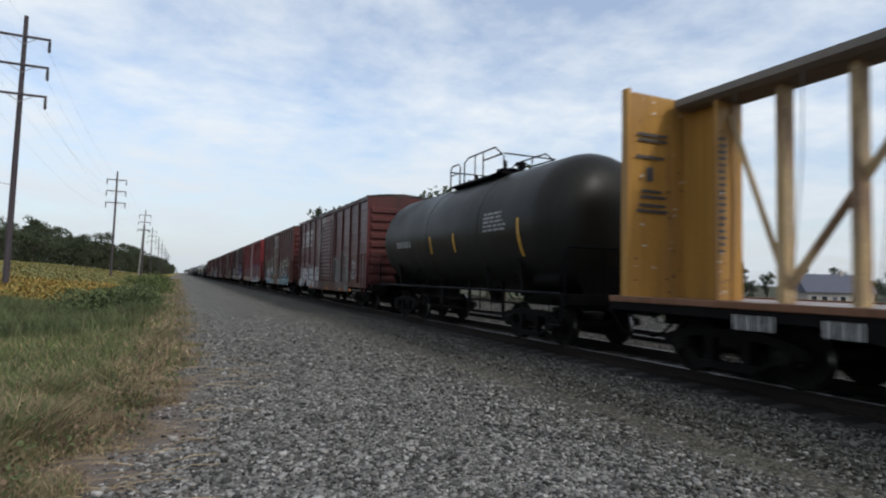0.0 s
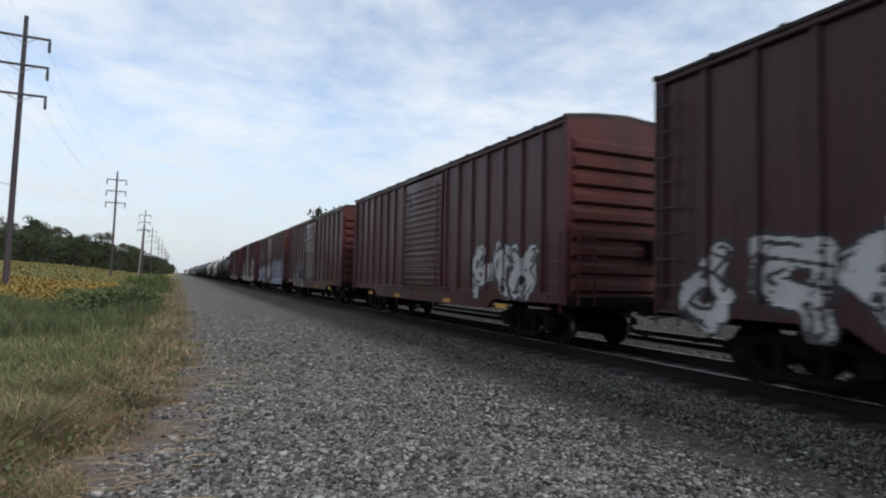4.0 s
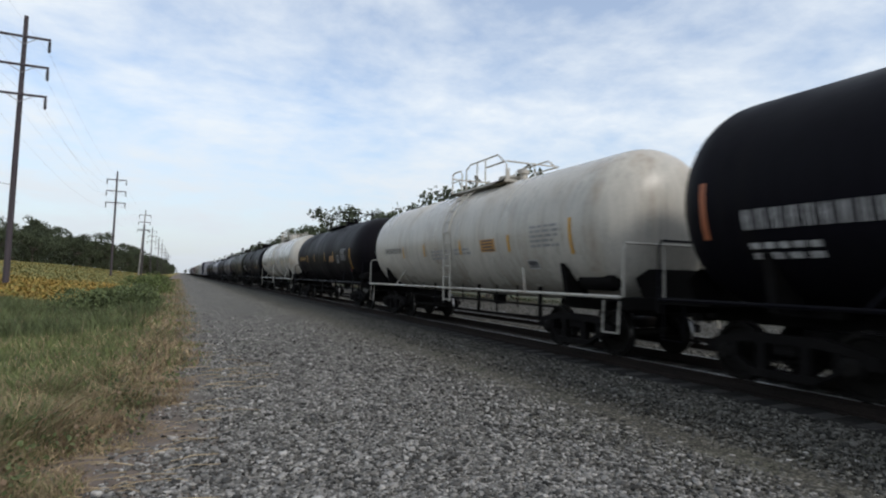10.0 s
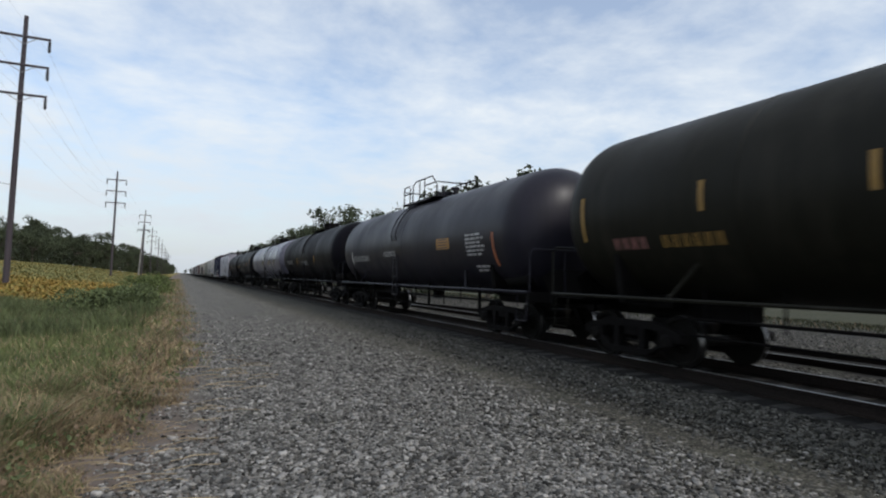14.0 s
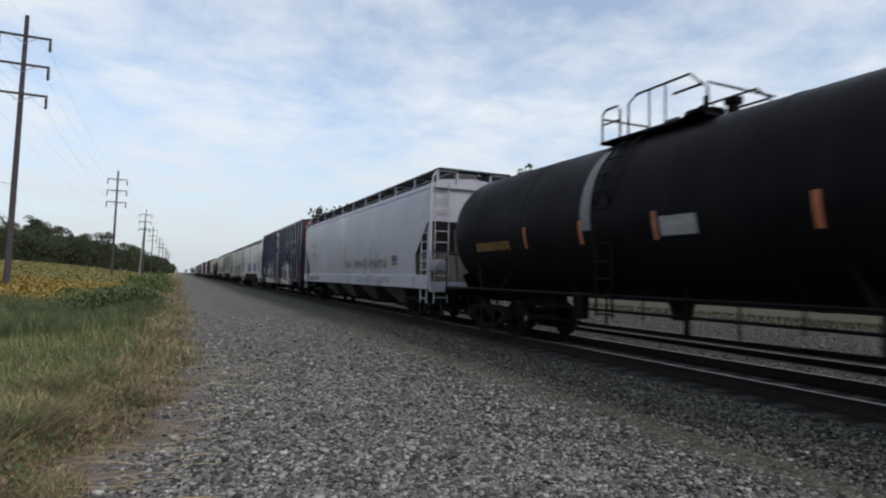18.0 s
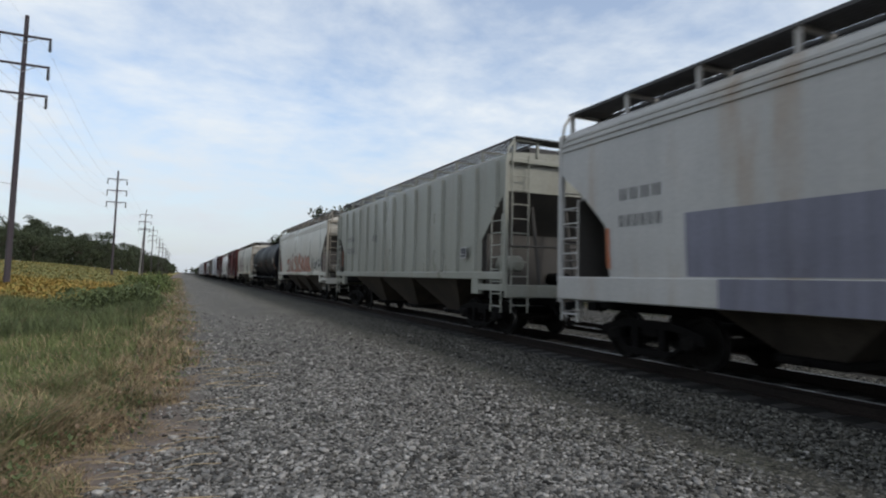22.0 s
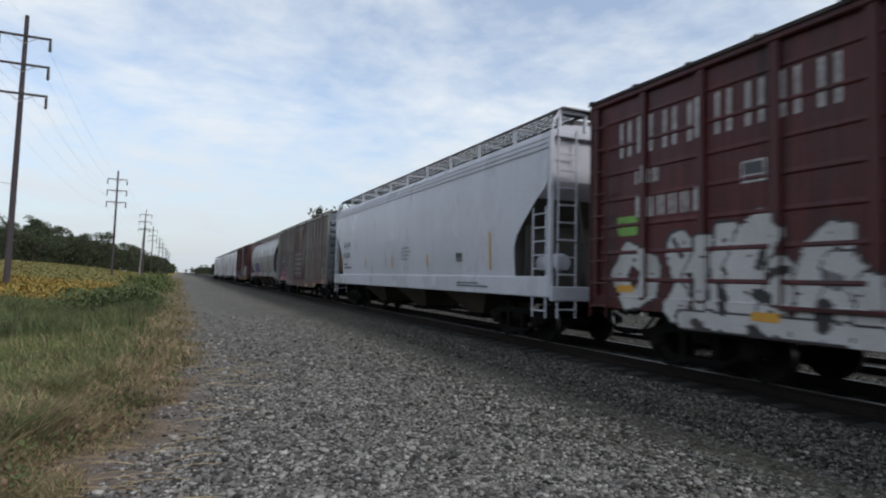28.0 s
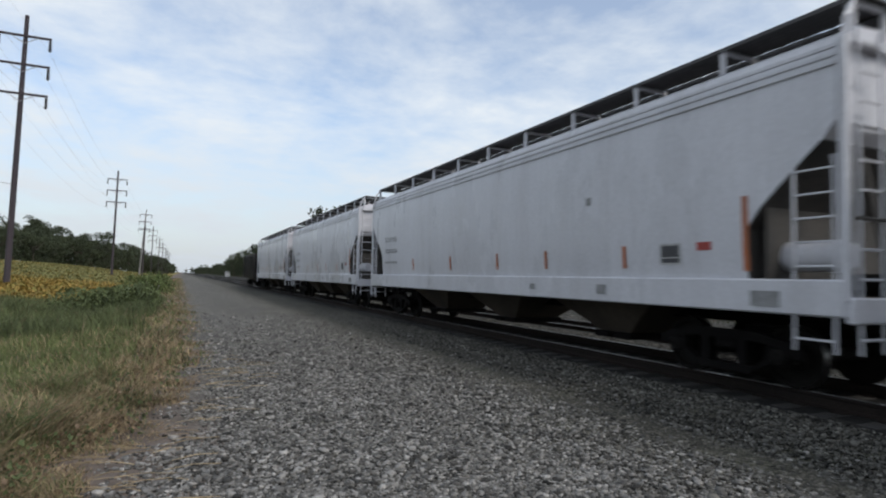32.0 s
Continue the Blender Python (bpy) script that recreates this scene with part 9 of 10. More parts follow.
    mural(car, f, "white dripping graffiti letters over dark blue and orange patches", [
        (S_SLATE, 0, [(2.70, 2.16), (1.91, 2.14), (1.93, 1.88), (2.30, 1.91), (2.66, 1.97)]), (S_TEAL, 0, [(4.92, 2.31), (4.40, 2.30), (4.57, 2.09), (4.87, 2.13)]),
        (S_SLATE, 0, [(3.40, 2.38), (2.79, 2.29), (2.92, 2.15), (3.33, 2.15)]), (S_WINE, 0, [(7.55, 1.88), (6.53, 1.86), (6.69, 1.64), (7.35, 1.67)]),
        (S_PALE, 0, [(7.57, 2.37), (6.95, 2.37), (7.00, 2.17), (7.50, 2.16)]), (S_GREY, 0, [(6.63, 1.58), (2.18, 1.57), (2.01, 1.09), (6.61, 1.07)]),
        (S_WHITE, 0, [(6.52, 1.58), (6.15, 2.24), (5.88, 2.12), (5.82, 1.69), (6.02, 1.52)]), (S_WHITE, 0, [(5.69, 1.87), (4.78, 1.92), (4.77, 1.47), (5.66, 1.44)]),
        (S_WHITE, 0, [(4.69, 2.02), (4.40, 2.11), (4.15, 2.00), (4.06, 1.53), (4.64, 1.48)]), (S_WHITE, 0, [(3.87, 1.76), (3.62, 2.17), (3.33, 2.02), (3.39, 1.57), (3.83, 1.53)]),
        (S_WHITE, 0, [(3.12, 2.10), (2.99, 2.11), (2.84, 1.95), (2.84, 1.51), (3.11, 1.50)]), (S_WHITE, 0, [(2.72, 1.57), (2.45, 1.82), (2.20, 1.79), (2.21, 1.53), (2.66, 1.46)]),
        (S_WHITE, 0, [(6.67, 1.07), (5.85, 1.09), (5.74, 0.72), (5.95, 0.66), (6.66, 0.70)]), (S_WHITE, 0, [(5.80, 1.04), (4.72, 1.08), (4.29, 1.00), (4.21, 0.72), (5.74, 0.67)]),
        (S_WHITE, 0, [(4.05, 1.01), (3.71, 1.02), (3.38, 0.70), (3.97, 0.71)]), (S_WHITE, 0, [(3.52, 0.98), (2.72, 0.98), (2.90, 0.69), (3.31, 0.71)]),
        (S_WHITE, 0, [(2.65, 1.02), (1.96, 1.04), (2.01, 0.70), (2.65, 0.71)]), (S_GREY, 0, [(3.35, 1.46), (2.72, 1.46), (2.75, 1.06), (3.31, 1.04)]),
        (S_ORANGE, 0, [(2.79, 1.91), (2.51, 1.90), (2.54, 1.69), (2.72, 1.65)]), (S_WHITE, 0, [(8.20, 1.33), (8.16, 1.96), (7.95, 1.83), (7.89, 1.40)])], (S_BLACK, 0.02), [
        (S_WHITE, 0.03, [(5.61, 1.44), (5.60, 1.10)]), (S_WHITE, 0.03, [(5.22, 1.45), (5.19, 1.06)]), (S_WHITE, 0.03, [(4.72, 1.45), (4.76, 1.08)]),
        (S_WHITE, 0.04, [(4.30, 1.28), (4.21, 1.00)]), (S_WHITE, 0.03, [(3.71, 1.39), (3.38, 1.21)]), (S_WHITE, 0.03, [(2.66, 1.44), (2.53, 0.99)]),
        (S_WHITE, 0.04, [(2.24, 1.49), (2.35, 1.12)]), (S_WHITE, 0.03, [(6.40, 1.52), (6.07, 1.30)]), (S_WHITE, 0.02, [(3.30, 2.46), (3.06, 2.27), (2.89, 2.43)]),
        (S_WHITE, 0.02, [(6.10, 2.35), (5.84, 2.36), (5.77, 2.55)]), (S_WHITE, 0.02, [(5.63, 2.30), (5.06, 2.27)]), (S_WHITE, 0.02, [(2.73, 2.25), (2.30, 2.16), (2.23, 2.30)]),
        (S_WHITE, 0.02, [(4.00, 2.21), (3.88, 2.46)]), (S_WHITE, 0.02, [(4.83, 2.36), (4.45, 2.43)]), (S_BLACK, 0.03, [(5.67, 1.89), (4.78, 1.95)]),
        (S_BLACK, 0.035, [(4.47, 1.34), (4.02, 1.33)]), (S_BLACK, 0.03, [(3.61, 1.57), (3.11, 1.55)]), (S_BLACK, 0.03, [(5.19, 1.06), (5.20, 0.70)]),
        (S_BLACK, 0.04, [(4.21, 1.00), (4.05, 0.73)]), (S_BLACK, 0.03, [(3.38, 0.70), (3.52, 0.94)]), (S_BLACK, 0.03, [(6.39, 1.02), (6.05, 0.70)]),
        (S_BLACK, 0.03, [(2.72, 0.96), (2.87, 0.70)]), (S_BLACK, 0.03, [(2.65, 1.02), (2.50, 0.87)]), (S_BLACK, 0.06, [(4.72, 1.38), (4.67, 1.13)]),
        (S_BLACK, 0.06, [(4.99, 1.37), (4.99, 1.14)]), (S_BLACK, 0.06, [(5.92, 1.42), (5.86, 1.15)]), (S_BLACK, 0.06, [(2.47, 1.40), (2.44, 1.16)]),
        (S_BLACK, 0.08, [(3.60, 1.32), (3.53, 1.07)]), (S_GREY, 0.03, [(4.44, 1.96), (4.30, 1.62)]), (S_GREY, 0.03, [(3.65, 1.94), (3.68, 1.66)]),
        (S_GREY, 0.02, [(5.47, 1.81), (5.37, 1.76)])], seed=131)
    mural(car, f, "white legs dripping between the letters", [(S_WHITE, 0.03, [(6.2 - 0.31 * k, 1.62 + 0.04 * (k % 3)), (6.12 - 0.31 * k, 1.3), (6.2 - 0.31 * k + 0.08 * (k % 2), 1.02)]) for k in range(13)] + [
        (S_BLACK, 0.025, [(6.05 - 0.42 * k, 1.45), (5.95 - 0.42 * k, 1.15), (6.1 - 0.42 * k, 0.95)]) for k in range(9)], seed=134, cell=0.028)
    mural(car, f, "thin white crown of strokes over the letters", [(S_WHITE, 0.024, [(6.3 - 0.46 * k, 2.1), (6.15 - 0.46 * k, 2.32 + 0.08 * (k % 2)), (5.98 - 0.46 * k, 2.12), (5.92 - 0.46 * k, 2.5)]) for k in range(9)], seed=135, cell=0.025)
    mural(car, f, "thin white drips above the letters", [
        (S_WHITE, 0.03, [(4.38, 3.58), (4.40, 2.84)]), (S_WHITE, 0.025, [(4.02, 3.33), (4.05, 3.05)]), (S_WHITE, 0.03, [(3.03, 3.06), (3.00, 2.90)]),
        (S_WHITE, 0.035, [(3.01, 2.77), (2.94, 2.43)]), (S_WHITE, 0.02, [(4.63, 2.92), (4.62, 2.69)]), (S_WHITE, 0.02, [(2.68, 3.05), (2.70, 2.54)]),
        (S_WHITE, 0.02, [(3.84, 3.12), (3.85, 2.65)])], seed=133, cell=0.025)
    letters = [
        (S_RED, 0.2, [(-1.75, 1.34), (-1.99, 0.89)]), (S_TAN, 0.15, [(-3.07, 2.17), (-3.29, 2.21)]),
        (S_RED, 0.24, [(-5.09, 1.54), (-5.15, 1.31), (-4.97, 0.88)]), (S_SKY, 0.12, [(-5.18, 1.87), (-5.25, 1.73)]),
        (S_TAN, 0.12, [(-4.18, 1.07), (-4.41, 0.94)]), (S_WHITE, 0.18, [(-2.31, 1.90), (-2.43, 1.10)]), (S_WHITE, 0.08, [(-1.99, 1.84), (-2.70, 1.90)]),
        (S_WHITE, 0.16, [(-2.85, 2.00), (-2.78, 1.12)]), (S_WHITE, 0.15, [(-3.43, 1.97), (-3.23, 1.37)]), (S_WHITE, 0.15, [(-3.44, 1.97), (-3.64, 1.15)])]
    letters += [
        (S_WHITE, 0.2, [(-3.96, 2.00), (-3.90, 1.06)]), (S_WHITE, 0.15, [(-4.31, 1.93), (-4.20, 1.44), (-4.57, 1.15)]),
        (S_WHITE, 0.2, [(-4.69, 1.96), (-4.82, 1.11)]), (S_WHITE, 0.1, [(-1.76, 0.94), (-3.07, 0.86), (-4.67, 0.80)]),
        (S_WHITE, 0.06, [(-3.50, 2.26), (-3.68, 2.18)])]
    mural(car, f, "white graffiti letters over orange-red patches", letters, (S_STONE, 0.05), [
        (S_BLACK, 0.1, [(-3.25, 1.43), (-3.23, 1.31)]), (S_BLACK, 0.06, [(-4.24, 1.33), (-4.52, 1.27)]), (S_BLACK, 0.06, [(-2.58, 1.79), (-2.63, 1.17)]),
        (S_BLACK, 0.05, [(-3.07, 1.84), (-3.03, 1.60)]), (S_BLACK, 0.06, [(-3.76, 1.82), (-3.75, 1.27)]), (S_BLACK, 0.05, [(-4.47, 1.90), (-4.46, 1.59)]),
        (S_GREY, 0.1, [(-3.50, 1.49), (-3.53, 1.26)]), (S_GREY, 0.08, [(-4.80, 1.35), (-4.82, 1.11)])], seed=132)
    marks(car, "reflector_stripe", [(0.3, 0.4, 1.45, 1.9), (-7.9, -7.8, 1.3, 1.9)], REFLECT_Y, f, "upright yellow stripe", lift=0.05)
    mural(car, lambda y, z: -1.535, "white sprayed cross and scribble on the door", [(S_PALE, 0.025, [(0.75, 2.68), (-0.15, 2.62)]), (S_PALE, 0.05, [(0.72, 2.9), (0.4, 2.95)]), (S_PALE, 0.05, [(0.7, 2.85), (0.75, 2.5)]),
        (S_PALE, 0.03, [(0.52, 2.1), (0.74, 1.7)]), (S_PALE, 0.03, [(0.74, 2.05), (0.6, 1.9)])], cell=0.025, seed=136)

    S = (419.2, 435.14)
    car, f = place(hopper(*S, HOP_PALE, "pale covered hopper with blue graffiti patches", style="seams"), *S)
    lettering(car, f, [(5.23, 6.15, 2.9, 3.13, 4), (5.04, 6.1, 2.31, 2.6, 5)], LETTER_K, "black lettering")
    mural(car, f, "faded blue graffiti letters", [
        (S_FADED, 0.196, [(2.95, 2.05), (2.87, 1.75)]), (S_FADED, 0.207, [(2.42, 2.17), (2.41, 1.74)]), (S_FADED, 0.23, [(1.92, 2.17), (1.88, 1.73)]),
        (S_FADED, 0.253, [(1.32, 2.23), (1.31, 1.71)]), (S_FADED, 0.345, [(0.73, 2.18), (0.61, 1.71)]), (S_FADED, 0.184, [(0.30, 1.90), (0.24, 1.69)])], None, [
        (S_LAV, 0.035, [(2.60, 2.20), (2.42, 1.99), (2.55, 1.77)]), (S_LAV, 0.03, [(2.08, 2.29), (1.76, 2.14), (2.08, 1.85)]),
        (S_LAV, 0.035, [(1.61, 2.19), (1.18, 2.05), (1.53, 1.78)]), (S_LAV, 0.03, [(0.98, 2.21), (0.95, 1.71)]), (S_LAV, 0.03, [(0.79, 2.14), (0.38, 2.01)]),
        (S_LAV, 0.03, [(0.55, 1.91), (0.33, 1.70)]), (S_SLATE, 0.05, [(1.25, 1.97), (1.05, 1.88), (1.25, 1.77)])], seed=141, wide=1.3)
    mural(car, f, "washed-out lavender spray", [
        (S_LAV, 0.1, [(4.47, 2.09), (4.28, 1.85)]), (S_LAV, 0.09, [(3.81, 2.17), (3.48, 1.90)]), (S_LAV, 0.1, [(-0.15, 2.26), (-0.19, 1.78)]),
        (S_LAV, 0.1, [(-0.48, 2.19), (-0.60, 1.77)]), (S_GREY, 0.04, [(-0.86, 2.07), (-1.06, 2.14)]), (S_GREY, 0.05, [(-0.90, 1.84), (-1.05, 1.67)]),
        (S_LAV, 0.08, [(-0.29, 1.92), (-0.52, 1.86)])], seed=142)
    graffiti(car, -4.6, -2.4, 1.65, 2.5, (S_BLACK, S_VIOLET), f, "dark violet graffiti letters", n=3, seed=142, fat=0.16, rim=0.04)
    graffiti(car, -6.2, -5.2, 1.6, 3.2, (S_LAV, S_GREY), f, "grey scrawled tag", n=2, seed=143, fat=0.04, rim=0.015)
    lettering(car, f, [(0.08, 1.61, 2.47, 2.53, 9)], S_DULL, "faint red lettering")
    marks(car, "reflector_stripe", [(k - 0.3, k + 0.3, 1.40, 1.52) for k in (4.0, 1.6, -0.9, -3.4, -6.0)], REFLECT_Y, lambda y, z: -1.548, "yellow stripes on the sill")

    S = (436.25, 451.96)
    car, f = place(hopper(*S, HOP_RUSTY, "rust-streaked covered hopper with a grey patch", style="smooth", cut=1.0), *S, 444.58)
    lettering(car, f, [(4.65, 5.65, 2.75, 2.95, 4), (4.65, 5.65, 2.3, 2.5, 6)], LETTER_K, "black lettering")
    grey = paint("paint_patch_grey", (0.21, 0.21, 0.26), rough=0.5, vary=0.06, dirt_amount=0.2)
    marks(car, "paint_patch", [(-5.7, 4.2, 1.47, 2.42)], grey, f, "grey repainted band", lift=0.007)
    marks(car, "paint_patch", [(-5.7, 3.6, 1.03, 1.44)], grey, lambda y, z: -1.545, "grey repainted band", lift=0.007)
    stripes(car, f, (5.9, -5.9), 1.6, 2.3, S_ORANGE)
    data_box(car, f, -5.0, 1.7)

    S = (454.0, 469.75)
    car, f = place(hopper(*S, HOP_SAGE, "sage-grey covered hopper with upright ribs", style="ribbed", ribs=15, openwork=True), *S)
    lettering(car, lambda y, z: -1.54, [(4.8, 5.3, 2.85, 3.08, 2), (5.35, 5.8, 2.85, 3.08, 2), (4.8, 5.3, 2.35, 2.58, 2), (5.35, 5.8, 2.35, 2.58, 2), (1.6, 2.2, 2.7, 2.95, 3)], LETTER_K, "black lettering between the ribs")
    stripes(car, lambda y, z: -1.54, (6.6,), 1.8, 2.5, S_ORANGE)
    data_box(car, lambda y, z: -1.54, -5.8, 1.9, 0.36, 0.3)

    S = (471.9, 487.72)
    car, f = place(hopper(*S, HOP_CREAM, "cream covered hopper with orange bubble graffiti", style="seams", openwork=True, frame_colour=FRAME_GRIME), *S)
    letters = [
        (S_CORAL, 0.121, [(3.97, 2.22), (3.36, 2.36), (3.33, 1.57), (4.05, 1.53)]), (S_CORAL, 0.121, [(2.69, 1.60), (2.72, 2.41), (2.14, 1.55)]),
        (S_CORAL, 0.121, [(1.89, 2.61), (1.86, 1.55)]), (S_CORAL, 0.135, [(0.64, 2.45), (1.19, 2.36), (0.56, 2.00), (0.16, 1.61), (1.30, 1.55)])]
    letters += [
        (S_CORAL, 0.138, [(-0.25, 1.58), (-0.09, 2.24), (-0.50, 2.56)]),
        (S_CORAL, 0.115, [(-0.85, 2.46), (-0.46, 2.28), (-0.97, 1.96), (-0.84, 1.60), (-0.40, 1.55)])]
    letters += [
        (S_CORAL, 0.121, [(-1.30, 1.49), (-1.35, 2.42), (-1.65, 2.22), (-1.40, 2.02), (-1.98, 1.47)]), (S_CORAL, 0.11, [(-1.85, 2.31), (-2.07, 1.47)]),
        (S_CORAL, 0.121, [(-2.40, 1.45), (-2.33, 2.42), (-2.67, 2.16), (-2.45, 1.97), (-2.90, 1.71), (-2.40, 1.42)])]
    letters += [
        (S_CORAL, 0.15, [(-3.39, 2.25), (-3.00, 2.33), (-2.79, 2.10), (-3.46, 1.87), (-3.71, 1.61), (-2.89, 1.45)])]
    for k, (first, last) in enumerate(((0, 4), (4, 6), (6, 9), (9, 10))):
        mural(car, f, "orange-red bubble letters with a dark outline", letters[first:last], (S_INKY, 0.05), seed=161 + k)
    script = [(LETTER_K, 0.014, arc(7.62 - 0.13 * k, 3.62 - 0.05 * k, 0.085, 0.15 - 0.01 * k, 60 * k, 60 * k + 350, 10)) for k in range(6)]
    script += [(LETTER_K, 0.014, arc(6.98, 3.0, 0.2 - 0.025 * k, 0.17 - 0.022 * k, 90 * k, 90 * k + 120, 6)) for k in range(6)]
    mural(car, f, "thin black looping script", script + [(LETTER_K, 0.014, [(7.7, 3.25), (7.2, 3.05), (6.6, 3.2), (6.45, 3.3)])], cell=0.02, seed=162)
    mural(car, f, "thin red looping scrawl", [(S_RED, 0.02, arc(6.85 - 0.13 * k, 1.95 + 0.05 * (k % 2), 0.09, 0.15, 70 * k, 70 * k + 300, 8)) for k in range(4)] + [(S_RED, 0.018, [(7.0, 1.75), (6.3, 1.8)])], cell=0.022, seed=163)
    graffiti(car, -7.0, -4.0, 1.65, 2.4, (S_GREY, LETTER_K), f, "black scrawled tags", n=5, seed=164, fat=0.035, rim=0.015, cell=0.025)
    stripes(car, f, (6.6,), 1.6, 2.4, S_ORANGE)

    car, f = place(tank_car(488.8, 505.2, BLACK, "black tank car with a tall dark manway", plat=496.2, plat_half=1.65, bands=(-3.4, 3.4), ladder=False, R=1.53, cz=2.66, box_rail=True), 488.8, 505.2, 497.065)
    lettering(car, f, [(4.4, 6.6, 2.1, 2.35, 9)], LETTER_W, "white lettering")
    marks(car, "data_panel", lines(-6.85, -5.95, 2.2, 2.75, 6, 23), LETTER_W, f, "white stencilled data block")
    stripes(car, f, (3.2, 1.0, -2.4), 2.1, 2.55, S_ORANGE)
    stripes(car, f, (-7.0,), 1.75, 2.65, S_ORANGE)
    data_box(car, f, -6.35, 1.65, 0.42, 0.32)

    S = (506.72, 522.72)
    car, f = place(hopper(*S, HOP_CREAM, "cream covered hopper with dark red sprayed letters", style="seams", frame_colour=FRAME_GRIME), *S)
    graffiti(car, 0.75, 5.25, 1.48, 3.4, (S_WINE, S_WINE), f, "dark red sprayed letters reading MRSA", word="MRSA", fat=0.085, rim=0.02, jitter=0.14, slant=0.03, cell=0.03)
    lettering(car, f, [(5.9, 6.9, 2.8, 2.98, 4), (5.9, 6.9, 2.3, 2.48, 5)], LETTER_G, "grey lettering")
    marks(car, "lettering", lines(-6.1, -4.6, 2.55, 3.2, 7, 25), LETTER_G, f, "block of small grey lettering")
    data_box(car, f, -4.2, 1.86, 0.44, 0.3)
    marks(car, "lettering", lines(-6.0, -5.2, 1.7, 2.0, 3, 26), LETTER_G, f, "small grey lettering")
    marks(car, "reflector_stripe", [(k - 0.3, k + 0.3, 1.41, 1.52) for k in (5.0, -0.5, -2.9)] + [(-6.8, -5.7, 1.41, 1.52)], REFLECT_Y, lambda y, z: -1.548, "yellow stripes on the sill")

    S = (525.71, 539.7)
    car, f = place(boxcar(*S, MAROON, "red boxcar with deep side posts and white graffiti", style="wide", door="plug", door_at=(-1.4, 1.3), posts=6, roof_colour=ROOF_DARK, door_colour=RED), *S)
    stripes_logo(car, f, 3.6, 6.2, 2.9, 3.7)
    graffiti(car, 2.0, 6.6, 0.8, 2.2, (S_GREY, S_WHITE), f, "white graffiti letters", n=5, seed=171, fat=0.14)
    graffiti(car, -6.4, -2.0, 0.8, 1.9, (S_GREY, S_GREY), f, "faint grey graffiti letters", n=5, seed=172, fat=0.06)
    reflectors(car, f, [(-4.8, 0.72), (-2.2, 0.72), (2.6, 0.72), (5, 0.95)])

    S = (541.8, 554.5)
    car, f = place(hopper(*S, HOP_PALE, "short pale covered hopper with dark ends", style="round", bays=2), *S)
    lettering(car, f, [(3.6, 4.8, 2.8, 3.0, 4), (3.6, 4.8, 2.3, 2.5, 5)], LETTER_K, "black lettering")

    S = (556.3, 570.8)
    car, f = place(boxcar(*S, BROWN, "brown boxcar with large worn lettering and white graffiti", style="wide", door="plug", door_at=(-1.85, 1.2), posts=5, roof_colour=ROOF_DARK, lap=True), *S)
    lettering(car, f, [(2.8, 6.7, 3.5, 4.1, 8), (5.65, 6.22, 2.99, 3.28, 3), (4.8, 6.22, 2.44, 2.78, 6)], LETTER_W, "large worn white lettering")
    letters = [
        (S_WHITE, 0.172, [(6.29, 1.87), (6.56, 1.48), (6.29, 1.09), (5.86, 1.21), (5.79, 1.64), (6.20, 1.84)]),
        (S_WHITE, 0.23, [(5.27, 1.94), (5.12, 1.37), (5.25, 1.00)]), (S_WHITE, 0.207, [(4.75, 1.88), (4.96, 1.49), (4.69, 1.04)]),
        (S_WHITE, 0.23, [(4.41, 2.01), (4.48, 1.05)]), (S_WHITE, 0.322, [(3.93, 1.99), (4.11, 1.54), (4.05, 0.86)])]
    letters += [
        (S_WHITE, 0.2, [(3.61, 1.54), (3.72, 0.89)]), (S_WHITE, 0.24, [(2.97, 1.89), (3.16, 1.72), (3.21, 0.93)]),
        (S_WHITE, 0.24, [(2.85, 1.54), (2.90, 0.96)]), (S_WHITE, 0.2, [(2.56, 1.33), (2.53, 0.90)]),
        (S_WHITE, 0.12, [(5.12, 0.84), (3.52, 0.85), (2.46, 0.81)])]
    mural(car, f, "white graffiti letters with sharp black edges", letters, (S_BLACK, 0.035), [
        (S_BLACK, 0.06, [(4.54, 1.38), (4.43, 1.00)]), (S_BLACK, 0.05, [(3.86, 1.83), (3.93, 1.60)]), (S_BLACK, 0.06, [(3.78, 1.48), (3.54, 1.58)]),
        (S_BLACK, 0.08, [(3.97, 1.26), (3.78, 1.21)]), (S_BLACK, 0.1, [(3.08, 1.13), (3.07, 0.90)]), (S_BLACK, 0.05, [(5.04, 1.49), (4.96, 1.14)]),
        (S_BLACK, 0.07, [(4.90, 0.81), (4.75, 0.68)]), (S_BLACK, 0.08, [(3.98, 0.78), (3.83, 0.68)]), (S_GREY, 0.1, [(3.05, 1.46), (2.94, 1.41)]),
        (S_BLACK, 0.03, [(4.69, 1.83), (4.61, 1.94)]), (S_BLACK, 0.04, [(5.35, 2.03), (5.19, 1.78)])], seed=181)
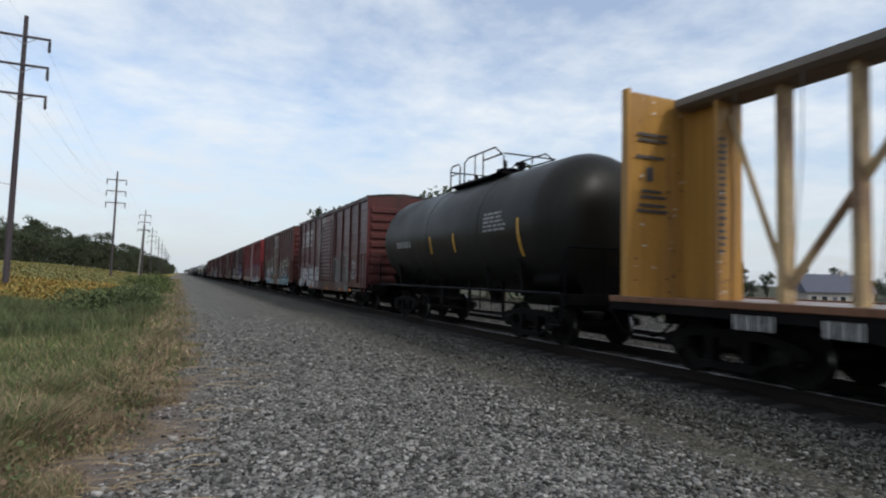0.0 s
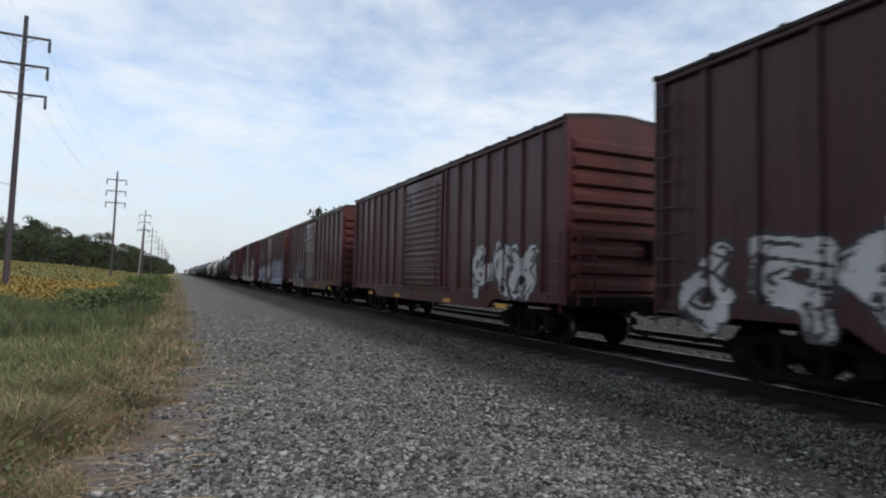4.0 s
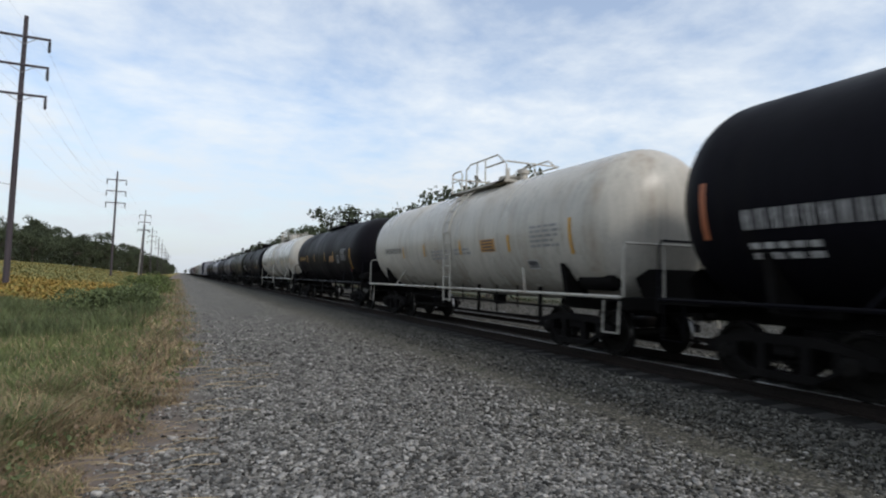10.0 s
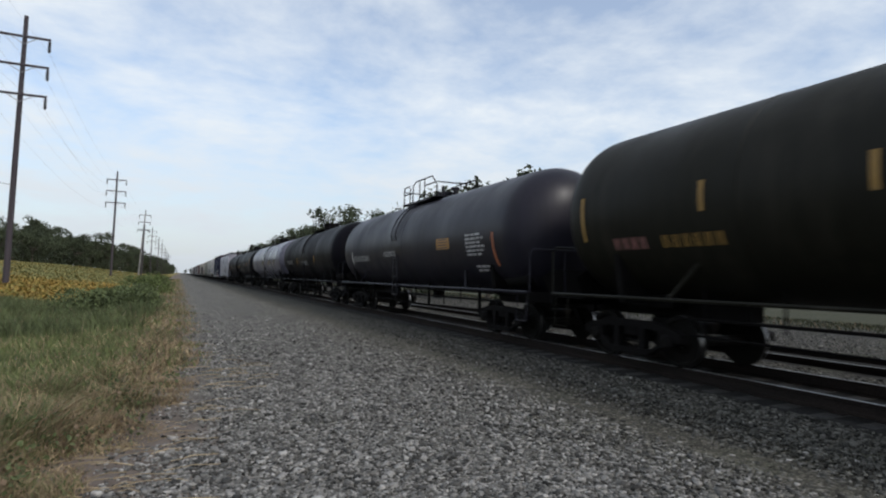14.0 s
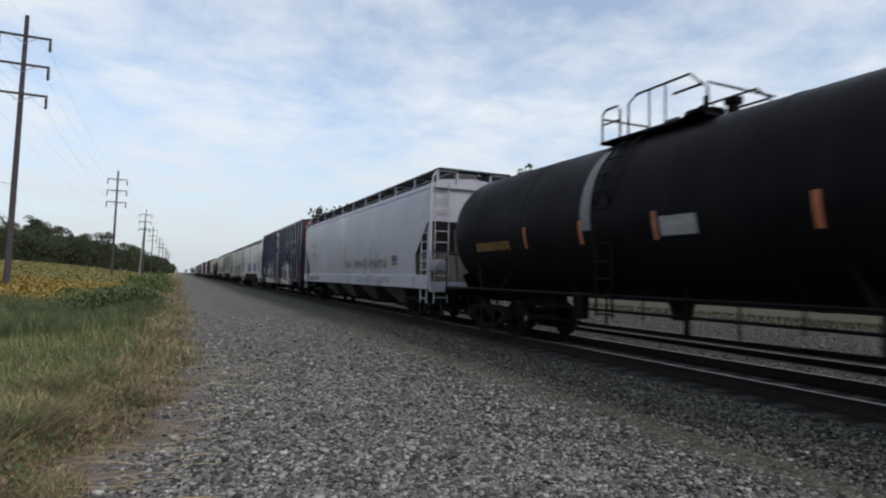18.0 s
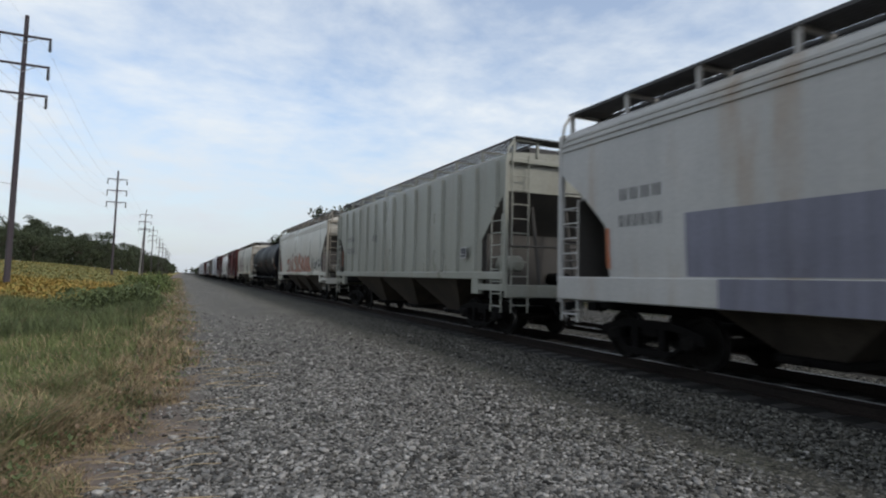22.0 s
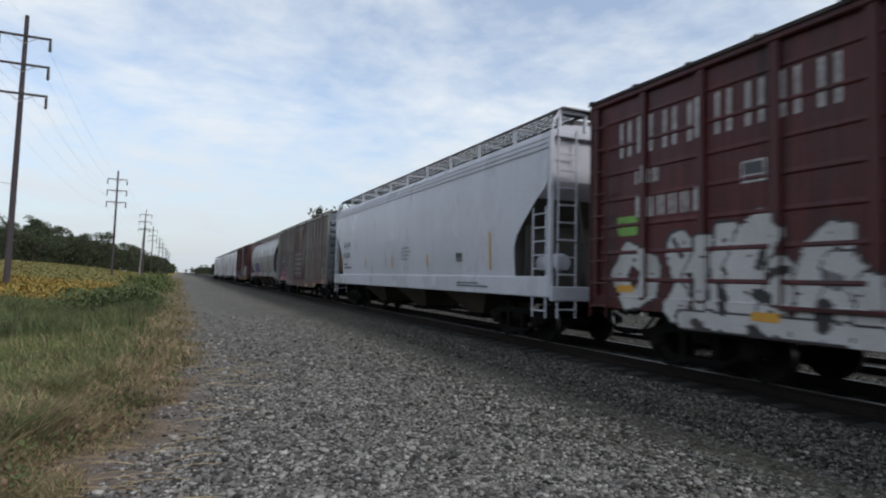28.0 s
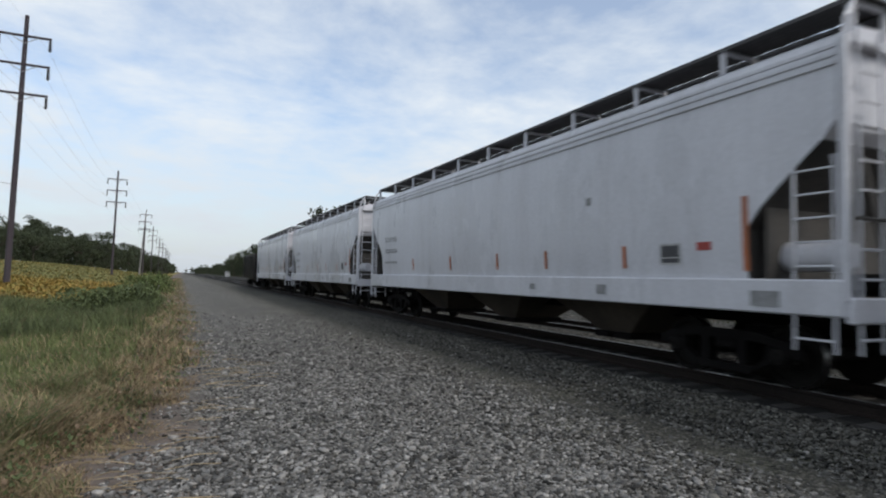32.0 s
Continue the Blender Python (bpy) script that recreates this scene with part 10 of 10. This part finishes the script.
    mural(car, f, "white graffiti shards with sharp black edges and green touches", [
        (S_WHITE, 0, [(-2.10, 2.30), (-2.18, 2.59), (-2.49, 2.44), (-2.65, 2.34), (-2.60, 2.04), (-2.26, 2.17)]),
        (S_WHITE, 0, [(-2.17, 1.89), (-2.60, 1.84), (-2.62, 1.40), (-2.49, 1.16), (-2.04, 1.17), (-2.22, 1.51)]),
        (S_WHITE, 0, [(-2.84, 2.52), (-3.21, 2.63), (-3.33, 2.36), (-3.21, 2.09), (-3.01, 2.18)]),
        (S_WHITE, 0, [(-2.74, 2.20), (-2.98, 2.18), (-3.17, 2.03), (-3.63, 2.31), (-3.63, 1.96), (-3.48, 1.94), (-3.63, 1.66), (-3.42, 1.56), (-3.61, 1.46), (-3.61, 1.34), (-3.33, 1.51), (-3.24, 1.35), (-2.98, 1.51), (-2.77, 1.62)]),
        (S_SAND, 0, [(-3.67, 2.35), (-3.78, 2.35), (-3.77, 1.22), (-3.64, 1.19)]), (S_WHITE, 0, [(-3.80, 2.35), (-3.87, 2.38), (-3.85, 1.23), (-3.78, 1.22)]),
        (S_WHITE, 0, [(-3.91, 2.07), (-4.12, 2.34), (-4.27, 2.37), (-4.51, 1.89), (-4.41, 1.60), (-4.51, 1.40), (-4.04, 1.37), (-3.98, 1.18), (-3.86, 1.25)]),
        (S_WHITE, 0, [(-4.65, 2.46), (-5.29, 2.45), (-5.30, 2.22), (-5.01, 1.98), (-4.74, 1.73), (-5.01, 1.52), (-5.13, 1.43), (-4.86, 1.26), (-4.67, 1.60)]),
        (S_WHITE, 0, [(-5.07, 1.93), (-5.40, 2.07), (-5.54, 1.75), (-5.11, 1.72)]), (S_WHITE, 0, [(-4.88, 1.30), (-5.50, 1.38), (-5.53, 1.05), (-5.25, 0.85), (-5.12, 1.06)]),
        (S_WHITE, 0, [(-3.51, 0.98), (-4.09, 0.95), (-4.03, 0.81), (-3.71, 0.73)]), (S_GREEN, 0, [(-3.98, 1.18), (-4.48, 1.31), (-4.34, 1.15)]),
        (S_GREEN, 0, [(-4.79, 0.81), (-5.08, 0.90), (-5.12, 0.76)])], (S_BLACK, 0.035), [
        (S_BLACK, 0.06, [(-5.15, 1.58), (-5.47, 1.58)]), (S_BLACK, 0.06, [(-5.15, 1.47), (-5.46, 1.47)]), (S_BLACK, 0.03, [(-3.04, 2.15), (-3.17, 1.98)]),
        (S_BLACK, 0.03, [(-3.24, 1.98), (-3.60, 1.95)]), (S_BLACK, 0.03, [(-2.81, 1.84), (-3.42, 1.77)]), (S_BLACK, 0.05, [(-3.36, 2.28), (-3.45, 2.33)]),
        (S_BLACK, 0.025, [(-4.07, 2.03), (-4.44, 1.94)]), (S_BLACK, 0.05, [(-4.07, 1.89), (-4.17, 1.91)]), (S_BLACK, 0.04, [(-4.04, 1.61), (-4.09, 1.47)]),
        (S_PALE, 0.02, [(-4.85, 2.42), (-4.83, 1.60)]), (S_GREY, 0.02, [(-5.09, 1.93), (-5.36, 1.92)]), (S_OLIVE, 0.06, [(-4.84, 1.73), (-4.97, 1.60)]),
        (S_OLIVE, 0.05, [(-4.53, 1.42), (-4.62, 1.29)]), (S_OLIVE, 0.04, [(-2.84, 1.40), (-2.98, 1.30)])], seed=182)
    graffiti(car, -1.5, 0.5, 1.9, 2.2, (LETTER_G, LETTER_G), f, "thin chalked scrawl on the door", n=9, seed=184, fat=0.018, rim=0.008, cell=0.022)
    graffiti(car, 6.1, 6.6, 2.15, 2.5, (S_GREEN, S_GREEN), f, "small green splash", n=2, seed=183, fat=0.08)
    data_box(car, f, 3.99, 2.73, 0.36, 0.3)
    marks(car, "lettering", lines(-6.3, -5.5, 1.6, 2.1, 3, 28), LETTER_W, f, "small white lettering")
    reflectors(car, f, [(-6.68, 1.23)], w=0.2, hgt=0.43)
    reflectors(car, f, [(6.4, 1.2), (3.8, 0.9), (0.6, 0.72), (-2.4, 0.72), (-4.6, 0.85)], w=0.4, hgt=0.12)

    S = (572.05, 589.93)
    car, f = place(hopper(*S, HOP_WHITE, "clean cool-white covered hopper with black lettering", style="smooth", tall=0.22, cut=0.8, openwork=True), *S, 581.465)
    lettering(car, f, [(5.75, 6.8, 2.62, 2.86, 4), (5.75, 6.85, 2.15, 2.4, 6), (6.2, 6.8, 1.85, 1.93, 4), (5.6, 6.8, 1.7, 1.78, 6)], LETTER_K, "black lettering")
    stripes(car, f, (7.3,), 1.6, 2.5)
    stripes(car, f, (-6.9,), 1.6, 2.5)
    stripes(car, f, (3.4, 0.2, -3.0), 1.7, 2.1)
    data_box(car, f, -5.2, 1.8, 0.4, 0.28)
    marks(car, "lettering", lines(-1.6, -0.8, 1.9, 2.4, 4, 29), LETTER_G, f, "small grey lettering")
    marks(car, "lettering", lines(4.6, 4.9, 2.5, 2.9, 4, 30), LETTER_G, f, "small grey lettering")
    marks(car, "lettering", lines(-6.9, -5.2, 1.15, 1.3, 2, 31), LETTER_K, lambda y, z: -1.55, "small dark lettering on the sill")

    S = (591.58, 607.02)
    car, f = place(boxcar(*S, RUSTED, "weathered boxcar, paint worn to rust, grey-blue ends", style="post", door="corr", door_at=(-1.75, 1.55), posts=7, roof_colour=RUSTED, end_colour=FADED_BLUE, post_colour=WORN_GREY), *S)
    marks(car, "paint_patch", [(5.0, 6.9, 2.15, 2.75)], LETTER_K, f, "black patch with worn figures")
    lettering(car, f, [(5.9, 6.7, 2.5, 2.68, 2), (5.2, 6.7, 2.22, 2.4, 3)], LETTER_W, "white figures on the black patch")
    graffiti(car, 4.2, 7.3, 0.95, 1.9, (S_PINK, S_PINK), f, "faded pink painted patch", n=4, seed=191, fat=0.1, cloud=None, jitter=0.3)
    data_box(car, f, -6.57, 1.42, 0.42, 0.34)
    mural(car, f, "dark red paint showing at the foot of the door", [(S_WINE, 0.08, [(1.3, 1.3), (-1.2, 1.27)]), (S_WINE, 0.1, [(-1.0, 1.5), (-1.3, 1.25)])], seed=192)
    reflectors(car, f, [(-6.8, 0.95), (7.2, 0.95)], material=S_ORANGE, w=0.5, hgt=0.28)
    reflectors(car, f, [(-2.5, 0.72), (-4.8, 0.8)])
    marks(car, "paint_chip", lines(-1.4, 1.2, 1.3, 2.8, 5, 33), S_GREY, f, "pale scraped patches on the door", lift=0.05)

    S = (608.05, 626.6)
    car, f = place(hopper(*S, HOP_GREY, "grey round-sided covered hopper with blue graffiti", style="round", bays=4, cut=1.0, openwork=True), *S, 617.65)
    graffiti(car, 1.4, 5.3, 1.55, 2.45, (S_BLACK, S_BLUE), f, "deep blue graffiti letters over pink", n=5, seed=201, fat=0.18, rim=0.04, jitter=0.05)
    graffiti(car, 1.2, 5.2, 1.18, 1.48, (S_PINK, S_PINK), lambda y, z: -1.547, "pink painted patch on the sill", n=6, seed=202, fat=0.1, rim=0.03)
    lettering(car, f, [(5.4, 7.3, 2.62, 2.8, 9)], LETTER_G, "grey lettering")
    stripes(car, lambda y, z: -1.31, (-8.77, 8.33), 1.56, 2.42, S_ORANGE)
    rust = surface("rust_bloom", [(0.35, (0.2, 0.075, 0.03)), (0.65, (0.3, 0.13, 0.06))], scale=(3, 3, 1), rough=0.8)
    marks(car, "rust_patch", [(-8.62, -8.5, 3.78, 4.0), (-8.5, -8.38, 3.85, 4.02)], rust, f, "orange rust bloom")
    mural(car, f, "brown rust blooms near the eave", [(rust, 0.05, [(-7.6, 3.98), (-8.0, 4.02)]), (rust, 0.06, [(1.0, 3.7), (0.7, 3.72)]), (rust, 0.05, [(5.6, 3.6), (5.3, 3.62)])], seed=204)
    marks(car, "vent_plate", [(-5.15, -4.85, 1.68, 1.8)], UNDER, f)

    S = (628.66, 643.53)
    car, f = place(boxcar(*S, BROWN, "brown boxcar with ribbed door and silver graffiti letters", door="corr", door_at=(-1.45, 1.48), posts=6, roof_colour=ROOF_DARK), *S)
    stripes_logo(car, f, 4.1, 6.8, 3.1, 3.95)
    lettering(car, f, [(5.0, 5.6, 2.5, 2.7, 3), (4.6, 6.2, 2.1, 2.3, 6)], LETTER_W, "worn white lettering")
    mural(car, f, "silver bubble letters with black outline", [
        (S_WHITE, 0.213, [(-2.08, 2.10), (-1.91, 1.36)]), (S_WHITE, 0.213, [(-2.85, 2.09), (-2.82, 1.35)]), (S_WHITE, 0.175, [(-3.20, 2.03), (-3.25, 1.37)]),
        (S_WHITE, 0.225, [(-3.85, 2.06), (-3.80, 1.36)]), (S_WHITE, 0.15, [(-4.16, 2.08), (-4.15, 1.38)]), (S_PALE, 0.15, [(-4.54, 2.10), (-4.80, 2.05)]),
        (S_GREY, 0.15, [(-4.70, 1.78), (-4.81, 1.47)])], (S_BLACK, 0.04), [
        (S_BLACK, 0.03, [(-1.86, 1.79), (-2.42, 1.83)]), (S_BLACK, 0.03, [(-2.45, 2.19), (-2.51, 1.27)]), (S_BLACK, 0.03, [(-2.69, 1.73), (-3.27, 1.77)]),
        (S_BLACK, 0.03, [(-3.45, 2.15), (-3.50, 1.29)]), (S_BLACK, 0.03, [(-3.62, 1.63), (-4.17, 1.79)]), (S_BLACK, 0.025, [(-1.87, 1.55), (-2.34, 1.50)]),
        (S_BLACK, 0.025, [(-2.78, 1.50), (-3.28, 1.48)])], seed=211, wide=1.5)
    graffiti(car, -1.2, 1.3, 1.4, 3.3, (S_WHITE, S_WHITE), f, "white scribbled tags on the door", n=4, seed=212, fat=0.05, rim=0.02, jitter=0.3)
    graffiti(car, 1.6, 6.7, 0.85, 1.9, (S_GREY, S_WHITE), f, "white and violet graffiti patches", n=5, seed=213, fat=0.12, rim=0.05, lower=S_VIOLET, jitter=0.3)
    graffiti(car, -6.8, -6.1, 1.6, 2.5, (S_PINK, S_WHITE), f, "small white and pink tag", n=1, seed=214, word="w", fat=0.03, rim=0.015)
    data_box(car, f, -5.4, 1.5, 0.36, 0.3)
    reflectors(car, f, [(-6.5, 1.32)], material=S_ORANGE, w=0.6, hgt=0.2)
    reflectors(car, f, [(-4.7, 0.78), (-2.4, 0.72), (2.4, 0.72), (4.9, 0.95)])

    for S, lab, seed in (((646.02, 663.75), "long lilac-grey covered hopper with orange stripes", 1), ((665.7, 681.56), "lilac-grey covered hopper near the train's end", 2),
                         ((683.6, 701.0), "grey-lilac covered hopper near the train's end", 3)):
        car, f = place(hopper(*S, HOP_TAIL, lab, style="smooth", tall=0.06, cut=0.4), *S)
        h = (S[1] - S[0]) / 2
        lettering(car, f, [(h - 2.9, h - 1.6, 2.6, 2.78, 5), (h - 2.9, h - 1.6, 2.2, 2.36, 6), (h - 2.9, h - 1.6, 1.85, 1.92, 6)], LETTER_G, "faint grey lettering")
        stripes(car, f, (-h + 1.3,), 1.55, 2.55, S_ORANGE)
        stripes(car, f, (-h + 3.6, -h + 5.9, -h + 7.9, -h + 10.5, -h + 13.3), 1.6, 1.97, S_ORANGE)
        data_box(car, f, -h + 2.6, 1.65, 0.4, 0.32)
        marks(car, "placard", [(-h + 1.85, -h + 2.1, 1.85, 1.97)], S_RED, f, "small red and white label")
        marks(car, "lettering", [(-h + 4.0, -h + 4.25, 1.15, 1.32), (-h + 6.2, -h + 6.4, 1.18, 1.3), (-h + 0.8, -h + 1.2, 1.1, 1.3)], LETTER_G, lambda y, z: -1.55, "small labels on the sill")
        marks(car, "paint_chip", [(-h + 4.45, -h + 4.6, 2.75, 2.9)], LETTER_G, f)
    place(gondola(703.0, 714.4, GOND, "low black gondola at the tail of the train"), 703.0, 714.4)


build_train()


def travel(t):
    """How far the train has rolled at t seconds; it slows very slightly."""
    return 20.064 * t - 0.005 * ((t - 16) ** 2 - 256)


# ---------------------------------------------------------------- tracks, piece by piece
def build_track(cx, dz, label):
    t = thing("railway_track", label, "railway track", "tracks of the line", at=(cx, 0, dz))
    rail = [(-0.07, -0.175), (0.07, -0.175), (0.07, -0.163), (0.012, -0.145), (0.01, -0.045), (0.036, -0.036), (0.036, -0.004), (0.028, 0.0), (-0.028, 0.0), (-0.036, -0.004), (-0.036, -0.036), (-0.01, -0.045), (-0.012, -0.145), (-0.07, -0.163)]
    for s in (-1, 1):
        x = s * GAUGE_HALF
        r = part("rail", Geo().prism([(a + x, b) for a, b in rail], -120, 900, "y"), RAIL_STEEL, t, "rusty rail with a polished head")
        part("rail_head", Geo().box(x - 0.018, x + 0.018, -120, 900, 0.0, 0.004), RAIL_HEAD, r)
    tie = Geo().box(-1.3, 1.3, -0.115, 0.115, -0.34, -0.178, 0.01).mesh("tie", [TIE_WOOD])
    plate = Geo().box(-0.17, 0.17, -0.09, 0.09, -0.178, -0.168).mesh("tie_plate", [RAIL_STEEL])
    for k in range(150):
        y = -4.0 + k * 0.53
        o = part("tie", tie, None, t, at=(0.03 * math.sin(k * 2.3), y, 0))
        if k < 45:
            for s in (-1, 1):
                part("tie_plate", plate, None, o, at=(s * GAUGE_HALF, 0, 0))
    g = Geo()
    for k in range(260):
        y = 75.5 + k * 0.53
        g.box(-1.3, 1.3, y - 0.115, y + 0.115, -0.34, -0.178)
    tagged(part("far_ties", g, TIE_WOOD, t), kind="stuff")


build_track(TRACK_X, 0.0, "main track with timber ties and worn bright rails")
build_track(TRACK2_X, -0.06, "second parallel track with timber ties in stone")


def motions():
    places = {}
    for car, s in TRAIN:
        places[car] = s
        walk(car, [(t, pose(TRACK_X, s - travel(t), 0)) for t in (0.0, 4.0, 8.0, 12.0, 16.0, 20.0, 24.0, 28.0, 32.0)])
    # the wheels roll while their car passes; nearly a quarter turn for each thirtieth of a second
    for w, car, dy in WHEELS:
        base = places[car] + w.parent.location.y + dy
        rows, turn = [(0.0, pose(0, dy, 0.42))], 0.0
        for k in range(1, 32 * FPS):
            t = k / FPS
            if -4.0 < base - travel(t) < 30.0:
                turn += 86.0
                rows.append((t, pose(0, dy, 0.42, turn)))
        rows.append((32.0, pose(0, dy, 0.42, turn)))
        if len(rows) > 2:
            walk(w, rows)


motions()
